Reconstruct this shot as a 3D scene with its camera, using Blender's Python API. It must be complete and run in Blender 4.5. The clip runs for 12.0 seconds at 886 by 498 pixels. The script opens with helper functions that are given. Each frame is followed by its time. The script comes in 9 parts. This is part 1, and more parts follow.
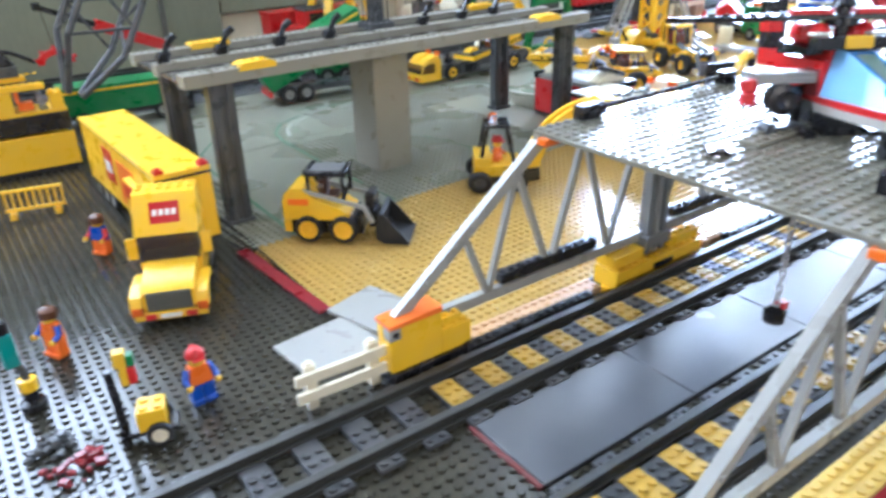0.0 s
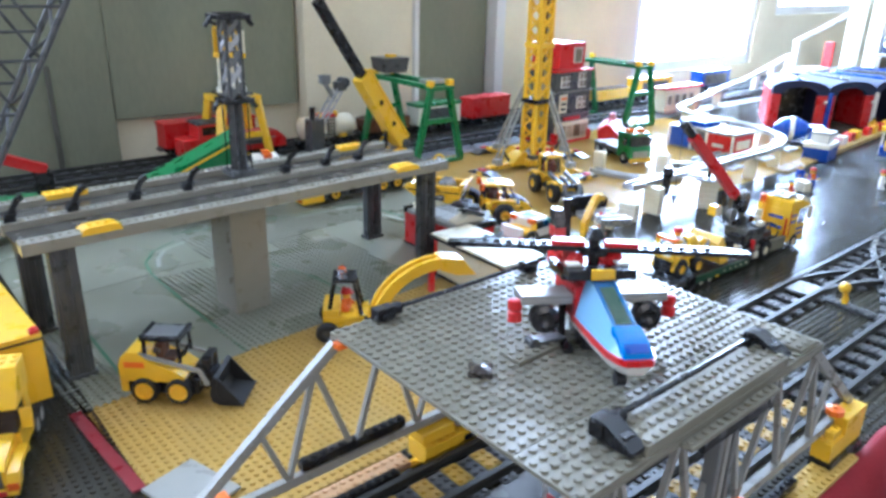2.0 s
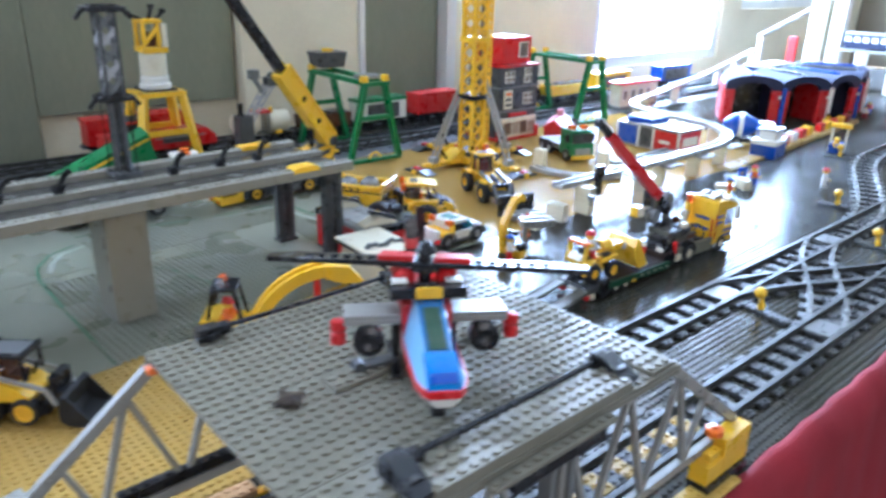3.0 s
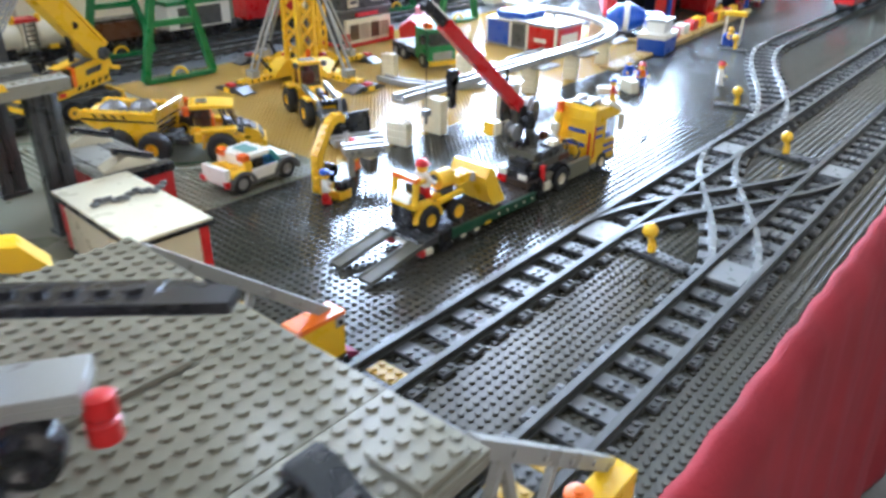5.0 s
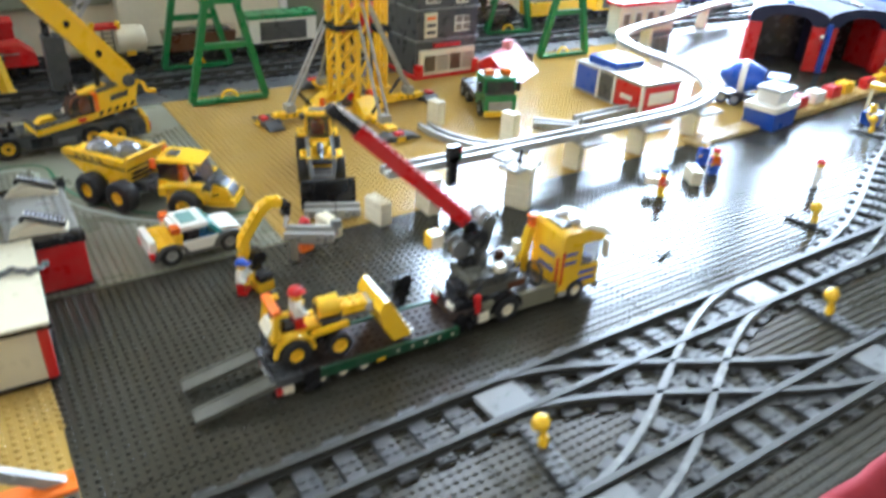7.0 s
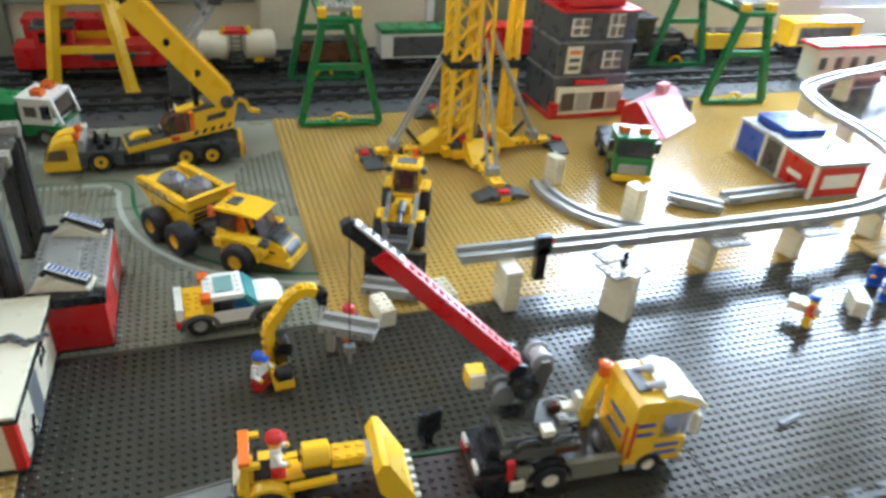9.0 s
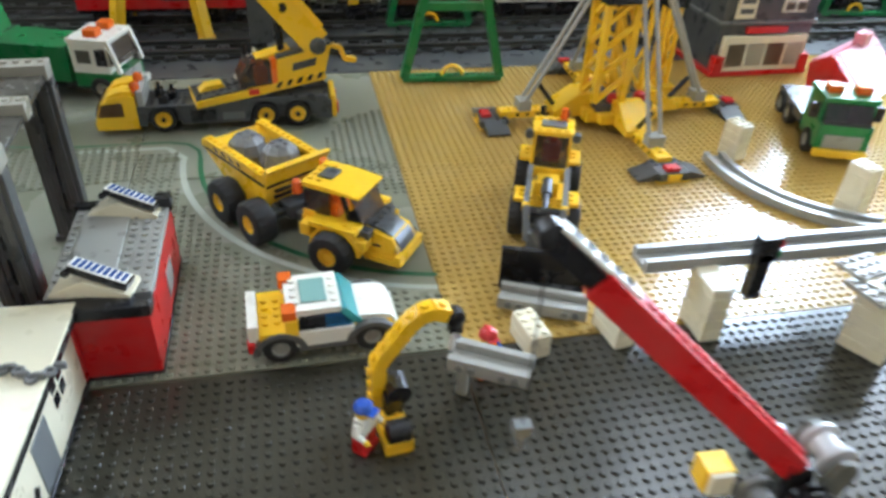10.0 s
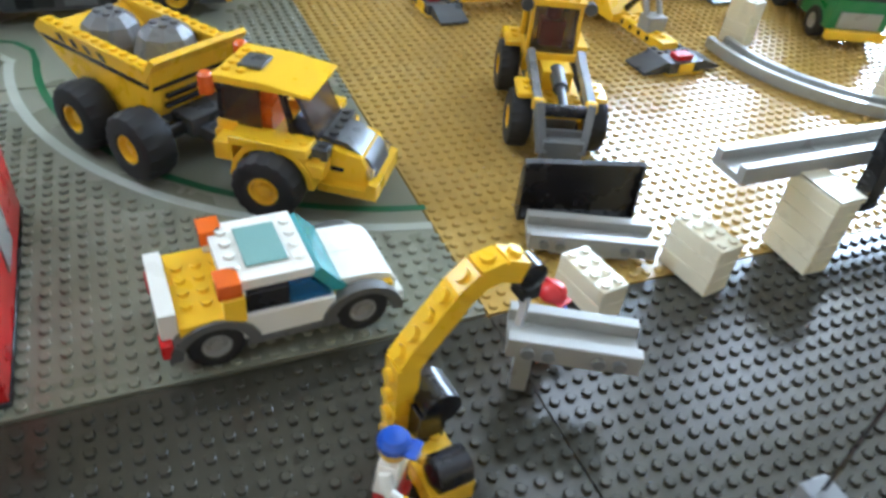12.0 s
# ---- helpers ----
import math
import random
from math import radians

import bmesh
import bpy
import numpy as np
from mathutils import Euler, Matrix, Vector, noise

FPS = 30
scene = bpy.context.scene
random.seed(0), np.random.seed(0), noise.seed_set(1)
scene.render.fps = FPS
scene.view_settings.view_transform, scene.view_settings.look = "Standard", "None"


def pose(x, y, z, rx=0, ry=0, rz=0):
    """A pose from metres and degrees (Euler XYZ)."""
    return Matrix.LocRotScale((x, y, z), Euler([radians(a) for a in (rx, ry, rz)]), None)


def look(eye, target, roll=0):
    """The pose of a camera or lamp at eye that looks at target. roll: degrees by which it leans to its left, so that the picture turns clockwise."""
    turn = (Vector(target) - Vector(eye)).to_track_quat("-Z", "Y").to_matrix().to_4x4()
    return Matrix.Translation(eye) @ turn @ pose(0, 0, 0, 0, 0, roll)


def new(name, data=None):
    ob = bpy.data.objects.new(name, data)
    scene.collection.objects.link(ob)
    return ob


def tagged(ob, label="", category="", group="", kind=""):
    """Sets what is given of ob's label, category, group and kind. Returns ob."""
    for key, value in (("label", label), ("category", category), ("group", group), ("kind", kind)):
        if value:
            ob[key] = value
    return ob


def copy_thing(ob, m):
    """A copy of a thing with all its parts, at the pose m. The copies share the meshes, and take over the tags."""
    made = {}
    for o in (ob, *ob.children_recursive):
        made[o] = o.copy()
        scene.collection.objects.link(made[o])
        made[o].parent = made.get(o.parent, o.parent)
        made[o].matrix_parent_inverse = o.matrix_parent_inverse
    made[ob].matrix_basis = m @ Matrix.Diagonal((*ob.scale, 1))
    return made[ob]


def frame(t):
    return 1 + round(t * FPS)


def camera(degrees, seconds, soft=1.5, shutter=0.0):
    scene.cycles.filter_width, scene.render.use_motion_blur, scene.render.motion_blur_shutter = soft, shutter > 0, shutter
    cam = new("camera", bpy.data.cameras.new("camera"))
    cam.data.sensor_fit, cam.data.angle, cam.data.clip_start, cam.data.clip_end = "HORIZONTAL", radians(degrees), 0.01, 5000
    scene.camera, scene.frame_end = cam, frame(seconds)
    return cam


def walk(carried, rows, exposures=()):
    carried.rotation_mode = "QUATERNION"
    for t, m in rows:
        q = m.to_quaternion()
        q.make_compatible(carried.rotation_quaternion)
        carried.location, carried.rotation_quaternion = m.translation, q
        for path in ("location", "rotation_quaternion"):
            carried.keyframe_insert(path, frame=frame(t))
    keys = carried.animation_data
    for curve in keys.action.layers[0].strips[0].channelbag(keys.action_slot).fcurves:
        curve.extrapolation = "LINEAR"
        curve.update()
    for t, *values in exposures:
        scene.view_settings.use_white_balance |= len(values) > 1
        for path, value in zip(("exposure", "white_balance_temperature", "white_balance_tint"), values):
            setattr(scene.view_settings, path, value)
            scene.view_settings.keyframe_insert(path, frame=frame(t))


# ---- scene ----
cam = camera(63.0, 12.0, soft=3.1, shutter=0.5)
PATH = [
    (0, (-0.248, -0.302, 0.286), (0.786, 1.172, -0.586), -1.7),
    (0.5, (-0.226, -0.322, 0.307), (0.899, 1.085, -0.561), 0.0),
    (1, (-0.209, -0.348, 0.332), (0.971, 1.035, -0.501), 0.9),
    (1.5, (-0.197, -0.36, 0.36), (0.99, 1.038, -0.437), 1.1),
    (2, (-0.172, -0.36, 0.389), (1.049, 1.057, -0.321), 1.4),
    (2.5, (-0.133, -0.369, 0.39), (1.056, 1.06, -0.349), 0.5),
    (3, (-0.061, -0.396, 0.389), (1.182, 0.994, -0.336), 1.6),
    (3.5, (0.013, -0.401, 0.37), (1.309, 0.943, -0.348), 0.6),
    (3.7, (0.032, -0.383, 0.361), (1.378, 0.895, -0.384), 0.9),
    (5.3, (0.238, -0.288, 0.309), (1.579, 0.857, -0.635), 1.0),
    (5.5, (0.268, -0.296, 0.307), (1.482, 0.974, -0.649), 1.0),
    (6, (0.334, -0.317, 0.307), (1.376, 1.095, -0.652), 0.8),
    (6.5, (0.413, -0.322, 0.315), (1.459, 1.091, -0.637), 1.9),
    (7, (0.477, -0.341, 0.401), (1.459, 1.093, -0.588), 3.1),
    (7.2, (0.494, -0.354, 0.444), (1.467, 1.075, -0.56), 2.8),
    (8.8, (0.643, -0.267, 0.465), (1.195, 1.342, -0.587), 3.1),
    (9, (0.635, -0.228, 0.446), (1.212, 1.369, -0.612), 4.5),
    (9.5, (0.642, -0.124, 0.395), (1.016, 1.509, -0.697), 2.7),
    (10, (0.627, -0.03, 0.347), (1.005, 1.572, -0.791), 2.8),
    (10.5, (0.584, 0.078, 0.315), (1.059, 1.623, -0.863), 2.9),
    (11, (0.572, 0.137, 0.269), (1.29, 1.565, -0.933), 5.1),
    (11.5, (0.574, 0.145, 0.241), (1.366, 1.495, -1.005), 7.0),
    (12, (0.596, 0.127, 0.234), (1.292, 1.522, -1.019), 6.9),
]
walk(cam, [(t, look(eye, target, roll)) for t, eye, target, roll in PATH], [(0.0, 0.78, 5250, 18), (1.5, 0.48, 5150, 18), (3.0, 0.24, 5000, 18), (5.5, 0.34, 5650, 18), (7.0, 0.26, 5750, 14), (9.0, 0.00, 5800, 14), (10.5, 0.12, 5850, 14), (12.0, 0.08, 5500, 14)])

# ---- world, windows' light and exposure ----
world = bpy.data.worlds.new("world")
scene.world = world
world.use_nodes = True
wn = world.node_tree.nodes
sky = wn.new("ShaderNodeTexSky")
sky.sky_type = "NISHITA"
sky.sun_disc = False
sky.sun_elevation = radians(38)
sky.sun_rotation = radians(60)
wn["Background"].inputs["Strength"].default_value = 0.12
world.node_tree.links.new(sky.outputs["Color"], wn["Background"].inputs["Color"])


def area_lamp(name, at, target, sx, sy, watts, color):
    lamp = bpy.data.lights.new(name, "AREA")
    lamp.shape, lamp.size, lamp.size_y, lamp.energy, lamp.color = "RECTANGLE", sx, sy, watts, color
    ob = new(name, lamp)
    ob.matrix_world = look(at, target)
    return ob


# daylight in the back wall's window openings; the aisle lamps are unseen fill, added
COOL, WARM_FILL = (0.70, 0.87, 1.0), (1.0, 0.82, 0.54)
area_lamp("daylight_back_near", (1.77, 1.365, 0.69), (1.77, 0.0, 0.5), 0.5, 0.52, 40, COOL)
area_lamp("daylight_back_middle", (2.615, 1.365, 0.625), (2.5, 0.0, 0.5), 0.84, 1.12, 104, COOL)
area_lamp("daylight_back_far", (3.66, 1.365, 0.725), (3.4, 0.0, 0.6), 0.84, 0.92, 80, COOL)
area_lamp("daylight_back_left", (-0.625, 1.365, 1.46), (-0.5, 0.0, 0.4), 1.15, 1.55, 14, (0.82, 0.92, 1.0))
area_lamp("fill_aisle_left", (-0.9, -2.62, 1.0), (-0.4, 0.4, 0.1), 1.1, 1.5, 18, WARM_FILL)
area_lamp("daylight_left_end", (-2.62, -0.2, 1.0), (0.0, 0.3, 0.1), 1.1, 1.5, 14, (1.0, 0.93, 0.82))
area_lamp("fill_aisle_right", (1.7, -2.62, 1.0), (1.2, 0.4, 0.1), 1.5, 1.5, 2, WARM_FILL)

# ---- materials ----


def node_mat(name):
    m = bpy.data.materials.new(name)
    m.use_nodes = True
    n = m.node_tree.nodes
    return m, n, m.node_tree.links, n["Principled BSDF"]


def plastic(name, rgb, rough=0.28, wear=0.10, clear=0.0, scale=60.0):
    """Moulded plastic: slight tone differences from piece to piece, dust, fine scratches."""
    m, n, l, b = node_mat(name)
    tc = n.new("ShaderNodeTexCoord")
    big = n.new("ShaderNodeTexNoise")
    big.inputs["Scale"].default_value = scale
    big.inputs["Detail"].default_value = 4
    fine = n.new("ShaderNodeTexNoise")
    fine.inputs["Scale"].default_value = scale * 22
    fine.inputs["Detail"].default_value = 3
    l.new(tc.outputs["Object"], big.inputs["Vector"])
    l.new(tc.outputs["Object"], fine.inputs["Vector"])
    info = n.new("ShaderNodeObjectInfo")
    geo = n.new("ShaderNodeNewGeometry")
    add = n.new("ShaderNodeMath")
    add.operation = "ADD"
    l.new(info.outputs["Random"], add.inputs[0])
    l.new(geo.outputs["Random Per Island"], add.inputs[1])
    tone = n.new("ShaderNodeMapRange")
    tone.inputs["From Max"].default_value = 2.0
    tone.inputs["To Min"].default_value = 1.0 - wear
    tone.inputs["To Max"].default_value = 1.0 + wear * 0.5
    l.new(add.outputs[0], tone.inputs["Value"])
    hsv = n.new("ShaderNodeHueSaturation")
    hsv.inputs["Color"].default_value = (*rgb, 1)
    l.new(tone.outputs["Result"], hsv.inputs["Value"])
    dust = n.new("ShaderNodeMix")
    dust.data_type = "RGBA"
    dust.inputs["B"].default_value = (0.42, 0.39, 0.34, 1)
    dr = n.new("ShaderNodeMapRange")
    dr.inputs["From Min"].default_value = 0.45
    dr.inputs["From Max"].default_value = 0.8
    dr.inputs["To Max"].default_value = 0.09 if max(rgb) > 0.05 else 0.03
    l.new(big.outputs["Fac"], dr.inputs["Value"])
    l.new(dr.outputs["Result"], dust.inputs["Factor"])
    l.new(hsv.outputs["Color"], dust.inputs["A"])
    l.new(dust.outputs["Result"], b.inputs["Base Color"])
    rr = n.new("ShaderNodeMapRange")
    rr.inputs["To Min"].default_value = max(0.05, rough - 0.10)
    rr.inputs["To Max"].default_value = rough + 0.14
    l.new(big.outputs["Fac"], rr.inputs["Value"])
    l.new(rr.outputs["Result"], b.inputs["Roughness"])
    bump = n.new("ShaderNodeBump")
    bump.inputs["Strength"].default_value = 0.06
    bump.inputs["Distance"].default_value = 0.0004
    l.new(fine.outputs["Fac"], bump.inputs["Height"])
    l.new(bump.outputs["Normal"], b.inputs["Normal"])
    b.inputs["IOR"].default_value = 1.47
    if clear:
        b.inputs["Transmission Weight"].default_value = clear
    return m


def matte(name, rgb, rgb2, scale, rough=0.8, bump_d=0.002, strength=0.3, stretch=(1, 1, 1)):
    """Cloth, plaster, board and floor: two tones at two scales with relief."""
    m, n, l, b = node_mat(name)
    tc = n.new("ShaderNodeTexCoord")
    mp = n.new("ShaderNodeMapping")
    mp.inputs["Scale"].default_value = stretch
    l.new(tc.outputs["Object"], mp.inputs["Vector"])
    a = n.new("ShaderNodeTexNoise")
    a.inputs["Scale"].default_value = scale
    a.inputs["Detail"].default_value = 6
    f = n.new("ShaderNodeTexNoise")
    f.inputs["Scale"].default_value = scale * 25
    f.inputs["Detail"].default_value = 4
    l.new(mp.outputs["Vector"], a.inputs["Vector"])
    l.new(mp.outputs["Vector"], f.inputs["Vector"])
    mixf = n.new("ShaderNodeMath")
    mixf.operation = "MULTIPLY_ADD"
    mixf.inputs[1].default_value = 0.35
    l.new(f.outputs["Fac"], mixf.inputs[0])
    l.new(a.outputs["Fac"], mixf.inputs[2])
    ramp = n.new("ShaderNodeValToRGB")
    ramp.color_ramp.elements[0].position = 0.45
    ramp.color_ramp.elements[0].color = (*rgb2, 1)
    ramp.color_ramp.elements[1].position = 0.85
    ramp.color_ramp.elements[1].color = (*rgb, 1)
    l.new(mixf.outputs[0], ramp.inputs["Fac"])
    l.new(ramp.outputs["Color"], b.inputs["Base Color"])
    b.inputs["Roughness"].default_value = rough
    bump = n.new("ShaderNodeBump")
    bump.inputs["Strength"].default_value = strength
    bump.inputs["Distance"].default_value = bump_d
    l.new(f.outputs["Fac"], bump.inputs["Height"])
    l.new(bump.outputs["Normal"], b.inputs["Normal"])
    return m


YELLOW = plastic("yellow_plastic", (0.86, 0.51, 0.010))
ORANGE = plastic("orange_plastic", (0.85, 0.17, 0.012))
RED = plastic("red_plastic", (0.55, 0.012, 0.012))
DARK_RED = plastic("dark_red_plastic", (0.22, 0.012, 0.018))
BLUE = plastic("blue_plastic", (0.012, 0.075, 0.42))
GREEN = plastic("green_plastic", (0.008, 0.17, 0.045))
DARK_GREEN = plastic("dark_green_plastic", (0.004, 0.055, 0.022))
AZURE = plastic("azure_plastic", (0.008, 0.20, 0.62), 0.16)
# paled blue: the windows' reflection on the canopy is put into this colour
AZURE_SHEEN = plastic("azure_plastic_with_sheen", (0.22, 0.44, 0.67), 0.05, 0.02)
CANOPY = plastic("canopy_blue_plastic", (0.020, 0.16, 0.42), 0.06, 0.02, 0.25)
TEAL = plastic("teal_plastic", (0.01, 0.28, 0.25))
BLACK = plastic("black_plastic", (0.012, 0.012, 0.014), 0.24)
WHITE = plastic("white_plastic", (0.78, 0.76, 0.68), wear=0.06)
CREAM = plastic("aged_white_plastic", (0.74, 0.68, 0.50), wear=0.06)
TAN = plastic("tan_plastic", (0.52, 0.36, 0.13))
TAN_PLATE = plastic("tan_baseplate", (0.46, 0.298, 0.072), 0.17, 0.06, scale=14)
PEACH = plastic("flesh_tone_plastic", (0.60, 0.36, 0.17))
DARK_GREY = plastic("dark_grey_plastic", (0.062, 0.065, 0.066))
DARK_PLATE = plastic("dark_grey_baseplate", (0.039, 0.036, 0.025), 0.17, 0.08, scale=14)
LIGHT_GREY = plastic("light_grey_plastic", (0.31, 0.305, 0.275))
MID_GREY = plastic("mid_grey_plastic", (0.16, 0.165, 0.165))
ROAD_PLATE = plastic("light_grey_road_baseplate", (0.210, 0.212, 0.155), 0.27, 0.06, scale=12)
TRACK_GREY = plastic("track_grey_plastic", (0.036, 0.036, 0.031), 0.36)
SLEEPER_GREY = plastic("sleeper_grey_plastic", (0.058, 0.060, 0.062), 0.28)
STRIP_RED = plastic("dull_red_plastic", (0.12, 0.022, 0.018), 0.4)
ARCH_GREY = plastic("arch_grey_plastic", (0.105, 0.105, 0.098))
ROADWAY = plastic("dark_roadway_plastic", (0.060, 0.056, 0.046), 0.22)
PALE_YELLOW = plastic("muted_yellow_plastic", (0.66, 0.45, 0.09), 0.30)
RAIL_STEEL = plastic("worn_rail", (0.16, 0.165, 0.16), 0.24)
BROWN = plastic("brown_plastic", (0.10, 0.035, 0.015))
SKIN = plastic("figure_yellow", (0.80, 0.47, 0.03))
RUBBER = plastic("tyre_rubber", (0.014, 0.014, 0.014), 0.62)
PINK = plastic("pink_plastic", (0.72, 0.30, 0.36))
CLEAR = plastic("clear_plastic", (0.85, 0.85, 0.85), 0.08, 0.02, 0.85)
SMOKE = plastic("smoked_clear_plastic", (0.24, 0.19, 0.16), 0.08, 0.02, 0.86)
BLUE_CLEAR = plastic("clear_blue_plastic", (0.07, 0.34, 0.74), 0.08, 0.02, 0.75)
TEAL_CLEAR = plastic("clear_light_blue_plastic", (0.10, 0.50, 0.52), 0.10, 0.02, 0.45)
ORANGE_CLEAR = plastic("clear_orange_plastic", (0.90, 0.16, 0.01), 0.12, 0.02, 0.3)
CHROME = plastic("pearl_grey_plastic", (0.45, 0.45, 0.46), 0.22)
DULL_YELLOW = plastic("dull_yellow_plastic", (0.50, 0.31, 0.035), 0.34)
SLAB_GREY = plastic("glossy_slab_grey", (0.080, 0.085, 0.092), 0.20, 0.05, scale=8)
BOULDER = plastic("boulder_grey_plastic", (0.17, 0.172, 0.175), 0.24)
PALE_OLIVE = plastic("pale_olive_grey_plastic", (0.185, 0.175, 0.115), 0.30)
OLIVE_GREY = plastic("olive_grey_plastic", (0.095, 0.093, 0.072), 0.34)
DECK_BROWN = plastic("dark_brown_plastic", (0.035, 0.020, 0.014), 0.50)
PRINT_PALE = plastic("pale_print", (0.40, 0.42, 0.36), 0.32)
PRINT_GREEN = plastic("green_print", (0.012, 0.12, 0.045), 0.32)
SEA_GREY = plastic("sea_grey_plastic", (0.20, 0.36, 0.33), 0.12)
DECK_GREY = plastic("deck_grey_plastic", (0.215, 0.205, 0.155), 0.15)
BRIDGE_GREY = plastic("aged_bridge_grey", (0.275, 0.262, 0.210))
CELL = plastic("solar_cell", (0.03, 0.07, 0.22), 0.12)
CLOTH = matte("red_table_cloth", (0.29, 0.010, 0.018), (0.22, 0.007, 0.013), 14, 0.85, 0.0006, 0.5)
WALL_PAINT = matte("cream_wall_paint", (0.80, 0.73, 0.53), (0.70, 0.63, 0.45), 5, 0.8, 0.001, 0.25)
HALL_PAINT = matte("brown_hall_paint", (0.24, 0.20, 0.14), (0.19, 0.155, 0.11), 5, 0.8, 0.001, 0.25)
BOARD = matte("grey_green_board", (0.245, 0.250, 0.165), (0.185, 0.190, 0.125), 6, 0.7, 0.001, 0.25, (1, 1, 0.3))
CEIL_PAINT = matte("ceiling_paint", (0.74, 0.72, 0.66), (0.67, 0.65, 0.59), 5, 0.9, 0.001, 0.2)
FLOOR_MAT = matte("grey_hall_floor", (0.26, 0.25, 0.23), (0.19, 0.18, 0.17), 4, 0.5, 0.001, 0.15)
FRAME_PAINT = matte("white_window_paint", (0.78, 0.77, 0.73), (0.70, 0.69, 0.64), 9, 0.5, 0.0005, 0.15)
TABLE_WOOD = matte("table_board", (0.36, 0.24, 0.13), (0.26, 0.16, 0.08), 9, 0.6, 0.001, 0.2, (1, 8, 1))

# ---- mesh building; within things the unit is one stud (8 mm) ----
U = 0.008


class Shape:
    """Collects solid pieces in stud units; m is the material slot."""

    def __init__(self):
        self.v, self.f, self.mi = [], [], []

    def add(self, verts, faces, m=0):
        o = len(self.v)
        self.v.extend(tuple(p) for p in verts)
        self.f.extend(tuple(o + i for i in q) for q in faces)
        self.mi.extend([m] * len(faces))
        return self

    def box(self, x0, x1, y0, y1, z0, z1, m=0, c=0.05):
        """A block with chamfered edges."""
        c = min(c, (x1 - x0) / 3, (y1 - y0) / 3, (z1 - z0) / 3)
        vs, ids = [], {}
        for i, x in enumerate((x0, x1)):
            for j, y in enumerate((y0, y1)):
                for k, z in enumerate((z0, z1)):
                    sx, sy, sz = (1 - 2 * i) * c, (1 - 2 * j) * c, (1 - 2 * k) * c
                    for a, p in enumerate(((x, y + sy, z + sz), (x + sx, y, z + sz), (x + sx, y + sy, z))):
                        ids[i, j, k, a] = len(vs)
                        vs.append(p)
        fs = []
        ring = ((0, 0), (1, 0), (1, 1), (0, 1))
        for s in (0, 1):
            fs.append([ids[s, p, q, 0] for p, q in (ring if s else ring[::-1])])
            fs.append([ids[p, s, q, 1] for p, q in (ring[::-1] if s else ring)])
            fs.append([ids[p, q, s, 2] for p, q in (ring if s else ring[::-1])])
        for a in (0, 1):
            for b2 in (0, 1):
                fs.append([ids[0, a, b2, 1], ids[1, a, b2, 1], ids[1, a, b2, 2], ids[0, a, b2, 2]])
                fs.append([ids[a, 0, b2, 0], ids[a, 1, b2, 0], ids[a, 1, b2, 2], ids[a, 0, b2, 2]])
                fs.append([ids[a, b2, 0, 0], ids[a, b2, 1, 0], ids[a, b2, 1, 1], ids[a, b2, 0, 1]])
                for k in (0, 1):
                    fs.append([ids[a, b2, k, 0], ids[a, b2, k, 1], ids[a, b2, k, 2]])
        return self.add(vs, fs, m)

    def studs(self, x0, y0, nx, ny, z, m=0, n=8, r=0.3, h=0.2):
        ring = [(r * math.cos(2 * math.pi * i / n), r * math.sin(2 * math.pi * i / n)) for i in range(n)]
        for i in range(nx):
            for j in range(ny):
                x, y = x0 + i + 0.5, y0 + j + 0.5
                vs = [(x + a, y + b, z) for a, b in ring] + [(x + a, y + b, z + h) for a, b in ring]
                fs = [(k, (k + 1) % n, n + (k + 1) % n, n + k) for k in range(n)] + [tuple(range(n, 2 * n))]
                self.add(vs, fs, m)
        return self

    def brick(self, x, y, z, nx, ny, h=1.2, m=0, top=True):
        """A brick (h 1.2) or plate (h 0.4) with its studs."""
        self.box(x + 0.01, x + nx - 0.01, y + 0.01, y + ny - 0.01, z, z + h, m)
        return self.studs(x, y, int(nx), int(ny), z + h, m) if top else self

    def prism(self, pts, a0, a1, axis="y", m=0):
        """A profile drawn out along an axis: (x, z) along y, (y, z) along x, (x, y) along z."""
        put = {"y": lambda p, a: (p[0], a, p[1]), "x": lambda p, a: (a, p[0], p[1]), "z": lambda p, a: (p[0], p[1], a)}[axis]
        k = len(pts)
        vs = [put(p, a0) for p in pts] + [put(p, a1) for p in pts]
        fs = [tuple(range(k))[::-1], tuple(range(k, 2 * k))] + [(i, (i + 1) % k, k + (i + 1) % k, k + i) for i in range(k)]
        return self.add(vs, fs, m)

    def frame_of(self, p0, p1):
        a, b = Vector(p0), Vector(p1)
        d = (b - a).normalized()
        s = d.cross(Vector((0, 0, 1)))
        s = s.normalized() if s.length > 1e-4 else Vector((1, 0, 0))
        return a, b, s, s.cross(d)

    def bar(self, p0, p1, w, h, m=0):
        """A square bar from point to point."""
        a, b, s, t = self.frame_of(p0, p1)
        k = [(-w / 2, -h / 2), (w / 2, -h / 2), (w / 2, h / 2), (-w / 2, h / 2)]
        vs = [a + s * i + t * j for i, j in k] + [b + s * i + t * j for i, j in k]
        return self.add(vs, [(3, 2, 1, 0), (4, 5, 6, 7), (0, 1, 5, 4), (1, 2, 6, 5), (2, 3, 7, 6), (3, 0, 4, 7)], m)

    def rod(self, p0, p1, r, r2=None, n=12, m=0):
        a, b, s, t = self.frame_of(p0, p1)
        r2 = r if r2 is None else r2
        ring = [(math.cos(2 * math.pi * i / n), math.sin(2 * math.pi * i / n)) for i in range(n)]
        vs = [a + (s * i + t * j) * r for i, j in ring] + [b + (s * i + t * j) * r2 for i, j in ring]
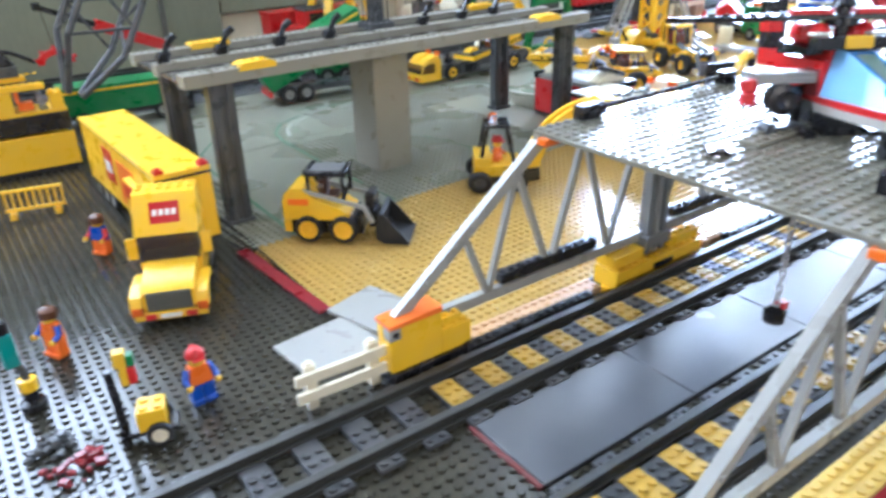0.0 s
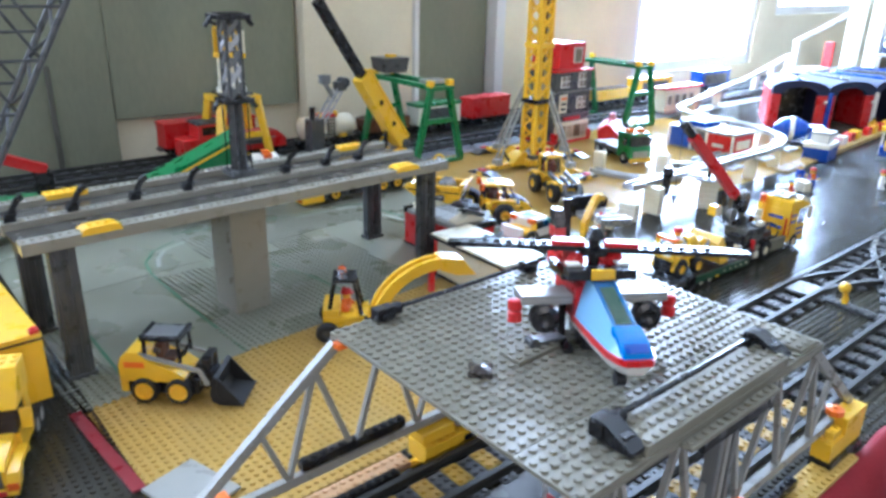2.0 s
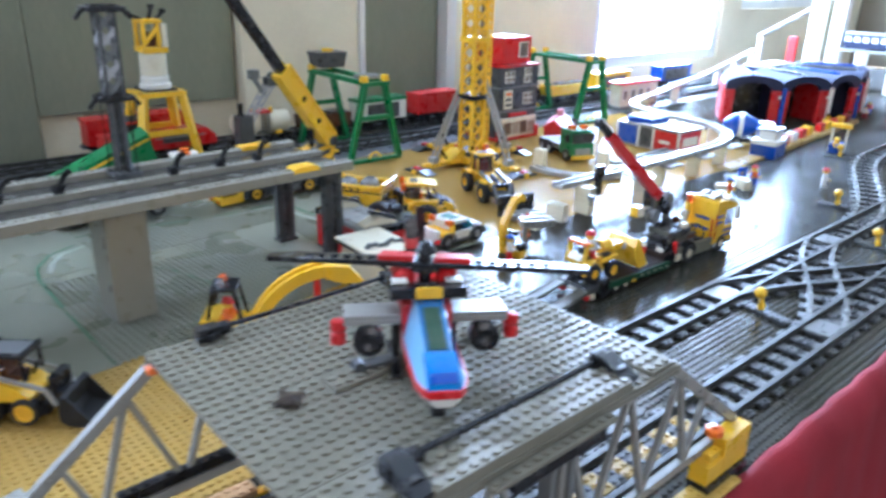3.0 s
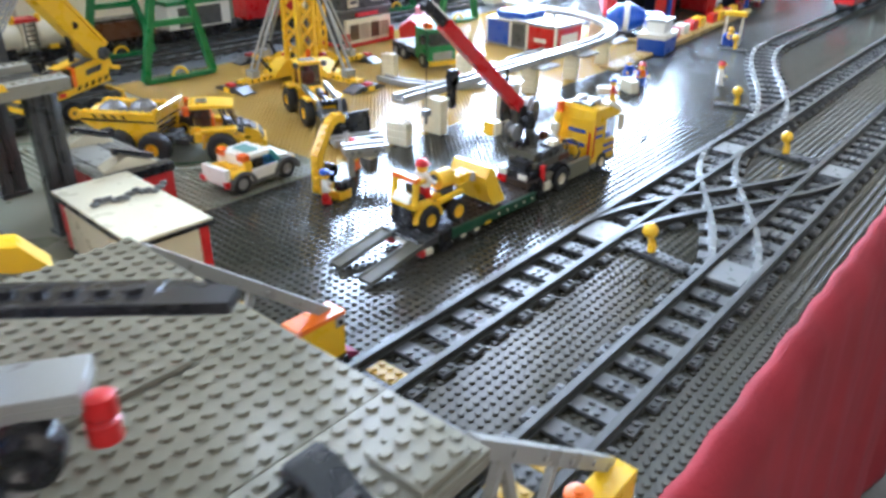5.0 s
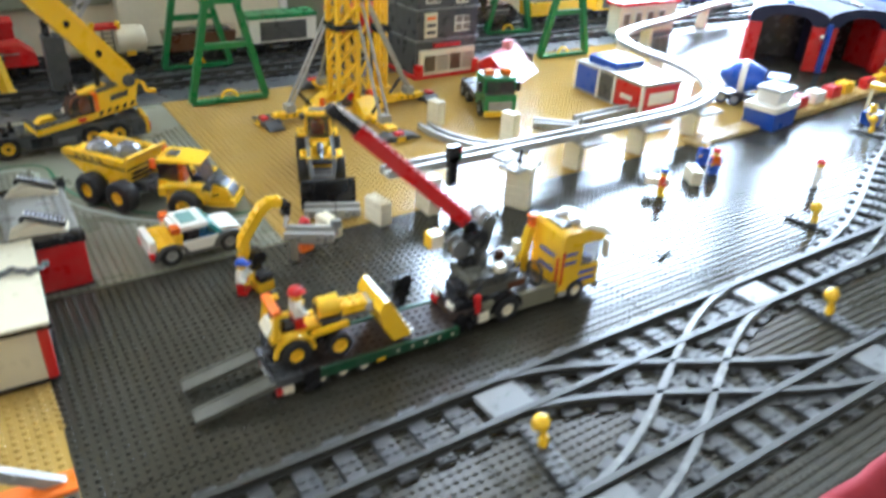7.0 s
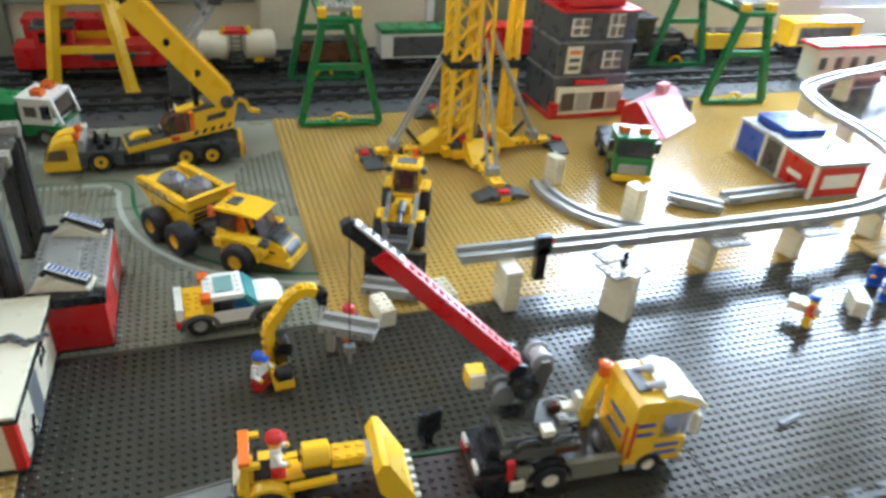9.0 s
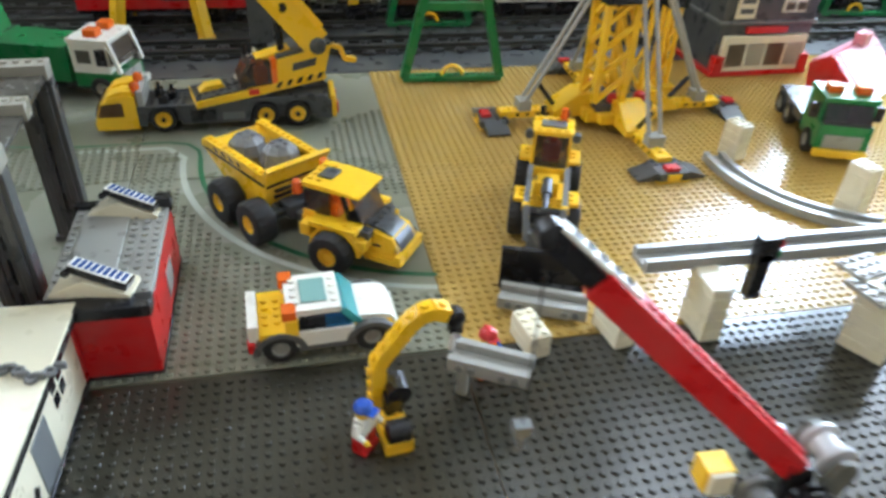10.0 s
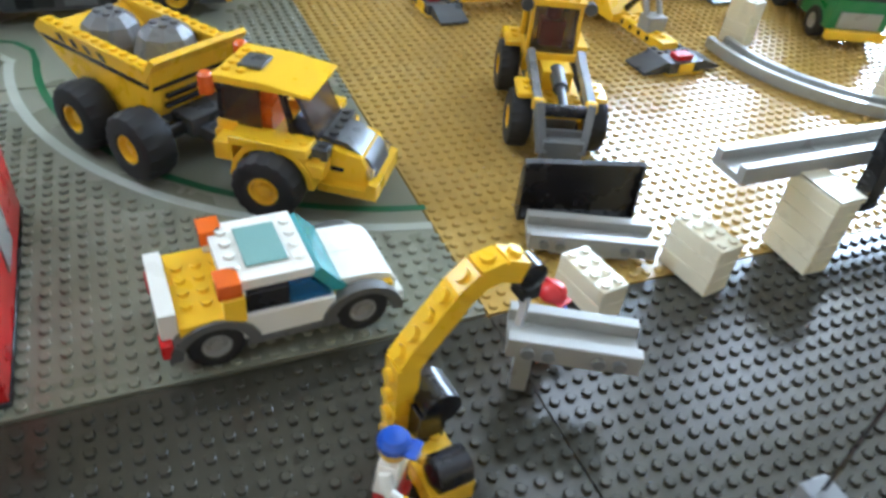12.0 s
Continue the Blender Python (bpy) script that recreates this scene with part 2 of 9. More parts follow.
        fs = [tuple(range(n))[::-1], tuple(range(n, 2 * n))] + [(i, (i + 1) % n, n + (i + 1) % n, n + i) for i in range(n)]
        return self.add(vs, fs, m)

    def sweep(self, pts, prof, m=0):
        """A profile (across, up) carried along a line that lies roughly flat, as one skin."""
        k, vs = len(prof), []
        for i, p in enumerate(pts):
            a, b = pts[max(i - 1, 0)], pts[min(i + 1, len(pts) - 1)]
            d = Vector((b[0] - a[0], b[1] - a[1], 0)).normalized()
            vs += [(p[0] - d.y * q, p[1] + d.x * q, p[2] + h) for q, h in prof]
        n = len(pts)
        fs = [(i * k + j, i * k + (j + 1) % k, (i + 1) * k + (j + 1) % k, (i + 1) * k + j) for i in range(n - 1) for j in range(k)]
        return self.add(vs, fs + [tuple(range(k)), tuple(range((n - 1) * k, n * k))], m)

    def tube(self, pts, r, n=8, m=0):
        """A round tube along a line in space, as one skin."""
        vs = []
        for i, p in enumerate(pts):
            a, b, s, t = self.frame_of(pts[max(i - 1, 0)], pts[min(i + 1, len(pts) - 1)])
            vs += [Vector(p) + (s * math.cos(2 * math.pi * j / n) + t * math.sin(2 * math.pi * j / n)) * r for j in range(n)]
        c = len(pts)
        fs = [(i * n + j, i * n + (j + 1) % n, (i + 1) * n + (j + 1) % n, (i + 1) * n + j) for i in range(c - 1) for j in range(n)]
        return self.add(vs, fs + [tuple(range(n)), tuple(range((c - 1) * n, c * n))], m)

    def lathe(self, profile, at, axis="y", n=20, m=0, caps=True):
        """profile: (radius, place along the axis) pairs."""
        put = {"y": lambda r, c, s, a: (r * c, a, r * s), "x": lambda r, c, s, a: (a, r * c, r * s), "z": lambda r, c, s, a: (r * c, r * s, a)}[axis]
        vs = []
        for r, a in profile:
            for i in range(n):
                q = put(r, math.cos(2 * math.pi * i / n), math.sin(2 * math.pi * i / n), a)
                vs.append((q[0] + at[0], q[1] + at[1], q[2] + at[2]))
        fs = []
        for k in range(len(profile) - 1):
            fs += [(k * n + i, k * n + (i + 1) % n, (k + 1) * n + (i + 1) % n, (k + 1) * n + i) for i in range(n)]
        if caps:
            fs += [tuple(range(n))[::-1], tuple(range((len(profile) - 1) * n, len(profile) * n))]
        return self.add(vs, fs, m)

    def ball(self, at, r, n=14, squash=1.0, m=0, low=-1.0):
        steps = 8
        a0 = math.asin(max(-1, low))
        prof = [(max(0.01, r * math.cos(a0 + (math.pi / 2 - a0) * i / steps)), r * squash * math.sin(a0 + (math.pi / 2 - a0) * i / steps)) for i in range(steps + 1)]
        return self.lathe(prof, at, "z", n, m)

    def moved(self, other, dx=0, dy=0, dz=0, turn=0, tilt=0, m=None):
        """Adds another shape turned about z and tilted about y, then shifted."""
        mat = Matrix.Translation((dx, dy, dz)) @ Matrix.Rotation(radians(turn), 4, "Z") @ Matrix.Rotation(radians(tilt), 4, "Y")
        o = len(self.v)
        self.v.extend(tuple(mat @ Vector(p)) for p in other.v)
        self.f.extend(tuple(o + i for i in q) for q in other.f)
        self.mi.extend(other.mi if m is None else [m] * len(other.f))
        return self

    def mesh(self, name, mats, unit=U):
        me = bpy.data.meshes.new(name)
        me.from_pydata([(x * unit, y * unit, z * unit) for x, y, z in self.v], [], self.f)
        for k in mats:
            me.materials.append(k)
        if len(mats) > 1:
            me.polygons.foreach_set("material_index", self.mi)
        bm = bmesh.new()
        bm.from_mesh(me)
        bmesh.ops.recalc_face_normals(bm, faces=bm.faces)
        bm.to_mesh(me)
        bm.free()
        me.polygons.foreach_set("use_smooth", [True] * len(me.polygons))
        me.set_sharp_from_angle(angle=radians(38))
        return me


def part(name, shape, material, parent=None, label="", at=None):
    """Links a shape as one mesh object under a thing or a part."""
    mats = material if isinstance(material, (list, tuple)) else [material]
    ob = new(name, shape.mesh(name, mats))
    if parent is not None:
        ob.parent = parent
    if at is not None:
        ob.matrix_basis = at
    return tagged(ob, label) if label else ob


def thing(name, label, category, m, group="", kind=""):
    """An Empty at the base of a thing, which parents its parts."""
    ob = new(name)
    ob.empty_display_size = 0.01
    ob.matrix_basis = m
    return tagged(ob, label, category, group, kind)


def solid(name, shape, material, label, category, m, group="", kind=""):
    """A thing that is one mesh."""
    mats = material if isinstance(material, (list, tuple)) else [material]
    ob = new(name, shape.mesh(name, mats))
    ob.matrix_basis = m
    return tagged(ob, label, category, group, kind)


def at(x, y, z=0.0, turn=0.0):
    return pose(x, y, z, 0, 0, turn)


def wheel(parent, x, y, z, r, w, rim=YELLOW, rim_r=0.62, treads=0, name="wheel"):
    """A rubber tyre turning about the y axis, with its rim as a sub-part."""
    q0 = r * rim_r
    outline = [(q0, -0.44), (q0 * 1.08, -0.49), (r * 0.80, -0.5), (r * 0.93, -0.45), (r * 0.99, -0.30), (r * 0.99, 0.0), (r * 0.99, 0.30), (r * 0.93, 0.45), (r * 0.80, 0.5), (q0 * 1.08, 0.49), (q0, 0.44), (q0, -0.44)]
    tread = 2 * (treads or (18 if r >= 1.5 else 0))
    n = tread or 22
    vs = []
    for k2, (a, b) in enumerate(outline):
        for i in range(n):
            cut = 0.945 if tread and 3 <= k2 <= 7 and (i + (1 if b > 0 else 0)) % 2 else 1.0
            c, q = math.cos(2 * math.pi * i / n), math.sin(2 * math.pi * i / n)
            vs.append((x + a * cut * c, y + b * w, z + a * cut * q))
    s = Shape().add(vs, [(k2 * n + i, k2 * n + (i + 1) % n, (k2 + 1) * n + (i + 1) % n, (k2 + 1) * n + i) for k2 in range(len(outline) - 1) for i in range(n)])
    t = part(name, s, RUBBER, parent)
    dish = [(r * 0.05, 0.36), (r * 0.17, 0.36), (r * 0.20, 0.26), (q0 * 0.52, 0.24), (q0 * 0.78, 0.27), (q0 * 0.86, 0.46), (q0 * 0.99, 0.46)]
    h = Shape().lathe([(a, -b * w) for a, b in dish] + [(a, b * w) for a, b in dish[::-1]], (x, y, z), "y", 18)
    for i in range(6):
        a = 2 * math.pi * i / 6
        p = (x + math.cos(a) * q0 * 0.62, z + math.sin(a) * q0 * 0.62)
        h.rod((p[0], y - w * 0.31, p[1]), (p[0], y + w * 0.31, p[1]), q0 * 0.10, None, 6)
    part("rim", h, rim, t, "moulded wheel rim")
    return t


def figure(label, m, legs=BLUE, torso=ORANGE, arms=BLUE, hat=RED, shape="helmet", group="toy figures", raise_arm=0):
    """A toy construction figure: one plain mesh."""
    s = Shape()
    for sx in (-0.5, 0.5):
        s.box(sx - 0.46, sx + 0.46, -0.45, 0.45, 0.35, 1.45, 0)
        s.box(sx - 0.46, sx + 0.46, -0.75, 0.45, 0, 0.4, 0)
    s.box(-0.97, 0.97, -0.45, 0.45, 1.45, 1.72, 0)
    s.add([(-1, -.48, 1.72), (1, -.48, 1.72), (1, .48, 1.72), (-1, .48, 1.72), (-.7, -.42, 3.3), (.7, -.42, 3.3), (.7, .42, 3.3), (-.7, .42, 3.3)],
          [(3, 2, 1, 0), (4, 5, 6, 7), (0, 1, 5, 4), (1, 2, 6, 5), (2, 3, 7, 6), (3, 0, 4, 7)], 1)
    for sx in (-1, 1):
        lift = raise_arm if sx > 0 else 0
        s.rod((sx * 0.82, 0, 3.05), (sx * 1.18, -0.25, 2.35 + lift * 0.4), 0.3, 0.27, 10, 2)
        s.rod((sx * 1.18, -0.25, 2.35 + lift * 0.4), (sx * 1.15, -0.85, 2.05 + lift), 0.27, 0.22, 10, 2)
        s.lathe([(0.2, -0.2), (0.26, -0.1), (0.26, 0.1), (0.2, 0.2)], (sx * 1.15, -1.0, 2.0 + lift), "z", 10, 3)
    s.lathe([(0.3, 3.3), (0.55, 3.42), (0.62, 3.6), (0.62, 4.2), (0.5, 4.4)], (0, 0, 0), "z", 16, 3)
    if shape == "helmet":
        s.lathe([(0.74, 4.05), (0.78, 4.1), (0.72, 4.5), (0.5, 4.75), (0.1, 4.86)], (0, 0, 0), "z", 16, 4)
        s.box(-0.5, 0.5, -1.0, -0.5, 4.05, 4.16, 4)
        s.box(-0.12, 0.12, -0.55, 0.6, 4.6, 4.88, 4)
    elif shape == "cap":
        s.lathe([(0.7, 4.0), (0.72, 4.3), (0.5, 4.6), (0.1, 4.68)], (0, 0, 0), "z", 16, 4)
        s.box(-0.5, 0.5, -1.15, -0.5, 4.0, 4.12, 4)
    else:
        s.lathe([(0.72, 3.75), (0.8, 4.1), (0.72, 4.5), (0.4, 4.75), (0.05, 4.8)], (0, 0.08, 0), "z", 16, 4)
    return solid("toy_figure", s, [legs, torso, arms, SKIN, hat], label, "toy figure", m, group)


# ---- the large structure ----


def slab(name, x0, x1, y0, y1, z0, z1, mat, label, category, kind="structure", c=0.002):
    return solid(name, Shape().box(x0 / U, x1 / U, y0 / U, y1 / U, z0 / U, z1 / U, 0, c / U), mat, label, category, Matrix(), kind=kind)


FLOOR_Z, CEIL_Z, BACK_Y, AISLE_Y, LEFT_X, RIGHT_X = -0.76, 2.45, 1.30, -2.6, -2.6, 4.6
slab("floor", LEFT_X, RIGHT_X, AISLE_Y, BACK_Y, FLOOR_Z - 0.05, FLOOR_Z, FLOOR_MAT, "grey worn hall floor under the layout table", "floor")
slab("ceiling", LEFT_X, RIGHT_X, AISLE_Y, BACK_Y, CEIL_Z, CEIL_Z + 0.05, CEIL_PAINT, "plain dull cream hall ceiling", "ceiling")


def wall_with_openings(name, label, along, a0, a1, b0, b1, openings, paint=None):
    """A wall along x or y whose openings (from, to, sill, head) go through it."""
    s = Shape()

    def block(p, q, z0, z1):
        if q - p > 0.001 and z1 - z0 > 0.001:
            r = (p, q, b0, b1) if along == "x" else (b0, b1, p, q)
            s.box(r[0] / U, r[1] / U, r[2] / U, r[3] / U, z0 / U, z1 / U, 0, 0.02)
    last = a0
    for p, q, z0, z1 in openings:
        block(last, p, FLOOR_Z, CEIL_Z)
        block(p, q, FLOOR_Z, z0)
        block(p, q, z1, CEIL_Z)
        last = q
    block(last, a1, FLOOR_Z, CEIL_Z)
    return solid(name, s, paint or WALL_PAINT, label, "wall", Matrix(), kind="structure")


BACK_WINDOWS = [(-1.25, 0.00, 0.62, 2.30), (1.13, 1.37, 1.52, 2.30), (1.50, 2.04, 0.40, 2.30), (2.17, 3.06, 0.05, 2.30), (3.22, 4.10, 0.25, 2.30)]
wall_with_openings("wall_back", "cream painted back wall with tall bright windows", "x", LEFT_X, RIGHT_X, BACK_Y, BACK_Y + 0.14, BACK_WINDOWS)
# openings added in the unseen aisle wall to hold the fill lamps
FILL_OPENINGS = [(-1.5, 0.1, 0.2, 1.8), (0.9, 2.5, 0.2, 1.8)]
wall_with_openings("wall_aisle", "unseen brownish painted wall with added openings for fill light", "x", LEFT_X, RIGHT_X, AISLE_Y - 0.14, AISLE_Y, FILL_OPENINGS, HALL_PAINT)
wall_with_openings("wall_left", "brownish painted end wall with one window", "y", AISLE_Y, BACK_Y, LEFT_X - 0.14, LEFT_X, [(-0.85, 0.45, 0.2, 1.8)], HALL_PAINT)
wall_with_openings("wall_right", "plain brownish end wall", "y", AISLE_Y, BACK_Y, RIGHT_X, RIGHT_X + 0.14, [], HALL_PAINT)

for k, (p, q, z0, z1) in enumerate(BACK_WINDOWS):
    w = thing("window_%d" % (k + 1), "tall white-framed window full of daylight", "window", Matrix(), kind="structure")
    f = Shape()
    for xa in (p, q - 0.04):
        f.box(xa / U, (xa + 0.04) / U, 1.31 / U, 1.345 / U, z0 / U, z1 / U)
    for za in (z0, (z0 + z1) / 2, z1 - 0.04):
        f.box((p + 0.04) / U, (q - 0.04) / U, 1.312 / U, 1.343 / U, za / U, (za + 0.04) / U)
    part("window_frame", f, FRAME_PAINT, w)

sky_mat, sn, sl, sb = node_mat("bright_sky")
sb.inputs["Base Color"].default_value = (0.8, 0.9, 1.0, 1)
sb.inputs["Emission Color"].default_value = (0.86, 0.94, 1.0, 1)
sb.inputs["Emission Strength"].default_value = 6.5
slab("backdrop", -2.2, 4.5, 1.75, 1.77, -0.5, 2.9, sky_mat, "plain bright overcast sky outside the windows", "backdrop")

slab("window_spandrel", 1.50, 2.04, BACK_Y + 0.05, BACK_Y + 0.10, 0.98, 1.48, WALL_PAINT, "plain cream panel between the lower and the upper window", "wall panel")

# boards that hang on the back wall, and the pilaster between them
slab("display_board", -2.2, 0.3015, BACK_Y - 0.022, BACK_Y - 0.003, -0.2, 0.60, BOARD, "large grey-green display board on the back wall", "board")
slab("display_board", 0.302, 0.744, BACK_Y - 0.022, BACK_Y - 0.003, 0.078, 0.60, BOARD, "grey-green display board above a bare strip of wall", "board")
slab("display_board", 1.11, 1.39, BACK_Y - 0.022, BACK_Y - 0.003, -0.2, 1.5, BOARD, "narrow grey-green display board beside the pilaster", "board")
slab("pilaster", 0.752, 1.088, BACK_Y - 0.05, BACK_Y - 0.002, FLOOR_Z, CEIL_Z, WALL_PAINT, "cream plastered pilaster on the back wall", "pilaster")
slab("trim", 1.0885, 1.106, BACK_Y - 0.058, BACK_Y - 0.002, FLOOR_Z, CEIL_Z, FRAME_PAINT, "white painted edge strip beside the pilaster", "trim")
slab("trim", 1.394, 1.432, BACK_Y - 0.06, BACK_Y - 0.002, FLOOR_Z, CEIL_Z, FRAME_PAINT, "white painted post beside the window", "trim")
slab("wall_cable", 0.175, 0.185, BACK_Y - 0.03, BACK_Y - 0.0225, -0.1, 0.20, OLIVE_GREY, "dark strip on the display board", "strip")

# the table and its cloth
FRONT_Y = -0.196
slab("layout_table", LEFT_X + 0.8, 3.9, FRONT_Y + 0.004, 1.22, -0.04, -0.0025, TABLE_WOOD, "long wooden exhibition table under the baseplates", "table", kind="structure")
cloth = Shape()
nx, nz = 260, 45
vs = []
for i in range(nx + 1):
    x = -1.75 + 5.6 * i / nx
    for j in range(nz + 1):
        d = j / nz
        fold = 0.010 * math.sin(x * 19 + 0.6 * math.sin(x * 7)) * d + 0.004 * math.sin(x * 47) * d + 0.0015 * math.sin(x * 90)
        vs.append(((x) / U, (FRONT_Y + 0.002 - 0.020 * math.sin(min(1, d * 9) * math.pi / 2) - 0.05 * d + fold) / U, (0.0015 - 0.030 * (1 - math.cos(min(1, d * 9) * math.pi / 2)) - max(0, d - 1 / 9) * 0.79) / U))
cloth.add(vs, [(i * (nz + 1) + j, (i + 1) * (nz + 1) + j, (i + 1) * (nz + 1) + j + 1, i * (nz + 1) + j + 1) for i in range(nx) for j in range(nz)])
cl = solid("table_cloth", cloth, CLOTH, "dark red cloth hanging from the front of the table", "table cloth", Matrix())
md = cl.modifiers.new("thickness", "SOLIDIFY")
md.thickness = 0.0015

# ---- baseplates ----


def inside(pts, x, y):
    ok = False
    for (xa, ya), (xb, yb) in zip(pts, pts[1:] + pts[:1]):
        if (ya > y) != (yb > y) and x < (xb - xa) * (y - ya) / (yb - ya) + xa:
            ok = not ok
    return ok


def baseplate(label, pts, mat, turn=0.0, skip=None, n=8, z=0.0, origin=None, name="baseplate"):
    """A baseplate of any outline (metres); its studs lie on an 8 mm grid and are one part."""
    s = Shape().prism([(x / U, y / U) for x, y in pts], (z - 0.0024) / U, z / U, "z")
    ob = solid(name, s, mat, label, "baseplate", Matrix(), kind="structure")
    ox, oy = origin or pts[0]
    c, q = math.cos(radians(turn)), math.sin(radians(turn))
    xs, ys = [p[0] for p in pts], [p[1] for p in pts]
    reach = int(max(max(xs) - min(xs), max(ys) - min(ys)) / U * 1.5) + 2
    r, h = 0.0024, 0.0017
    ring = [(r * math.cos(2 * math.pi * k / n), r * math.sin(2 * math.pi * k / n)) for k in range(n)]
    vs, fs = [], []
    for i in range(-reach, reach):
        for j in range(-reach, reach):
            u, v = (i + 0.5) * U, (j + 0.5) * U
            x, y = ox + u * c - v * q, oy + u * q + v * c
            if x < min(xs) or x > max(xs) or y < min(ys) or y > max(ys) or not inside(pts, x, y) or (skip and skip(x, y)):
                continue
            o = len(vs)
            vs += [(x + a, y + b, z - 0.0002) for a, b in ring] + [(x + a * 0.985, y + b * 0.985, z + h * 0.74) for a, b in ring] + [(x + a * 0.80, y + b * 0.80, z + h) for a, b in ring]
            fs += [(o + k, o + (k + 1) % n, o + n + (k + 1) % n, o + n + k) for k in range(n)]
            fs += [(o + n + k, o + n + (k + 1) % n, o + 2 * n + (k + 1) % n, o + 2 * n + k) for k in range(n)]
            fs.append(tuple(range(o + 2 * n, o + 3 * n)))
    if vs:
        me = bpy.data.meshes.new("studs")
        me.from_pydata(vs, [], fs)
        me.materials.append(mat)
        me.polygons.foreach_set("use_smooth", [True] * len(me.polygons))
        me.set_sharp_from_angle(angle=radians(35))
        st = new("studs", me)
        st.parent = ob
        tagged(st, kind="stuff")
    return ob


def rect(x0, x1, y0, y1, gap=0.0006):
    return [(x0 + gap, y0 + gap), (x1 - gap, y0 + gap), (x1 - gap, y1 - gap), (x0 + gap, y1 - gap)]


def under_track(x, y):
    return abs(y) < 0.0 or (-0.036 < x < 0.470 and -0.092 < y < -0.030)


# dark plates along the front, in two rows
XS = [-0.808 + 0.256 * k for k in range(19)]
for xa, xb in zip(XS, XS[1:]):
    far = xa > 1.4
    baseplate("dark grey studded baseplate along the tracks", rect(xa, xb, FRONT_Y, 0.060), DARK_PLATE, skip=under_track, n=6 if far else 8)
    if xb < 0.0 or xa > 0.4:
        baseplate("dark grey studded baseplate of the yard", rect(xa, xb, 0.060, 0.336), DARK_PLATE, n=6 if far else 8)
    if xb < 0.0:
        baseplate("dark grey studded baseplate of the yard", rect(xa, xb, 0.336, 0.6), DARK_PLATE, n=6)
        baseplate("dark grey studded baseplate of the yard", rect(xa, xb, 0.6, 0.87), DARK_PLATE, n=6)

# tan sand plate beside the bridge
baseplate("tan studded baseplate beside the bridge", [(-0.0395, 0.061), (0.215, 0.061), (0.215, 0.3125), (-0.055, 0.288)], TAN_PLATE, 2.5)
baseplate("tan studded baseplate beside the bridge", [(0.216, 0.061), (0.4725, 0.061), (0.4725, 0.337), (0.216, 0.3125)], TAN_PLATE, 2.5)

# light grey road plates
ARC_X, ARC_Y = 0.762, 0.650


def no_studs_right(x, y):
    d = math.hypot(x - ARC_X, y - ARC_Y)
    return (0.105 < d < 0.2515) or (y > 0.665 and 0.66 > x) or y > 0.76


def no_studs_left(x, y):
    return -0.005 < x < 0.118 or (y > 0.56 and not (0.30 < x < 0.36)) or 0.40 < x


baseplate("light grey road baseplate with a curved green line", rect(0.473, 0.728, 0.337, 0.609), ROAD_PLATE, skip=no_studs_right)
baseplate("light grey road baseplate with a curved green line", rect(0.473, 0.728, 0.610, 0.866), ROAD_PLATE, skip=no_studs_right)
baseplate("light grey road baseplate under the road bridge", [(-0.0555, 0.289), (0.1995, 0.312), (0.1995, 0.588), (-0.065, 0.562)], ROAD_PLATE, 4.5, skip=no_studs_left, n=6)
baseplate("light grey road baseplate under the road bridge", [(0.2, 0.312), (0.4725, 0.338), (0.4725, 0.613), (0.2, 0.588)], ROAD_PLATE, 4.5, skip=no_studs_left, n=6)
baseplate("light grey road baseplate behind the road bridge", [(-0.066, 0.563), (0.1995, 0.589), (0.1995, 0.866), (-0.08, 0.866)], ROAD_PLATE, 4.5, skip=lambda x, y: True)
baseplate("light grey road baseplate behind the road bridge", [(0.2, 0.589), (0.4725, 0.614), (0.4725, 0.866), (0.2, 0.866)], ROAD_PLATE, 4.5, skip=lambda x, y: y > 0.69)


def painted_line(label, pts, width, mat):
    s = Shape()
    for (xa, ya), (xb, yb) in zip(pts, pts[1:]):
        s.bar((xa / U, ya / U, 0.012), (xb / U, yb / U, 0.012), width / U, 0.03)
    return solid("road_line", s, mat, label, "road line", Matrix(), kind="structure")


def arc(cx, cy, r, a0, a1, steps=24):
    return [(cx + r * math.cos(radians(a0 + (a1 - a0) * i / steps)), cy + r * math.sin(radians(a0 + (a1 - a0) * i / steps))) for i in range(steps + 1)]


painted_line("dark green printed line along the road bend", arc(ARC_X, ARC_Y, 0.228, 180, 262), 0.0048, PRINT_GREEN)
painted_line("dark green printed line along the road", [(0.395, 0.690), (0.50, 0.690), (0.520, 0.683), (0.531, 0.668), (0.534, 0.65)], 0.0035, PRINT_GREEN)
painted_line("pale printed line along the road bend", arc(ARC_X, ARC_Y, 0.2445, 180, 262, 40), 0.0060, PRINT_PALE)
painted_line("pale printed line along the road", [(0.395, 0.677), (0.50, 0.677), (0.520, 0.65)], 0.006, PRINT_PALE)
painted_line("dark green printed line across the road plate", [(0.0, 0.30), (0.0, 0.55), (0.012, 0.60), (0.04, 0.64)], 0.0035, PRINT_GREEN)
painted_line("dark green printed line across the road plate", [(0.122, 0.31), (0.118, 0.46), (0.118, 0.585), (0.125, 0.625), (0.15, 0.665), (0.19, 0.688)], 0.0035, PRINT_GREEN)
painted_line("pale printed line along the road", [(0.135, 0.60), (0.145, 0.63), (0.165, 0.66), (0.20, 0.675)], 0.006, PRINT_PALE)
painted_line("dark green printed line across the road plate", [(0.30, 0.33), (0.285, 0.45), (0.262, 0.52), (0.23, 0.56)], 0.003, PRINT_GREEN)
painted_line("dark green printed line across the road plate", [(0.20, 0.72), (0.30, 0.705), (0.40, 0.69)], 0.003, PRINT_GREEN)

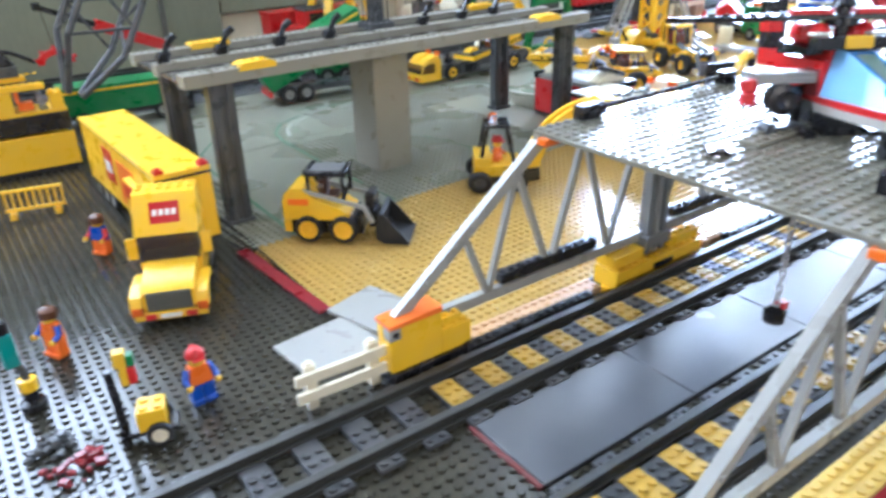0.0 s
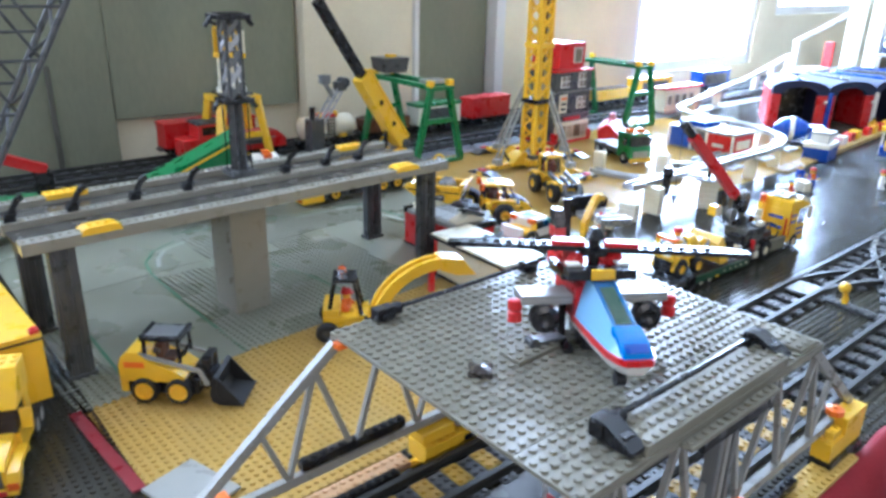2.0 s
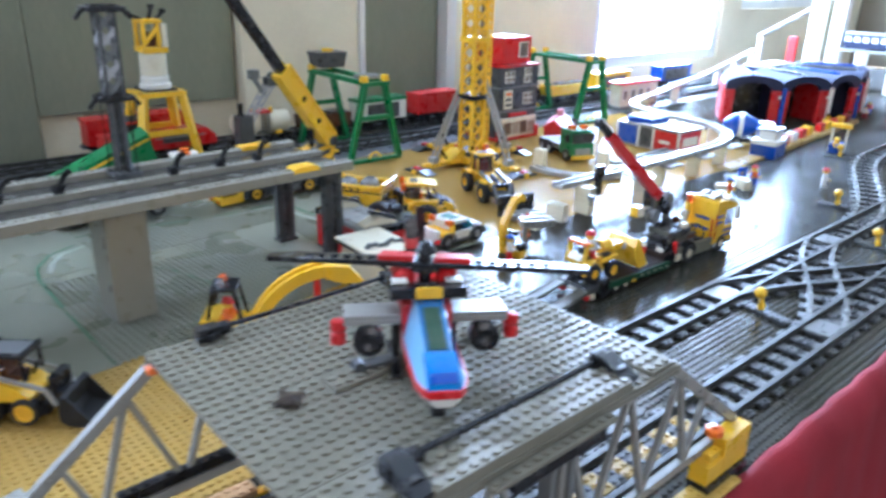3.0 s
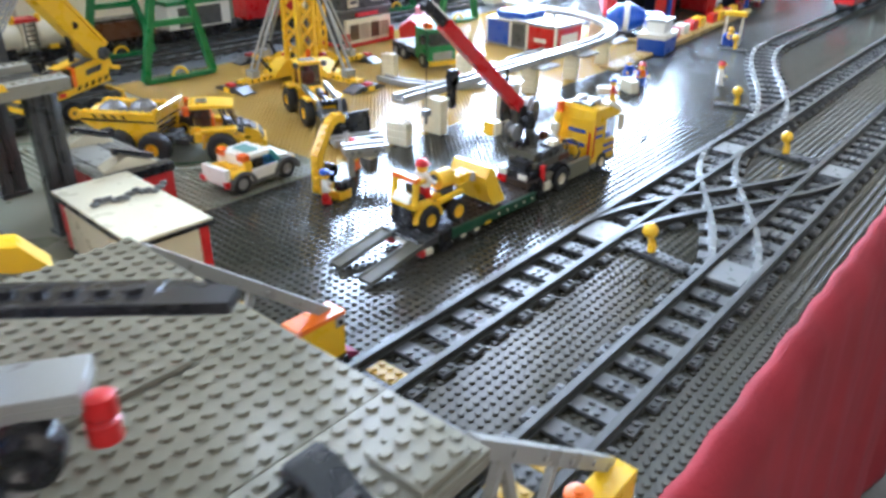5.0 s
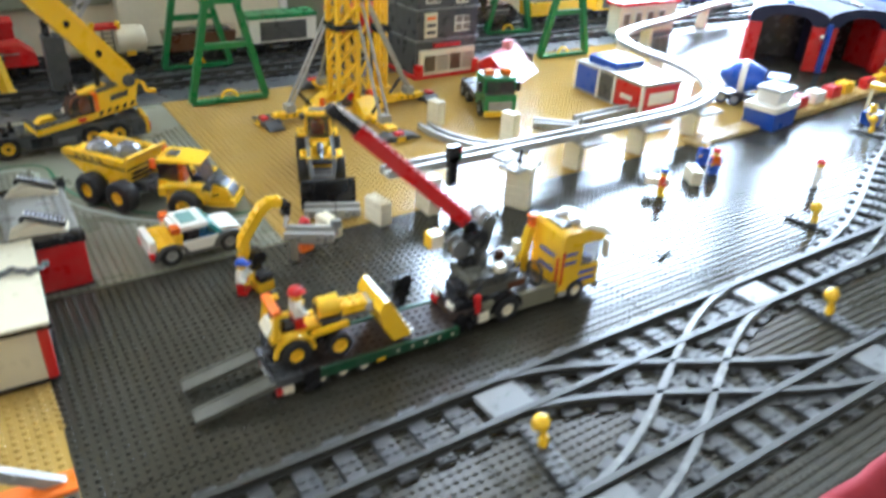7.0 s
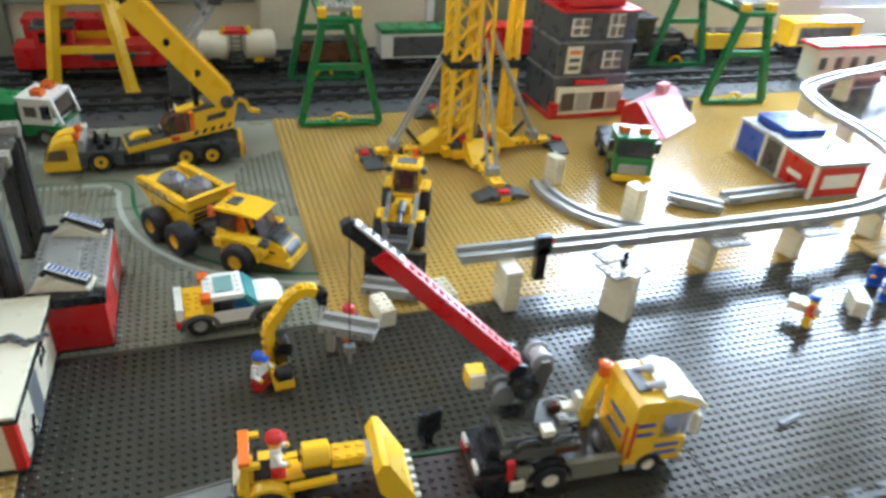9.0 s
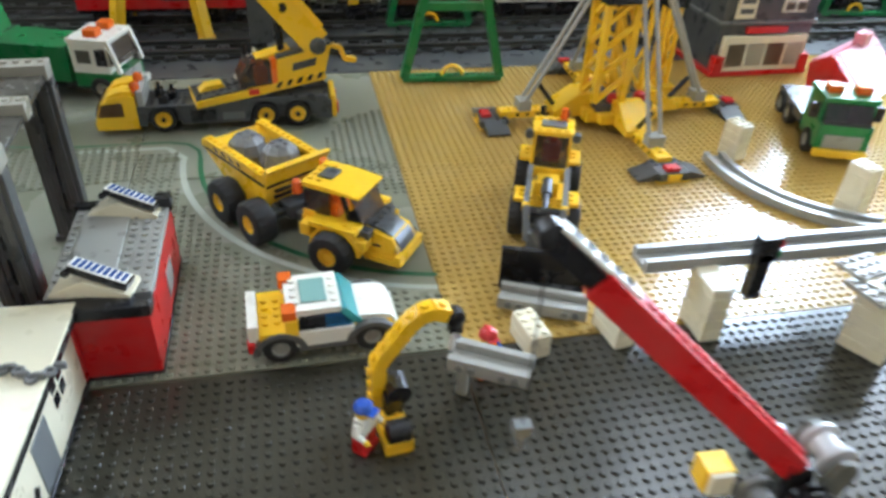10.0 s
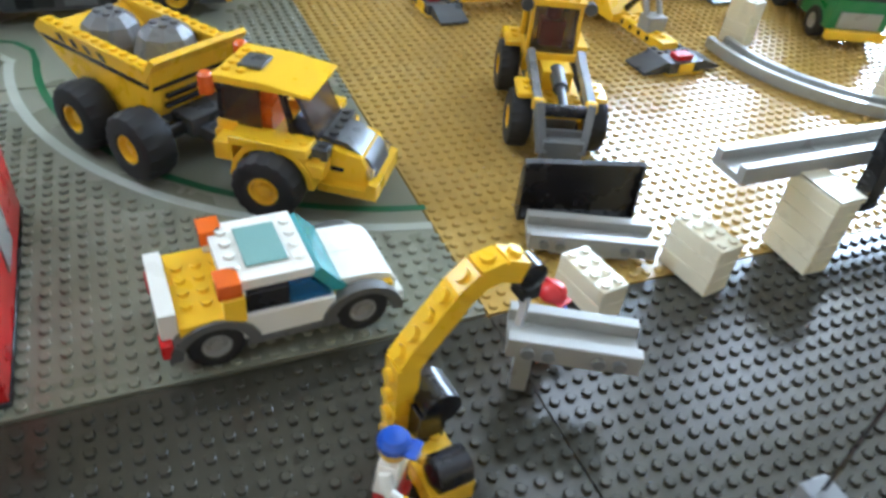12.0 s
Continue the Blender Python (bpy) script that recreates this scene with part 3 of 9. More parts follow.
# tan plates of the far building site
for xa in (0.728, 0.984, 1.240, 1.496):
    for ya in (0.336, 0.601):
        baseplate("tan studded baseplate of the building site", rect(xa, xa + 0.256, ya, ya + 0.265), TAN_PLATE, n=8 if xa < 1.2 else 6)
for xa in (1.752, 2.008, 2.264, 2.520, 2.776, 3.032, 3.288, 3.544):
    baseplate("dark grey studded baseplate by the engine shed", rect(xa, xa + 0.256, 0.336, 0.866), DARK_PLATE, n=6)
slab("station_ground", -1.7, 3.8, 0.867, 1.21, -0.0024, 0.001, DARK_GREY, "dark grey plates under the rear tracks", "ground")

# smooth plates laid on the ground
for xa in (-0.039, 0.089, 0.217, 0.345):
    slab("paving_slab", xa, xa + 0.1275, -0.0925, -0.0295, 0.0, 0.0035, SLAB_GREY, "glossy dark grey slab between the tracks", "slab", kind="", c=0.0006)
solid("red_edge_strip", Shape().box(-0.42, 0, 0, 7.9, 0, 0.3), STRIP_RED, "dull brownish red edge strip beside the glossy slabs", "edge strip", at(-0.0395, -0.0925, 0.0004))
pt = Shape().box(0, 7.8, 0, 6.6, 0, 0.4)
solid("smooth_tile", pt, LIGHT_GREY, "smooth light grey square tile at the yard edge", "tile", at(-0.0945, 0.0705, 0.0005, 6))
solid("smooth_tile", Shape().box(0, 6, 0, 7.6, 0, 0.4), LIGHT_GREY, "smooth light grey square tile on the sand", "tile", at(-0.0300, 0.0840, 0.0022, 16))
solid("red_edge_strip", Shape().box(-1.4, 0, 0, 18, 0, 0.25), DARK_RED, "dark red edge strip beside the sand plate", "edge strip", at(-0.041, 0.146, 0.0015, 4.0))

# ---- tracks ----


def straight_track(m, group="straight tracks", plates=None):
    t = thing("railway_track", "dark grey plastic track section with studded sleepers", "toy track", m, group)
    for y in (-2.5, 2.5):
        half = [(0.55, 0.0), (0.55, 0.45), (0.50, 0.50), (0.24, 0.52), (0.24, 0.98), (0.36, 1.02), (0.36, 1.18), (0.31, 1.22)]
        s = Shape().prism([(y + a, b) for a, b in half] + [(y - a, b) for a, b in half[::-1]], 0, 16, "x")
        part("rail", s, TRACK_GREY, t)
    for x in (2, 6, 10, 14):
        s = Shape().box(x - 1, x + 1, -4, 4, 0.0, 0.42)
        s.studs(x - 1, -4, 2, 1, 0.42).studs(x - 1, 3, 2, 1, 0.42).studs(x - 1, -1, 2, 2, 0.42)
        part("sleeper", s, SLEEPER_GREY, t)
    return t


first = straight_track(at(-0.016 - 0.128 * 5, 0.0, 0.0012))
for k in range(-4, 26):
    copy_thing(first, at(-0.016 + 0.128 * k, 0.0, 0.0012))
for k in range(-5, 26):
    copy_thing(first, at(-0.016 + 0.128 * k, -0.128, 0.0012))
for yr in (0.955, 1.065, 1.165):
    for k in range(-10, 26):
        copy_thing(first, at(-0.016 + 0.128 * k, yr, 0.0022))

two = Shape().box(-0.98, 0.98, -1.6, 1.6, 0, 0.2).studs(-1, -1.5, 2, 3, 0.2)
first = solid("sleeper_plate", two, DULL_YELLOW, "dull yellow plate on a sleeper under the bridge", "plate", at(0, 0, 0.0046), "yellow sleeper plates")
for k in range(-1, 16):
    for yr in (0.0, -0.128):
        if (k, yr) != (0, 0.0):
            copy_thing(first, at(0.032 * k, yr, 0.0046))
fill = Shape().box(-0.98, 0.98, -1.6, 1.6, 0, 0.5).studs(-1, -1.5, 2, 3, 0.5)
first = solid("gap_plate", fill, DARK_GREY, "dark grey studded plate between two sleepers", "plate", at(0.016, 0, 0.0018), "grey plates between sleepers")
for k in range(-1, 15):
    for yr in (0.0, -0.128):
        if (k, yr) != (0, 0.0):
            copy_thing(first, at(0.032 * k + 0.016, yr, 0.0018))


def smooth(t):
    t = min(1.0, max(0.0, t))
    return t * t * (3 - 2 * t)


def curved_track(label, centre, x0, x1, group, rail_mat=RAIL_STEEL, sleepers=True, lift=0.0016):
    """Two rails and sleepers along a line y = centre(x)."""
    t = thing("railway_track", label, "toy track", Matrix(), group)
    n = 36
    for side in (-0.02, 0.02):
        s = Shape()
        pts = []
        for i in range(n + 1):
            x = x0 + (x1 - x0) * i / n
            sl = (centre(x + 0.001) - centre(x - 0.001)) / 0.002
            k = side / math.hypot(1, sl)
            pts.append((x - sl * k, centre(x) + k))
        prof = [(-0.0038, 0.0012), (0.0038, 0.0012), (0.0038, 0.005), (0.0019, 0.0052), (0.0019, 0.0083), (0.0028, 0.0085), (0.0028, 0.0101), (-0.0028, 0.0101), (-0.0028, 0.0085), (-0.0019, 0.0083), (-0.0019, 0.0052), (-0.0038, 0.005)]
        s.sweep([(xa / U, ya / U, lift) for xa, ya in pts], [(a / U, b / U) for a, b in prof])
        part("rail", s, rail_mat, t, "worn shiny grey rail")
    if sleepers:
        x = x0 + 0.016
        while x < x1:
            sl = (centre(x + 0.001) - centre(x - 0.001)) / 0.002
            s = Shape().box(-1, 1, -4, 4, 0, 0.40).studs(-1, -1, 2, 2, 0.40)
            part("sleeper", s, SLEEPER_GREY, t, at=pose(x, centre(x), 0.0007, 0, 0, math.degrees(math.atan(sl))))
            x += 0.032
    return t


curved_track("worn crossover track from the front line to the rear line", lambda x: -0.128 + 0.128 * smooth((x - 0.755) / 0.35), 0.765, 1.095, "crossover tracks")
curved_track("worn crossover track from the rear line to the front line", lambda x: -0.128 * smooth((x - 0.770) / 0.35), 0.780, 1.110, "crossover tracks", TRACK_GREY)
curved_track("worn curved siding leaving the rear line", lambda x: 0.178 * smooth((x - 1.20) / 0.62), 1.21, 1.83, "siding tracks")
curved_track("worn curved siding leaving the front line", lambda x: -0.128 + 0.128 * smooth((x - 1.85) / 0.5), 1.86, 2.35, "siding tracks")
for k in range(9):
    straight_track(at(1.83 + 0.128 * k, 0.178, 0.0012), "siding tracks")
for x, y in ((0.778, 0.0), (0.780, -0.128), (1.105, 0.0), (1.110, -0.128)):
    solid("switch_tile", Shape().box(-2.6, 2.6, -1.85, 1.85, 0, 0.35), MID_GREY, "smooth grey switch plate between the rails", "switch plate", at(x, y, 0.0052), "switch plates")


# ---- the truss bridge with its landing deck ----


def k(v):
    return v / U


def truss_side(name, label, y):
    """One truss of the bridge, standing along x at depth y (metres)."""
    t = thing(name, label, "toy bridge", Matrix(), "bridge trusses")
    w = 0.75
    for nm, p, q in (("end_beam", (-0.046, 0.044), (0.076, 0.139)), ("end_beam", (0.346, 0.139), (0.466, 0.044)), ("bottom_chord", (-0.015, 0.036), (0.435, 0.036)), ("top_chord", (0.076, 0.137), (0.346, 0.137))):
        s = Shape().bar((k(p[0]), k(y), k(p[1])), (k(q[0]), k(y), k(q[1])), w, 0.95)
        for i in range(1, 5):
            f = i / 5
            c = (k(p[0] + (q[0] - p[0]) * f), k(y) - 0.36, k(p[1] + (q[1] - p[1]) * f))
            s.rod(c, (c[0], c[1] - 0.16, c[2]), 0.22, None, 10)
        part(nm, s, LIGHT_GREY, t)
    low = [0.030, 0.088, 0.150, 0.210, 0.272, 0.334, 0.390]
    top = [(0.010, 0.087), (0.055, 0.122), (0.118, 0.136), (0.180, 0.136), (0.241, 0.136), (0.303, 0.136), (0.366, 0.122), (0.408, 0.089)]
    for i, x in enumerate(low):
        for tx, tz in (top[i], top[i + 1]):
            part("diagonal_strut", Shape().bar((k(x), k(y), k(0.037)), (k(tx), k(y), k(tz)), 0.5, 0.5), LIGHT_GREY, t)
    return t


def bridge_foot(m, label, tiled=True):
    """A stepped yellow end block with an orange slope tile and a grey pin brick."""
    t = thing("bridge_abutment", label, "toy bridge", m, "bridge feet")
    s = Shape().box(0, 5, 0, 2, 0, 4.1).box(5, 8, 0, 2, 0, 2.2)
    s.studs(5, 0, 3, 2, 2.2)
    part("block", s, YELLOW, t)
    s = Shape().brick(5.2, 0.3, 2.2, 2, 1, 0.9)
    part("top_brick", s, YELLOW, t)
    if tiled:
        part("tile", Shape().prism([(-0.1, 4.1), (5, 4.1), (5, 4.6), (-0.1, 4.45)], -0.1, 2.1), ORANGE, t, "orange tile")
        s = Shape().box(-0.06, 1.0, -0.06, 1.0, 3.0, 4.05)
        part("pin_brick", s, LIGHT_GREY, t)
        part("pin", Shape().rod((0.5, -0.1, 3.5), (0.5, 0.4, 3.5), 0.28), BLACK, t)
    s = Shape().box(0, 8, -0.35, 2, -1.25, -0.02)
    part("sill", s, BLACK, t)
    return t


truss_side("bridge_truss", "light grey plastic bridge truss with sloping ends", 0.042)
truss_side("bridge_truss", "light grey plastic bridge truss at the table edge", -0.176)
bridge_foot(at(-0.056, 0.032, 0.0115), "stepped yellow bridge end block with orange tile")
bridge_foot(at(0.472, 0.032, 0.0115) @ Matrix.Scale(-1, 4, (1, 0, 0)), "stepped yellow bridge end block with orange tile")
bridge_foot(at(-0.056, -0.190, 0.0115), "stepped yellow bridge end block at the table edge", False)
bridge_foot(at(0.472, -0.190, 0.0115) @ Matrix.Scale(-1, 4, (1, 0, 0)), "stepped yellow bridge end block at the table edge", False)

solid("corner_slope", Shape().prism([(0, 0), (1.6, 0), (1.6, 0.4), (0, 1.3)], 0, 1.4), plastic("dark_pink_plastic", (0.40, 0.03, 0.10)), "small dark pink slope at the bridge foot", "slope brick", at(0.4722, 0.0330, 0.0018))

# long beams under the trusses
s = Shape().brick(0, 0, 0, 15, 1, 1.0)
solid("beam_brick", s, BLACK, "black brick beam along the foot of the truss", "brick", at(0.000, 0.0245, 0.0045), "foot beams")
solid("beam_brick", Shape().brick(0, 0, 0, 12, 1, 1.0), BLACK, "black brick beam on the bottom chord", "brick", at(0.040, 0.0385, 0.0415), "foot beams")
solid("beam_brick", Shape().brick(0, 0, 0, 11, 1, 1.0), BLACK, "black brick beam on the bottom chord", "brick", at(0.225, 0.0385, 0.0415), "foot beams")
solid("beam_brick", Shape().brick(0, 0, 0, 18, 1, 1.0), BLACK, "black brick beam along the foot of the truss", "brick", at(0.290, 0.0245, 0.0045), "foot beams")
for x in (0.010, 0.074, 0.266, 0.330):
    s = Shape().brick(0, 0, 0, 8, 2, 0.8)
    solid("filler_plate", s, PEACH, "pale orange studded plate beside the track", "plate", at(x, 0.0335, 0.003), "filler plates")
for x in (-0.052, 0.012, 0.076, 0.140, 0.204, 0.268, 0.332, 0.396):
    solid("edge_plate", Shape().brick(0, 0, 0, 8, 1, 0.35), YELLOW, "yellow plate between truss and track", "plate", at(x, 0.0335, 0.0012), "edge plates")
for x in (0.000, 0.064, 0.128, 0.192, 0.256, 0.320, 0.384):
    solid("edge_plate", Shape().brick(0, 0, 0, 8, 3, 0.4), PALE_YELLOW, "muted yellow studded plate along the table edge", "plate", at(x, -0.2005, 0.0025), "edge bricks")
solid("beam_brick", Shape().brick(0, 0, 0, 14, 1, 0.8), BLACK, "black studded beam on the yellow lifting block", "brick", at(0.158, -0.1870, 0.0270), "foot beams")
solid("beam_brick", Shape().brick(0, 0, 0, 9, 1, 1.0), BLACK, "black studded beam on the yellow edge plates", "brick", at(0.290, -0.1855, 0.0073), "foot beams")
for x, y, z in ((0.166, -0.183, 0.0345), (0.268, -0.183, 0.0345), (0.165, 0.052, 0.0175), (0.432, -0.178, 0.0445)):
    s = Shape().lathe([(0.5, 0), (0.95, 0.1), (0.95, 0.7), (0.5, 0.8)], (0, 0, 0), "z", 8)
    s.studs(-0.5, -0.5, 1, 1, 0.8)
    solid("round_brick", s, ORANGE, "round orange brick at the foot of the truss", "brick", at(x, y, z), "orange round bricks")


def lift_tower(m, label, block=True):
    t = thing("lift_tower", label, "toy bridge", m, "lift towers")
    s = Shape().brick(-6.5, -1.6, 0, 13, 3, 2.0).box(-6.5, -2.2, -1.2, 1.2, 2.2, 3.4).box(2.0, 6.5, -1.2, 1.2, 2.2, 3.2)
    s.studs(2, -1, 4, 2, 3.2)
    if block:
        part("base_brick", s, YELLOW, t, "yellow base brick")
        part("slot", Shape().box(-1, 2, -1.68, -1.4, 0.7, 1.4), BLACK, t)
    for x in (-1.1, 0.0, 1.1):
        part("post", Shape().box(x - 0.34, x + 0.34, -0.8, 0.4, 2.2, 16.4), MID_GREY if x else LIGHT_GREY, t)
    s = Shape().box(-1.8, 1.8, -1.1, 0.7, 2.9, 4.2)
    part("collar", s, MID_GREY, t)
    return t


lift_tower(at(0.200, 0.040, 0.0033), "yellow block with grey lifting posts beside the track")
block = thing("lifting_block", "yellow block with sloping ends under the near truss", "toy bridge", at(0.217, -0.186, 0.0072))
part("block", Shape().prism([(-7.0, 0), (7.0, 0), (7.0, 1.4), (6.2, 2.45), (-6.2, 2.45), (-7.0, 1.4)], -1.45, 1.3), YELLOW, block)
part("slot", Shape().box(-0.9, 1.3, -1.5, -1.3, 0.9, 1.5), BLACK, block)
lift_tower(at(0.232, -0.176, 0.010), "grey lifting posts of the bridge at the table edge", False)

deck = thing("landing_deck", "light grey studded landing deck on top of the bridge", "toy platform", Matrix())
DX, DY, DZ = 0.071, -0.187, 0.1432
for i, (xa, nxs) in enumerate(((0, 16), (16, 18))):
    for j, (ya, nys) in enumerate(((0, 6), (6, 8), (14, 15))):
        s = Shape().brick(0, 0, 0, nxs, nys, 0.4)
        part("deck_plate", s, DECK_GREY, deck, at=at(DX + xa * U, DY + ya * U, DZ))
part("front_girder", Shape().brick(0, 0, 0, 20, 3, 0.9), DECK_GREY, deck, "studded grey girder along the front edge", at=at(DX + 7 * U, DY + 0.05 * U, DZ + 0.0034))
for xa, ya, nxs, nys in ((30.0, 0.2, 3, 3), (9, 14, 20, 2)):
    part("raised_plate", Shape().brick(0, 0, 0, nxs, nys, 0.4), DECK_GREY, deck, at=at(DX + xa * U, DY + ya * U, DZ + 0.0034))
part("edge_beam", Shape().box(0, 34, 0, 1, -0.5, 0), DECK_GREY, deck, at=at(DX, DY, DZ))
part("front_ledge", Shape().brick(0, -1.0, -0.45, 13, 1, 0.4), DECK_GREY, deck, "lower studded row along the front edge", at=at(DX + 11 * U, DY, DZ))
part("under_beam", Shape().box(0, 10, -0.9, -0.05, -1.5, -0.46), BLACK, deck, "black beam under the front edge", at=at(DX + 13 * U, DY, DZ))
part("edge_beam", Shape().box(0, 34, 0, 1, -0.7, 0), DECK_GREY, deck, at=at(DX, DY + 28 * U, DZ))
part("corner_tile", Shape().box(0, 2.6, 0, 1, 0, 0.6), ORANGE, deck, "orange corner tile", at=at(DX - 0.003, DY + 0.002, DZ - 0.0052))
part("corner_tile", Shape().box(0, 2.6, 0, 1, 0, 0.6), ORANGE, deck, "orange corner tile", at=at(DX - 0.003, DY + 27 * U, DZ - 0.0052))


def hose_line(x0, x1, y, label, sag, wide):
    t = thing("hose", label, "hose", at(0, 0, DZ + 0.0035 + (0.0034 if wide else 0)), "deck hoses")
    for x, d in ((x0, 1), (x1, -1)):
        s = Shape().box(k(x) - 1.0, k(x) + 1.0, k(y) - 0.6, k(y) + 0.6, 0.2, 1.4)
        s.box(k(x) - 0.5, k(x) + 0.5, k(y) - (2.2 if wide else 1.0), k(y) + 0.4, 0.3, 1.0).lathe([(0.4, 0), (0.62, 0.2), (0.62, 1.0), (0.4, 1.2)], (k(x) + d * 0.9, k(y), 0.8), "x", 10)
        part("bracket", s, BLACK, t)
    if wide:
        for x in (x0, x1):
            part("wedge", Shape().prism([(k(y) + 0.6, 0.0), (k(y) - 3.0, 0.0), (k(y) - 3.0, 0.35), (k(y) - 0.6, 1.5), (k(y) + 0.6, 1.5)], k(x) - 0.85, k(x) + 0.85, "x"), BLACK, t)
    pts = [(k(x0 + (x1 - x0) * i / 14), k(y), 0.95 - sag * math.sin(math.pi * i / 14)) for i in range(15)]
    part("tube", Shape().tube(pts, 0.24), BLACK, t, "glossy black ribbed tube")
    return t


hose_line(0.122, 0.290, -0.160, "black hose between two black brackets on the deck edge", 0.1, True)
hose_line(0.112, 0.268, 0.036, "black hose between two black brackets on the deck edge", 0.1, False)
s = Shape().lathe([(0.3, 0), (0.9, 0.05), (0.9, 0.45), (0.3, 0.6)], (0, 0, 0), "z", 8)
for a in range(4):
    s.bar((0, 0, 0.3), (1.25 * math.cos(a * 1.57), 1.25 * math.sin(a * 1.57), 0.3), 0.4, 0.4)
solid("deck_knob", s, SMOKE, "small dark cross-shaped knob on the deck", "knob", at(0.1155, -0.0665, DZ + 0.0044))
s = Shape().box(-0.2, 2.8, -0.6, 0.6, 0.1, 0.6)
s.lathe([(0.2, -0.6), (0.5, -0.5), (0.5, 0.5), (0.2, 0.6)], (-0.4, 0, 0.5), "y", 12)
solid("hand_trolley", s, DARK_GREY, "small grey trolley with black wheel under the helicopter", "trolley", at(0.1700, -0.0640, DZ + 0.0052, -12))

hook = thing("crane_hook", "black hook block hanging on a chain under the deck", "crane hook", at(0.150, -0.100, 0.0))
for i in range(18):
    s = Shape()
    n = 8
    pts = [(0.22 * math.cos(2 * math.pi * j / n), 0, 0.42 * math.sin(2 * math.pi * j / n)) for j in range(n + 1)]
    s.tube(pts, 0.09, 6)
    part("chain_link", s, CHROME, hook, at=pose(0, 0, 0.139 - 0.0052 * i, 0, 0, 90 * (i % 2)))
part("weight", Shape().lathe([(0.3, 0), (0.85, 0.3), (0.85, 1.2), (0.3, 1.6)], (0, 0, 4.4), "z", 12), BLACK, hook)
part("red_stud", Shape().box(0.3, 1.0, -0.5, 0.5, 5.6, 6.3), RED, hook, "red plate")

# ---- the helicopter on the deck ----


def helicopter(m):
    t = thing("toy_helicopter", "red, white and blue toy helicopter with black rotor", "toy helicopter", m)
    # boat-shaped hull: outline half-widths along the length
    out = [(1.0, 2.0), (6.4, 2.0), (9.2, 1.85), (10.5, 1.5), (11.2, 1.0)]

    def ring_solid(z0, z1, g0=0.0, g1=0.0):
        pts0 = [(x - g0, y - g0) for x, y in out] + [(x - g0, -y + g0) for x, y in out[::-1]]
        pts1 = [(x - g1, y - g1) for x, y in out] + [(x - g1, -y + g1) for x, y in out[::-1]]
        n = len(pts0)
        vs = [(x, y, z0) for x, y in pts0] + [(x, y, z1) for x, y in pts1]
        return Shape().add(vs, [tuple(range(n))[::-1], tuple(range(n, 2 * n))] + [(i, (i + 1) % n, n + (i + 1) % n, n + i) for i in range(n)])
    part("hull_edge", ring_solid(1.15, 1.65), RED, t, "red hull rim")
    part("hull", ring_solid(0.35, 1.15, 0.45, 0.02), WHITE, t, "white lower hull")
    rings = [(1.6, 1.9, 1.05, 5.0), (3.0, 1.9, 1.0, 4.9), (9.0, 1.72, 0.95, 2.68), (10.5, 1.3, 0.9, 1.75)]
    core = []
    for x, w, tw, z1 in rings[:3]:
        core += [(x, -w * 0.96, 1.65), (x, -tw, z1), (x, tw, z1), (x, w * 0.96, 1.65)]
    fs = [tuple(4 * i + j for j in p) + tuple(4 * (i + 1) + j for j in p[::-1]) for i in range(2) for p in ((0, 1), (1, 2), (2, 3))]
    part("canopy", Shape().add(core, fs + [(0, 1, 2, 3), (8, 9, 10, 11)]), CANOPY, t, "glossy clear blue canopy")
    # canopy sides carry the reflected window light as a pale tone
    for sg in (-1, 1):
        vs = []
        for x, w, tw, z1 in rings:
            vs += [(x, sg * w, 1.65), (x, sg * tw, z1 + 0.04), (x, sg * (tw - 0.1), z1 - 0.06), (x, sg * (w - 0.2), 1.65)]
        fs = [(4 * i + j, 4 * i + (j + 1) % 4, 4 * i + 4 + (j + 1) % 4, 4 * i + 4 + j) for i in range(3) for j in range(4)]
        part("canopy_side", Shape().add(vs, fs + [(0, 1, 2, 3), (12, 13, 14, 15)]), AZURE_SHEEN, t, "glossy blue canopy side with painted window sheen")
    slope = Vector((6.0, 0, -2.22)).normalized()
    rise = Vector((-slope.z, 0, slope.x)) * 0.05
    q = [Vector(p) + rise for p in ((3.5, -0.62, 4.715), (3.5, 0.62, 4.715), (7.7, 0.62, 3.16), (7.7, -0.62, 3.16))]
    part("canopy_window", Shape().add([p for p in q] + [p - rise * 3 for p in q], [(0, 1, 2, 3), (7, 6, 5, 4), (0, 4, 5, 1), (1, 5, 6, 2), (2, 6, 7, 3), (3, 7, 4, 0)]), DARK_GREEN, t, "dark green window in the canopy")
    nose = [(8.2, 1.65), (10.9, 1.65), (10.75, 2.0), (9.9, 2.55), (9.12, 2.86), (8.0, 3.14)]
    part("nose", Shape().prism(nose, -1.12, 1.12), AZURE, t, "bright blue rounded nose")
    part("nose_slot", Shape().prism([(10.05, 2.3), (10.65, 1.98), (10.75, 2.08), (10.1, 2.52)], -0.9, 0.9), BLUE, t)
    s = Shape().box(-4.5, 1.6, -1.9, 1.9, 1.2, 4.2).box(-3.0, 1.4, -1.2, 1.2, 4.2, 5.6)
    part("body", s, RED, t)
    part("side_hatch", Shape().box(-0.6, 1.4, -2.0, 2.0, 1.6, 3.6), DARK_RED, t)
    part("brow", Shape().box(1.0, 2.6, -2.9, 2.9, 5.05, 5.9), BLACK, t, "black cross bar above the canopy")
    part("badge_plate", Shape().box(2.5, 2.72, -1.0, 1.0, 5.1, 6.0), YELLOW, t, "yellow badge plate")
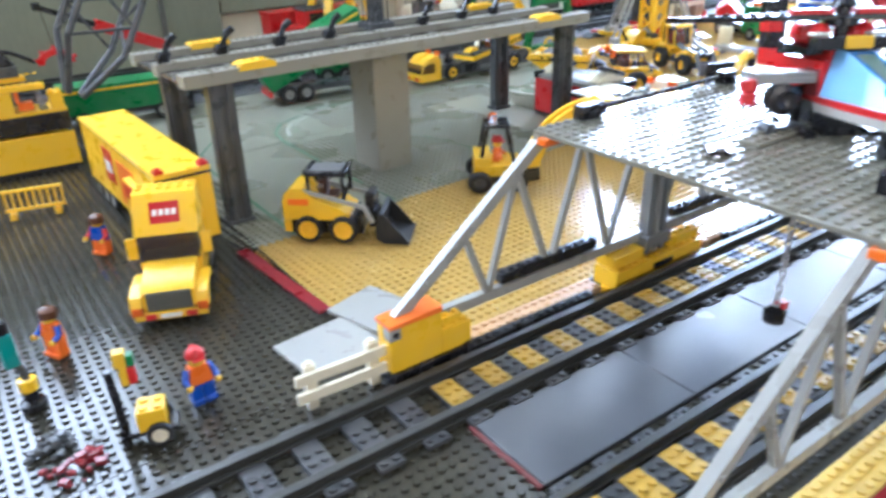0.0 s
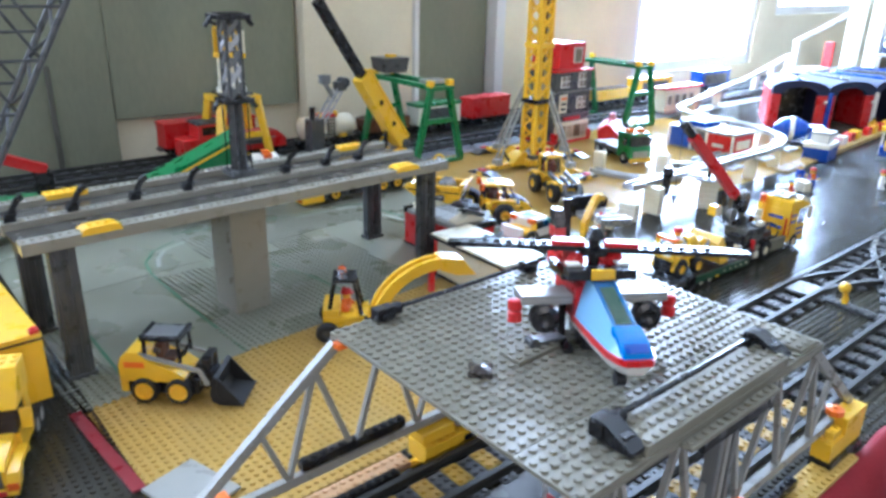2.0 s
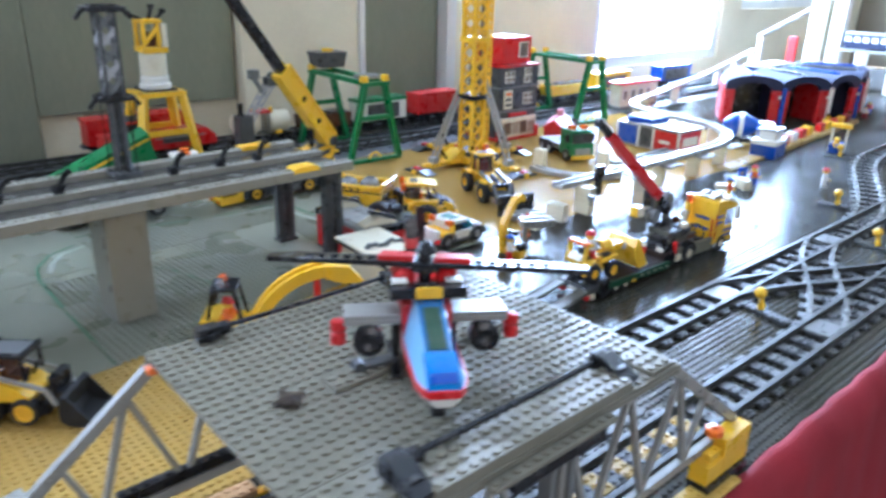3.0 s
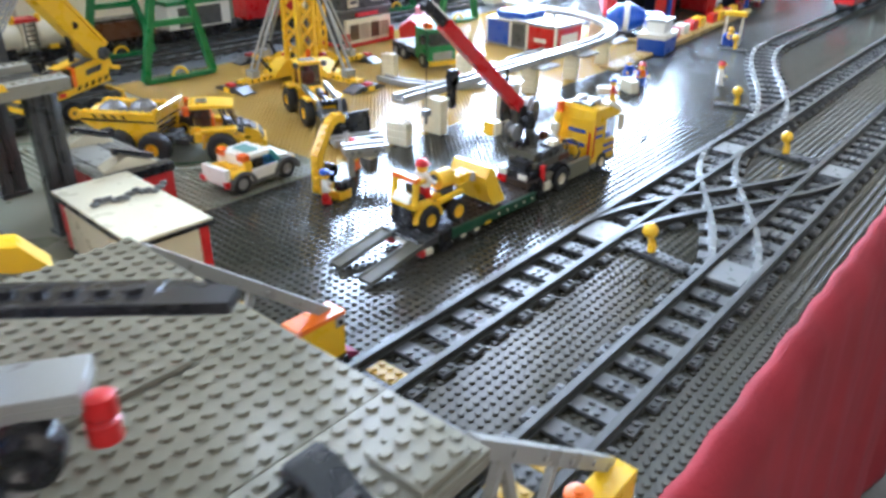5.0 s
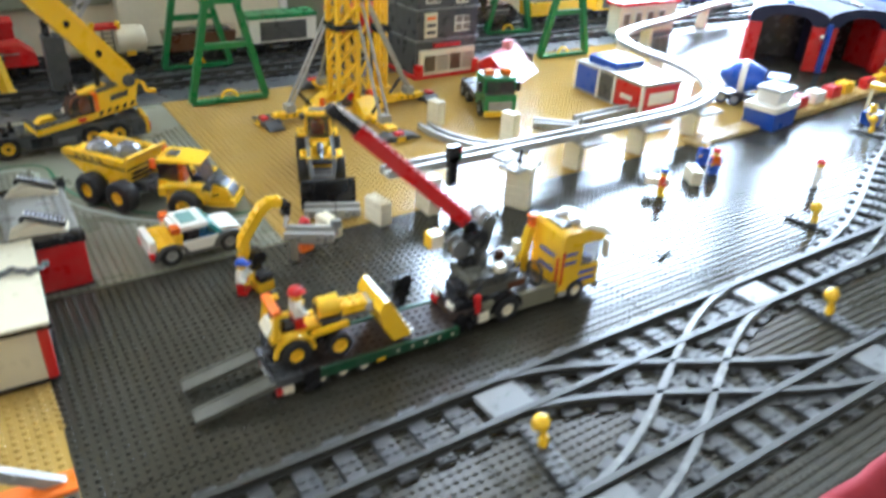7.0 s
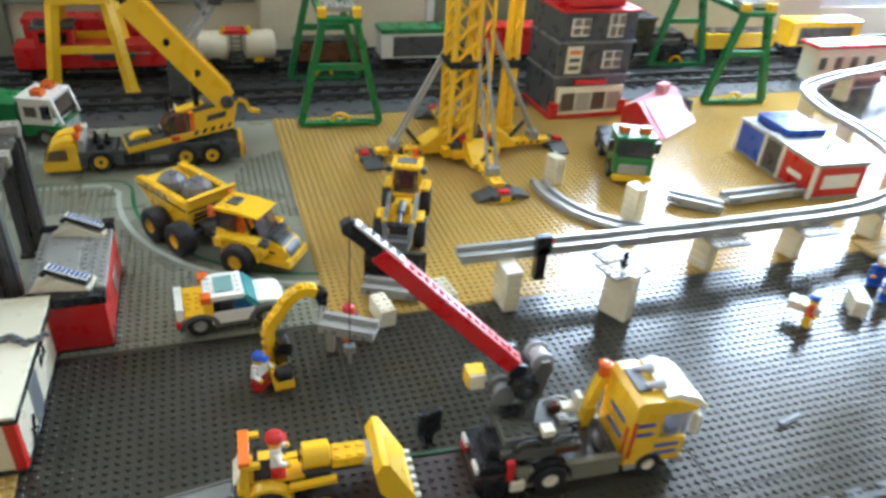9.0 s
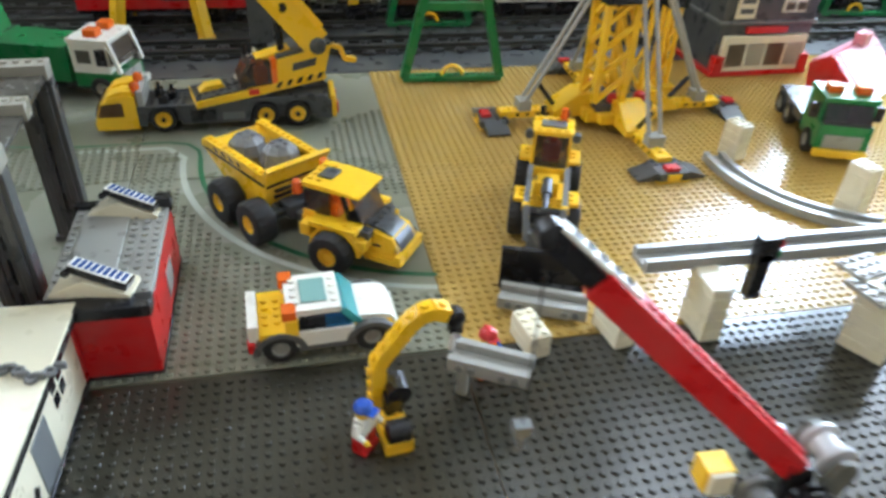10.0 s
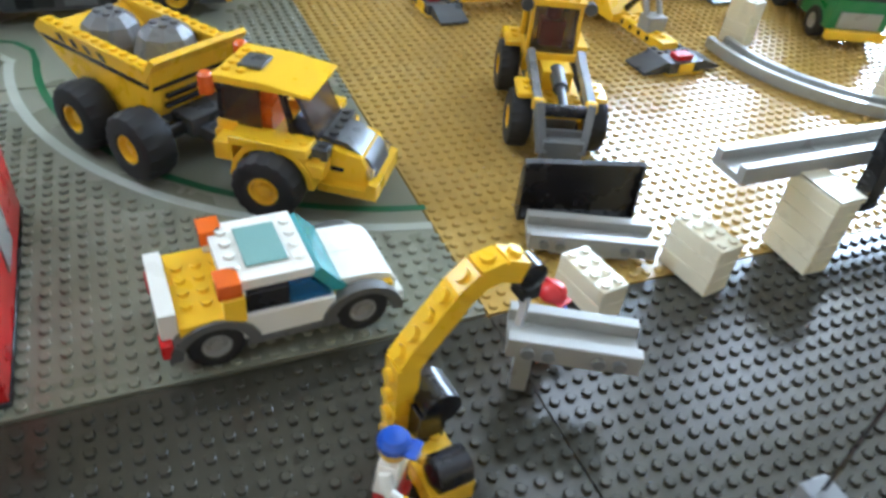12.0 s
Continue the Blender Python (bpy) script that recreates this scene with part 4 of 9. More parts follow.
    for y in (-1, 1):
        lo, hi = sorted((1.9 * y, 6.4 * y))
        part("stub_wing", Shape().box(-1.8, 1.2, lo, hi, 3.0, 3.4).box(-1.8, 1.2, lo, hi, 2.6, 3.0), LIGHT_GREY, t)
        s = Shape().lathe([(0.4, -0.8), (0.7, -0.7), (1.2, -0.55), (1.2, 0.55), (0.7, 0.7), (0.3, 0.5)], (1.3, 4.5 * y, 1.5), "x", 16)
        part("engine", s, BLACK, t)
        s = Shape().lathe([(0.4, -1.0), (0.62, -0.9), (0.62, -0.15), (0.45, 0.0), (0.62, 0.15), (0.62, 0.9), (0.4, 1.0)], (0.6, 6.8 * y, 2.0), "z", 12)
        part("pod", s, RED, t)
        s = Shape().prism([(-3, -0.78), (2.4, -1.35), (2.4, -0.95), (-3, -0.38)], 2.5 * y - 0.4, 2.5 * y + 0.4).box(-1.0, -0.4, 2.3 * y - 0.3, 2.3 * y + 0.3, -0.7, 2.2)
        part("skid", s, BLACK, t)
        part("exhaust", Shape().lathe([(0.5, -2.6), (0.85, -2.2), (0.85, 0.6), (0.5, 1.0)], (-0.4, 1.7 * y, 6.0), "x", 12), RED, t)
        part("cowling", Shape().prism([(-3.8, 4.4), (0.8, 4.6), (0.8, 5.1), (-3.8, 5.4)], 2.2 * y - 0.6, 2.2 * y + 0.6), BLACK, t)
        part("white_tile", Shape().box(0.4, 1.6, 2.1 * y - 0.6, 2.1 * y + 0.6, 5.95, 6.2), WHITE, t)
    part("nose_wheel", Shape().lathe([(0.2, -0.5), (0.5, -0.4), (0.5, 0.4), (0.2, 0.5)], (7.6, 0, -1.40), "y", 12), RUBBER, t)
    part("nose_strut", Shape().box(7.2, 8.0, -0.35, 0.35, -1.2, 0.5), BLACK, t)
    part("under_block", Shape().prism([(-2.0, -0.88), (2.0, -1.30), (2.0, 1.2), (-2.0, 1.2)], -1.2, 1.2), BLACK, t, "black block under the hull")
    s = Shape().box(-11, -4.5, -0.9, 0.9, 2.8, 4.2)
    part("tail_boom", s, RED, t)
    part("tail_fin", Shape().prism([(-11.8, 3.0), (-9.4, 3.0), (-10.4, 8.2), (-12.2, 8.2)], -0.5, 0.5), BLACK, t, "black tail fin")
    part("tail_band", Shape().prism([(-11.9, 5.6), (-9.85, 5.6), (-10.1, 6.6), (-12.0, 6.6)], -0.56, 0.56), RED, t)
    part("tail_rotor", Shape().bar((-11.0, 0.9, 5.0), (-11.0, 0.9, 9.2), 0.3, 0.8), BLACK, t)
    s = Shape().rod((0, 0, 5.4), (0, 0, 8.2), 0.5).lathe([(0.5, 6.4), (1.2, 6.6), (1.2, 7.1), (0.6, 7.3)], (0, 0, 0), "z", 14).lathe([(0.7, 7.9), (0.9, 8.0), (0.6, 8.6), (0.3, 8.9)], (0, 0, 0), "z", 12)
    part("mast", s, BLACK, t)
    rot = Matrix.Rotation(radians(75), 4, "Z")
    for sgn in (1, -1):
        s = Shape().box(min(sgn * 0.8, sgn * 3.6), max(sgn * 0.8, sgn * 3.6), -0.8, 0.8, 7.4, 7.8)
        part("blade_root", s, RED, t, "red blade root", at=rot)
        s = Shape().box(min(sgn * 0.4, sgn * 10.0), max(sgn * 0.4, sgn * 10.0), -0.95, 0.95, 7.0, 7.4)
        for i in range(6):
            xa = sgn * (4.2 + i * 1.0)
            s.rod((xa, 0, 7.4), (xa, 0, 7.58), 0.3, None, 10)
        s.prism([(sgn * 10.0, -0.95), (sgn * 10.0, 0.95), (sgn * 12.4, 0.25), (sgn * 12.4, -0.95)], 7.0, 7.4, "z")
        part("blade", s, BLACK, t, at=rot)
    return t


helicopter(at(0.2093, -0.0786, DZ + 0.0138, -123) @ Matrix.Rotation(radians(-6), 4, "Y") @ Matrix.Scale(1.02, 4))

# ---- the yard at the near end ----


def semi_tractor(m):
    t = thing("toy_truck", "yellow bonneted toy lorry tractor with red badge", "toy truck", m)
    s = Shape().box(-13.5, -0.4, -2.0, 2.0, 1.1, 2.0)
    part("chassis", s, DARK_GREY, t)
    s = Shape().prism([(-4.8, 1.6), (0.2, 1.6), (0.2, 3.3), (-0.6, 3.9), (-4.8, 4.4)], -2.4, 2.4)
    part("bonnet", s, YELLOW, t)
    for y in (-3.0, 3.0):
        s = Shape().prism([(-4.7, 2.3), (-4.4, 3.2), (-1.2, 3.3), (0.1, 2.9), (0.5, 2.1), (0.5, 1.5), (-0.6, 1.5), (-0.9, 2.2), (-1.6, 2.7), (-3.2, 2.7), (-4.2, 2.3)], y - 0.55, y + 0.55)
        part("wing", s, YELLOW, t, "rounded yellow wing")
    s = Shape()
    for i in range(5):
        s.box(0.30, 0.42, -1.9, 1.9, 1.55 + i * 0.36, 1.75 + i * 0.36)
    s.box(0.18, 0.32, -2.05, 2.05, 1.4, 3.35)
    part("grille", s, OLIVE_GREY, t, "olive grey grille")
    part("bumper", Shape().box(-0.6, 0.55, -3.3, 3.3, 0.6, 1.35), YELLOW, t)
    part("number_plate", Shape().box(0.52, 0.66, -0.95, 0.95, 0.75, 1.2), WHITE, t, "plain pale plate")
    for y in (-2.3, 2.3):
        part("headlight", Shape().box(0.1, 0.66, y * 1.28 - 0.5, y * 1.28 + 0.5, 1.2, 2.0), ORANGE_CLEAR, t, "clear orange lamp")
        part("tail_lamp", Shape().box(0.5, 0.68, y * 0.8 - 0.5, y * 0.8 + 0.5, 0.7, 1.25), RED, t)
    s = Shape().box(-10, -4.8, -2.9, 2.9, 1.6, 4.3).box(-10, -9.2, -2.9, 2.9, 4.3, 6.6).box(-9.2, -8.2, -2.9, -2.5, 4.3, 6.6).box(-9.2, -8.2, 2.5, 2.9, 4.3, 6.6)
    part("cab", s, YELLOW, t)
    s = Shape().prism([(-8.2, 4.3), (-4.6, 4.3), (-5.2, 6.85), (-8.2, 6.85)], -2.75, 2.75)
    part("windscreen", s, SMOKE, t, "smoked clear windscreen")
    s = Shape().prism([(-10.2, 6.9), (-4.8, 6.9), (-4.9, 7.2), (-7.2, 10.4), (-10.2, 10.4)], -3.0, 3.0)
    s.studs(-10, -3, 2, 6, 10.4)
    part("roof_fairing", s, YELLOW, t)
    s = Shape()
    a, b = Vector((-5.45, 0, 7.85)), Vector((-6.7, 0, 9.62))
    nrm = Vector((0.82, 0, 0.57)) * 0.12
    s.add([a + Vector((0, -1.4, 0)) + nrm, a + Vector((0, 1.4, 0)) + nrm, b + Vector((0, 1.4, 0)) + nrm, b + Vector((0, -1.4, 0)) + nrm,
           a + Vector((0, -1.4, 0)) - nrm, a + Vector((0, 1.4, 0)) - nrm, b + Vector((0, 1.4, 0)) - nrm, b + Vector((0, -1.4, 0)) - nrm],
          [(0, 1, 2, 3), (7, 6, 5, 4), (0, 4, 5, 1), (1, 5, 6, 2), (2, 6, 7, 3), (3, 7, 4, 0)])
    bd = part("badge", s, RED, t, "plain red square badge")
    s = Shape()
    for i in range(4):
        y0 = -1.15 + i * 0.6
        p, q = a + (b - a) * 0.36 + nrm * 1.5, a + (b - a) * 0.64 + nrm * 1.5
        s.bar(p + Vector((0, y0 + 0.2, 0)), q + Vector((0, y0 + 0.32, 0)), 0.4, 0.08)
    part("badge_mark", s, WHITE, bd, "plain white bars")
    for y in (-3.5, 3.5):
        part("mirror", Shape().box(-5.6, -5.2, y - 0.5, y + 0.5, 4.4, 6.6), YELLOW, t)
    for x in (-2.6, -10.8, -12.9):
        for y in (-2.5, 2.5):
            wheel(t, x, y, 1.25, 1.25, 1.0, LIGHT_GREY)
    return t


def box_trailer(m):
    t = thing("toy_trailer", "long yellow box trailer with red badge on its side", "toy trailer", m)
    s = Shape().box(-31, 0, -3, 3, 2.2, 10.2)
    part("box", s, YELLOW, t)
    part("roof", Shape().box(-31.1, 0.05, -3.06, 3.06, 10.2, 10.45), YELLOW, t)
    for y in (-3.1, 2.94):
        part("roof_edge", Shape().box(-31, -0.2, y, y + 0.16, 9.95, 10.16), DULL_YELLOW, t)
    part("edge_strip", Shape().box(-0.2, 0.1, -3.02, 3.02, 9.6, 9.9), BLACK, t)
    for y in (-2.4, 2.4):
        part("marker_lamp", Shape().brick(-1, y - 0.5, 10.3, 1, 1, 0.6), RED, t, "red marker lamp")
    part("chassis", Shape().box(-30, -2, -1.8, 1.8, 1.4, 2.2), BLACK, t)
    for ys in (-3.06, 3.06):
        bd = part("badge", Shape().box(-21.0, -17.2, ys - 0.06, ys + 0.06, 4.6, 9.0), RED, t, "plain red square badge")
        part("badge_mark", Shape().box(-20.6, -17.6, ys - 0.1, ys + 0.1, 5.9, 7.5), WHITE, bd, "plain white bar")
        part("side_panel", Shape().box(-15.0, -8.6, ys - 0.06, ys + 0.06, 3.2, 8.6), ORANGE, t, "orange side panel")
    hatch = part("side_hatch", Shape().box(-9.4, -4.6, -4.0, -3.1, 3.4, 8.0), YELLOW, t, "yellow side hatch standing proud")
    bd = part("hatch_badge", Shape().box(-9.0, -5.6, -4.08, -3.98, 5.8, 7.6), RED, hatch, "plain red badge")
    for x in (-28, -25, -22):
        for y in (-2.5, 2.5):
            wheel(t, x, y, 1.25, 1.25, 1.0, LIGHT_GREY)
    return t


semi_tractor(at(-0.1440, 0.206, 0.0017, -113))
box_trailer(at(-0.0930, 0.300, 0.0017, -88))

figure("toy figure in blue trousers, orange vest and red helmet", at(-0.159, 0.097, 0.0017, 4))
figure("toy figure in orange suit with brown hair", at(-0.224, 0.212, 0.0017, -62), ORANGE, ORANGE, BLUE, BROWN, "hair")
figure("toy figure in blue shirt and orange trousers beside the lorry", at(-0.158, 0.369, 0.0017, -55), ORANGE, BLUE, RED, BROWN, "hair")


def hand_cart(m):
    t = thing("hand_cart", "black hand cart carrying a yellow studded brick", "hand cart", m)
    part("frame", Shape().box(-0.6, 3.0, -0.9, 0.9, 0.7, 1.1).box(-1.0, -0.6, -0.9, 0.9, 0.0, 1.6).bar((-0.75, 0, 1.0), (-0.95, 0, 6.2), 0.55, 0.5), BLACK, t)
    part("load", Shape().brick(0.3, -1, 1.1, 2, 2, 1.7), YELLOW, t, "yellow studded brick")
    for y in (-1.3, 1.3):
        wheel(t, 1.7, y, 0.95, 0.95, 0.5, CREAM)
    s = Shape().box(-0.35, 0.45, -0.45, 0.35, 6.5, 7.7).box(-0.15, 0.35, -0.35, 0.25, 4.9, 6.5)
    part("handle_grip", s, YELLOW, t, "yellow handle grip")
    part("green_mark", Shape().box(0.46, 0.95, -0.4, 0.3, 6.5, 7.4), GREEN, t)
    part("red_mark", Shape().box(0.36, 0.9, -0.35, 0.25, 5.0, 6.3), RED, t)
    return t


hand_cart(at(-0.2030, 0.083, 0.0017, -18))
pump = thing("toy_pump", "black and teal toy pump post on a round foot", "toy pump", at(-0.2480, 0.1560, 0.0017, 10))
part("foot", Shape().lathe([(1.0, 0), (1.0, 0.5), (0.55, 0.7), (0.55, 1.6)], (0, 0, 0), "z", 12), BLACK, pump)
part("collar", Shape().lathe([(0.5, 1.6), (0.72, 1.7), (0.72, 2.6), (0.5, 2.7)], (0, 0, 0), "z", 12), YELLOW, pump)
part("pipe", Shape().tube([(0, 0, 2.6), (-0.1, 0, 3.6), (-0.5, 0, 4.6)], 0.3), DARK_GREY, pump)
part("tank", Shape().box(-1.1, -0.1, -0.5, 0.5, 4.2, 7.0), TEAL, pump, "teal tank")
part("cap", Shape().lathe([(0.3, 7.0), (0.5, 7.1), (0.5, 8.0), (0.2, 8.3)], (-0.6, 0, 0), "z", 12), BLACK, pump)

random.seed(3)
for nm, lab, mat, x, y, cnt in (("rubble_heap", "heap of small dark grey plastic pieces on the yard", DARK_GREY, -0.243, 0.106, 34), ("rubble_heap", "heap of small dark red plastic pieces on the yard", DARK_RED, -0.237, 0.078, 30)):
    s = Shape()
    for i in range(cnt):
        a, b, h = random.gauss(0, 1.1), random.gauss(0, 0.7), random.uniform(0.15, 0.4)
        z = max(0.0, 0.9 - 0.5 * math.hypot(a, b)) * random.random()
        s.moved(Shape().box(-h, h, -h * 0.7, h * 0.7, 0, h, 0, 0.03), a, b, z, random.uniform(0, 180), random.uniform(-20, 20))
    solid(nm, s, mat, lab, "rubble", at(x, y, 0.0016), kind="stuff")


def rail_fence(m, mat, label, n=2, length=8.2, gates=False):
    t = thing("toy_fence", label, "toy fence", m)
    for x in (1.4, length - 1.4):
        part("post", Shape().box(x - 0.45, x + 0.45, -0.3, 0.5, 0, 4.0).studs(x - 0.5, -0.4, 1, 1, 4.0), mat, t)
    for z in (1.1, 2.7):
        part("rail", Shape().box(0, length, -0.7, -0.3, z, z + 0.9), mat, t)
    return t


rail_fence(at(-0.118, 0.0455, 0.0017, -2), CREAM, "aged white plastic rail fence beside the track")
t = thing("toy_barrier", "yellow plastic barrier with upright bars", "toy barrier", at(-0.218, 0.515, 0.0017, -12))
part("frame", Shape().box(0, 7, -0.2, 0.2, 3.4, 3.8).box(0, 7, -0.2, 0.2, 0.9, 1.3), YELLOW, t)
for i in range(9):
    part("bar", Shape().box(0.15 + i * 0.82, 0.4 + i * 0.82, -0.15, 0.15, 1.3, 3.4), YELLOW, t)
for x in (0.8, 6.0):
    part("foot", Shape().box(x - 0.4, x + 0.4, -0.9, 0.9, 0, 0.9), YELLOW, t)


def skid_loader(m):
    t = thing("toy_loader", "yellow toy skid loader with black bucket and roof", "toy loader", m)
    s = Shape().prism([(-4.8, 2.5), (2.1, 2.5), (2.2, 3.0), (1.2, 3.7), (-1.4, 4.8), (-2.6, 5.9), (-3.8, 5.9), (-4.5, 5.3), (-4.8, 4.4)], -2.2, 2.2)
    part("body", s, YELLOW, t)
    part("under_frame", Shape().box(-4.2, 3.4, -1.7, 1.7, 0.8, 2.5), BLACK, t)
    part("rear_bumper", Shape().box(-5.0, -4.2, -1.8, 1.8, 0.9, 2.2), YELLOW, t)
    part("engine_tile", Shape().box(-4.2, -2.0, -2.26, 2.26, 4.1, 4.8), ORANGE, t, "orange side panel")
    s = Shape().box(-2.4, 2.0, -1.8, 1.8, 7.1, 7.5)
    s.box(-2.4, -2.0, -1.8, 1.8, 7.5, 7.7).box(1.6, 2.0, -1.8, 1.8, 7.5, 7.7)
    part("roof", s, BLACK, t, "black rimmed roof")
    part("roof_panel", Shape().box(-1.9, 1.5, -1.3, 1.3, 7.5, 7.62), MID_GREY, t, "grey roof panel")
    for x, y in ((-2.1, -1.6), (-2.1, 1.6), (1.7, -1.6), (1.7, 1.6)):
        part("roof_post", Shape().bar((x, y, 4.6), (x * 0.95, y, 7.1), 0.3, 0.3), BLACK, t)
    part("seat", Shape().box(-1.2, -0.4, -1, 1, 4.3, 6.4).box(-1.2, 0.8, -1, 1, 4.3, 4.8), BROWN, t, "brown seat")
    part("control_lever", Shape().rod((1.2, -0.7, 4.2), (1.8, -0.7, 5.6), 0.16).rod((1.2, 0.7, 4.2), (1.8, 0.7, 5.6), 0.16), BLACK, t)
    for y in (-2.0, 2.0):
        part("lift_arm", Shape().bar((-2.8, y, 5.7), (3.8, y, 3.9), 0.3, 0.42).bar((3.8, y, 3.9), (4.6, y, 2.2), 0.3, 0.42), LIGHT_GREY, t, "light grey lift arm")
        part("lamp", Shape().rod((-1, y * 0.8, 6.0), (-0.4, y * 0.8, 6.0), 0.35), SMOKE, t)
    part("tool_carrier", Shape().box(3.8, 4.7, -1.4, 1.4, 3.2, 5.0).box(4.0, 5.0, -1.0, 1.0, 1.3, 3.2), BLACK, t)
    s = Shape().prism([(5.0, 0.5), (5.8, 0.05), (8.4, 0.0), (8.5, 0.25), (6.1, 0.6), (5.5, 1.4), (5.8, 3.2), (5.4, 3.5), (4.9, 1.6)], -2.5, 2.5)
    for y in (-2.4, 2.25):
        s.prism([(5.1, 0.6), (5.8, 0.1), (8.4, 0.1), (5.7, 3.4)], y, y + 0.15)
    part("bucket", s, RUBBER, t, "dull black bucket")
    for x in (-2.2, 1.5):
        for y in (-2.1, 2.1):
            wheel(t, x, y, 1.5, 1.5, 1.2, YELLOW, 0.68)
    return t


skid_loader(at(0.0300, 0.2710, 0.0017, -42) @ Matrix.Scale(1.1, 4))


def mini_excavator(m):
    t = thing("toy_excavator", "small yellow toy excavator with black cage and curved arm", "toy excavator", m)
    for x in (-1.9, 1.9):
        for y in (-2.4, 2.4):
            wheel(t, x, y, 1.25, 1.25, 1.1, DARK_GREY, 0.5)
    part("axle_beam", Shape().box(-2.6, 2.6, -1.5, 1.5, 0.8, 1.7).bar((2.5, -2.6, 1.2), (2.5, 2.6, 1.0), 0.4, 0.5), OLIVE_GREY, t, "olive grey axle beam")
    part("body", Shape().box(-2.4, 2.6, -2.0, 2.0, 1.7, 3.1).box(-2.4, -0.6, -2.0, 2.0, 3.1, 4.1), YELLOW, t)
    part("panel", Shape().box(2.55, 2.75, -1.8, 1.8, 1.9, 2.5), BLACK, t)
    for x, y in ((-1.8, -1.7), (-1.8, 1.7), (1.8, -1.5), (1.8, 1.5)):
        part("cage_post", Shape().bar((x, y, 3.1), (x * 0.6, y * 0.85, 7.6), 0.35, 0.35), BLACK, t)
    part("cage_roof", Shape().box(-1.3, 1.3, -1.5, 1.5, 7.5, 7.9), BLACK, t)
    part("beacon", Shape().lathe([(0.3, 7.9), (0.45, 8.0), (0.45, 8.6), (0.2, 8.8)], (-0.3, 0.7, 0), "z", 10), ORANGE_CLEAR, t, "clear orange beacon")
    part("lamp", Shape().lathe([(0.3, 7.9), (0.4, 8.0), (0.4, 8.8)], (-0.3, -0.7, 0), "z", 10), CLEAR, t)
    return t


mini_excavator(at(0.2330, 0.2780, 0.0017, -35) @ Matrix.Diagonal((1.28, 1.38, 1.10, 1.0)))
figure("toy driver in orange suit with red helmet", at(0.2335, 0.2765, 0.0172, 40), ORANGE, ORANGE, ORANGE, RED)


def curved_boom(m, label):
    t = thing("excavator_arm", label, "toy crane arm", m)
    n = 10
    for side in (-0.8, 0.8):
        s = Shape()
        outer = [(10.5 * (1 - math.cos(math.pi * 0.5 * i / n)), 9.6 * math.sin(math.pi * 0.5 * i / n)) for i in range(n + 1)]
        inner = [(1.6 + 8.8 * (1 - math.cos(math.pi * 0.5 * i / n)), 8.0 * math.sin(math.pi * 0.5 * i / n)) for i in range(n + 1)]
        s.prism(outer + inner[::-1], side - 0.3, side + 0.3)
        part("boom_side", s, YELLOW, t)
    for i in range(2, n, 2):
        a = math.pi * 0.5 * i / n
        part("boom_rib", Shape().rod((0.8 + 9.6 * (1 - math.cos(a)), -0.8, 8.8 * math.sin(a)), (0.8 + 9.6 * (1 - math.cos(a)), 0.8, 8.8 * math.sin(a)), 0.35), YELLOW, t)
    part("tip_block", Shape().prism([(10.2, 7.9), (10.2, 9.7), (13.5, 9.2), (15.6, 6.6), (12.6, 6.9)], -1.4, 1.4), YELLOW, t, "yellow sloped tip block")
    part("stay", Shape().box(8.9, 9.7, -0.4, 0.4, 4.4, 8.0), RED, t)
    part("root", Shape().box(-0.3, 1.9, -1.2, 1.2, -0.2, 1.6), BLACK, t)
    return t


curved_boom(at(0.2350, 0.236, 0.0195, -18), "curved yellow excavator arm with red stay")

# ---- the grey road bridge ----


def lattice_post(parent, x0, y0, x1, y1, h, w, mat, name="pylon"):
    """An upright lattice post between two points, with cross braces."""
    s = Shape()
    for dx in (-w, w):
        for dy in (-w, w):
            s.bar((x0 + dx, y0 + dy, 0), (x1 + dx * 0.8, y1 + dy * 0.8, h), 0.6, 0.6)
    n = max(2, int(h / (2.4 * w)))
    for i in range(n):
        f, g = i / n, (i + 1) / n
        for dx, dy, ex, ey in ((-w, -w, w, -w), (w, -w, w, w), (w, w, -w, w), (-w, w, -w, -w)):
            a = (x0 + (x1 - x0) * f + dx, y0 + (y1 - y0) * f + dy, h * f)
            b = (x0 + (x1 - x0) * g + ex, y0 + (y1 - y0) * g + ey, h * g)
            s.bar(a, b, 0.26, 0.26)
    s.box(x0 - w - 0.5, x0 + w + 0.5, y0 - w - 0.5, y0 + w + 0.5, -0.05, 0.45)
    return part(name, s, mat, parent)


def box_post(parent, x, y, h, wx, wy, mat):
    """A dark upright of two broad flanges with a slotted web and cross straps between them."""
    s = Shape()
    for sx in (-1, 1):
        s.box(x + sx * wx - 0.75, x + sx * wx + 0.75, y - wy, y + wy, 0.3, h)
        s.box(x + sx * wx - 0.3, x + sx * wx + 0.3, y - wy - 0.25, y + wy + 0.25, 0.3, h)
    s.box(x - wx, x + wx, y - 0.3, y + 0.3, 0.3, h)
    for i in range(5):
        z0, z1 = 0.8 + i * h / 5.2, 0.8 + (i + 1) * h / 5.2
        for d in (-1, 1):
            s.bar((x - wx * d, y - wy * 0.75, z0), (x + wx * d, y - wy * 0.75, z1), 0.3, 0.3)
            s.bar((x - wx * d, y + wy * 0.75, z0), (x + wx * d, y + wy * 0.75, z1), 0.3, 0.3)
    s.box(x - wx - 1.0, x + wx + 1.0, y - wy - 0.4, y + wy + 0.4, 0.0, 0.6)
    return part("pylon", s, mat, parent, "dark grey slotted upright")


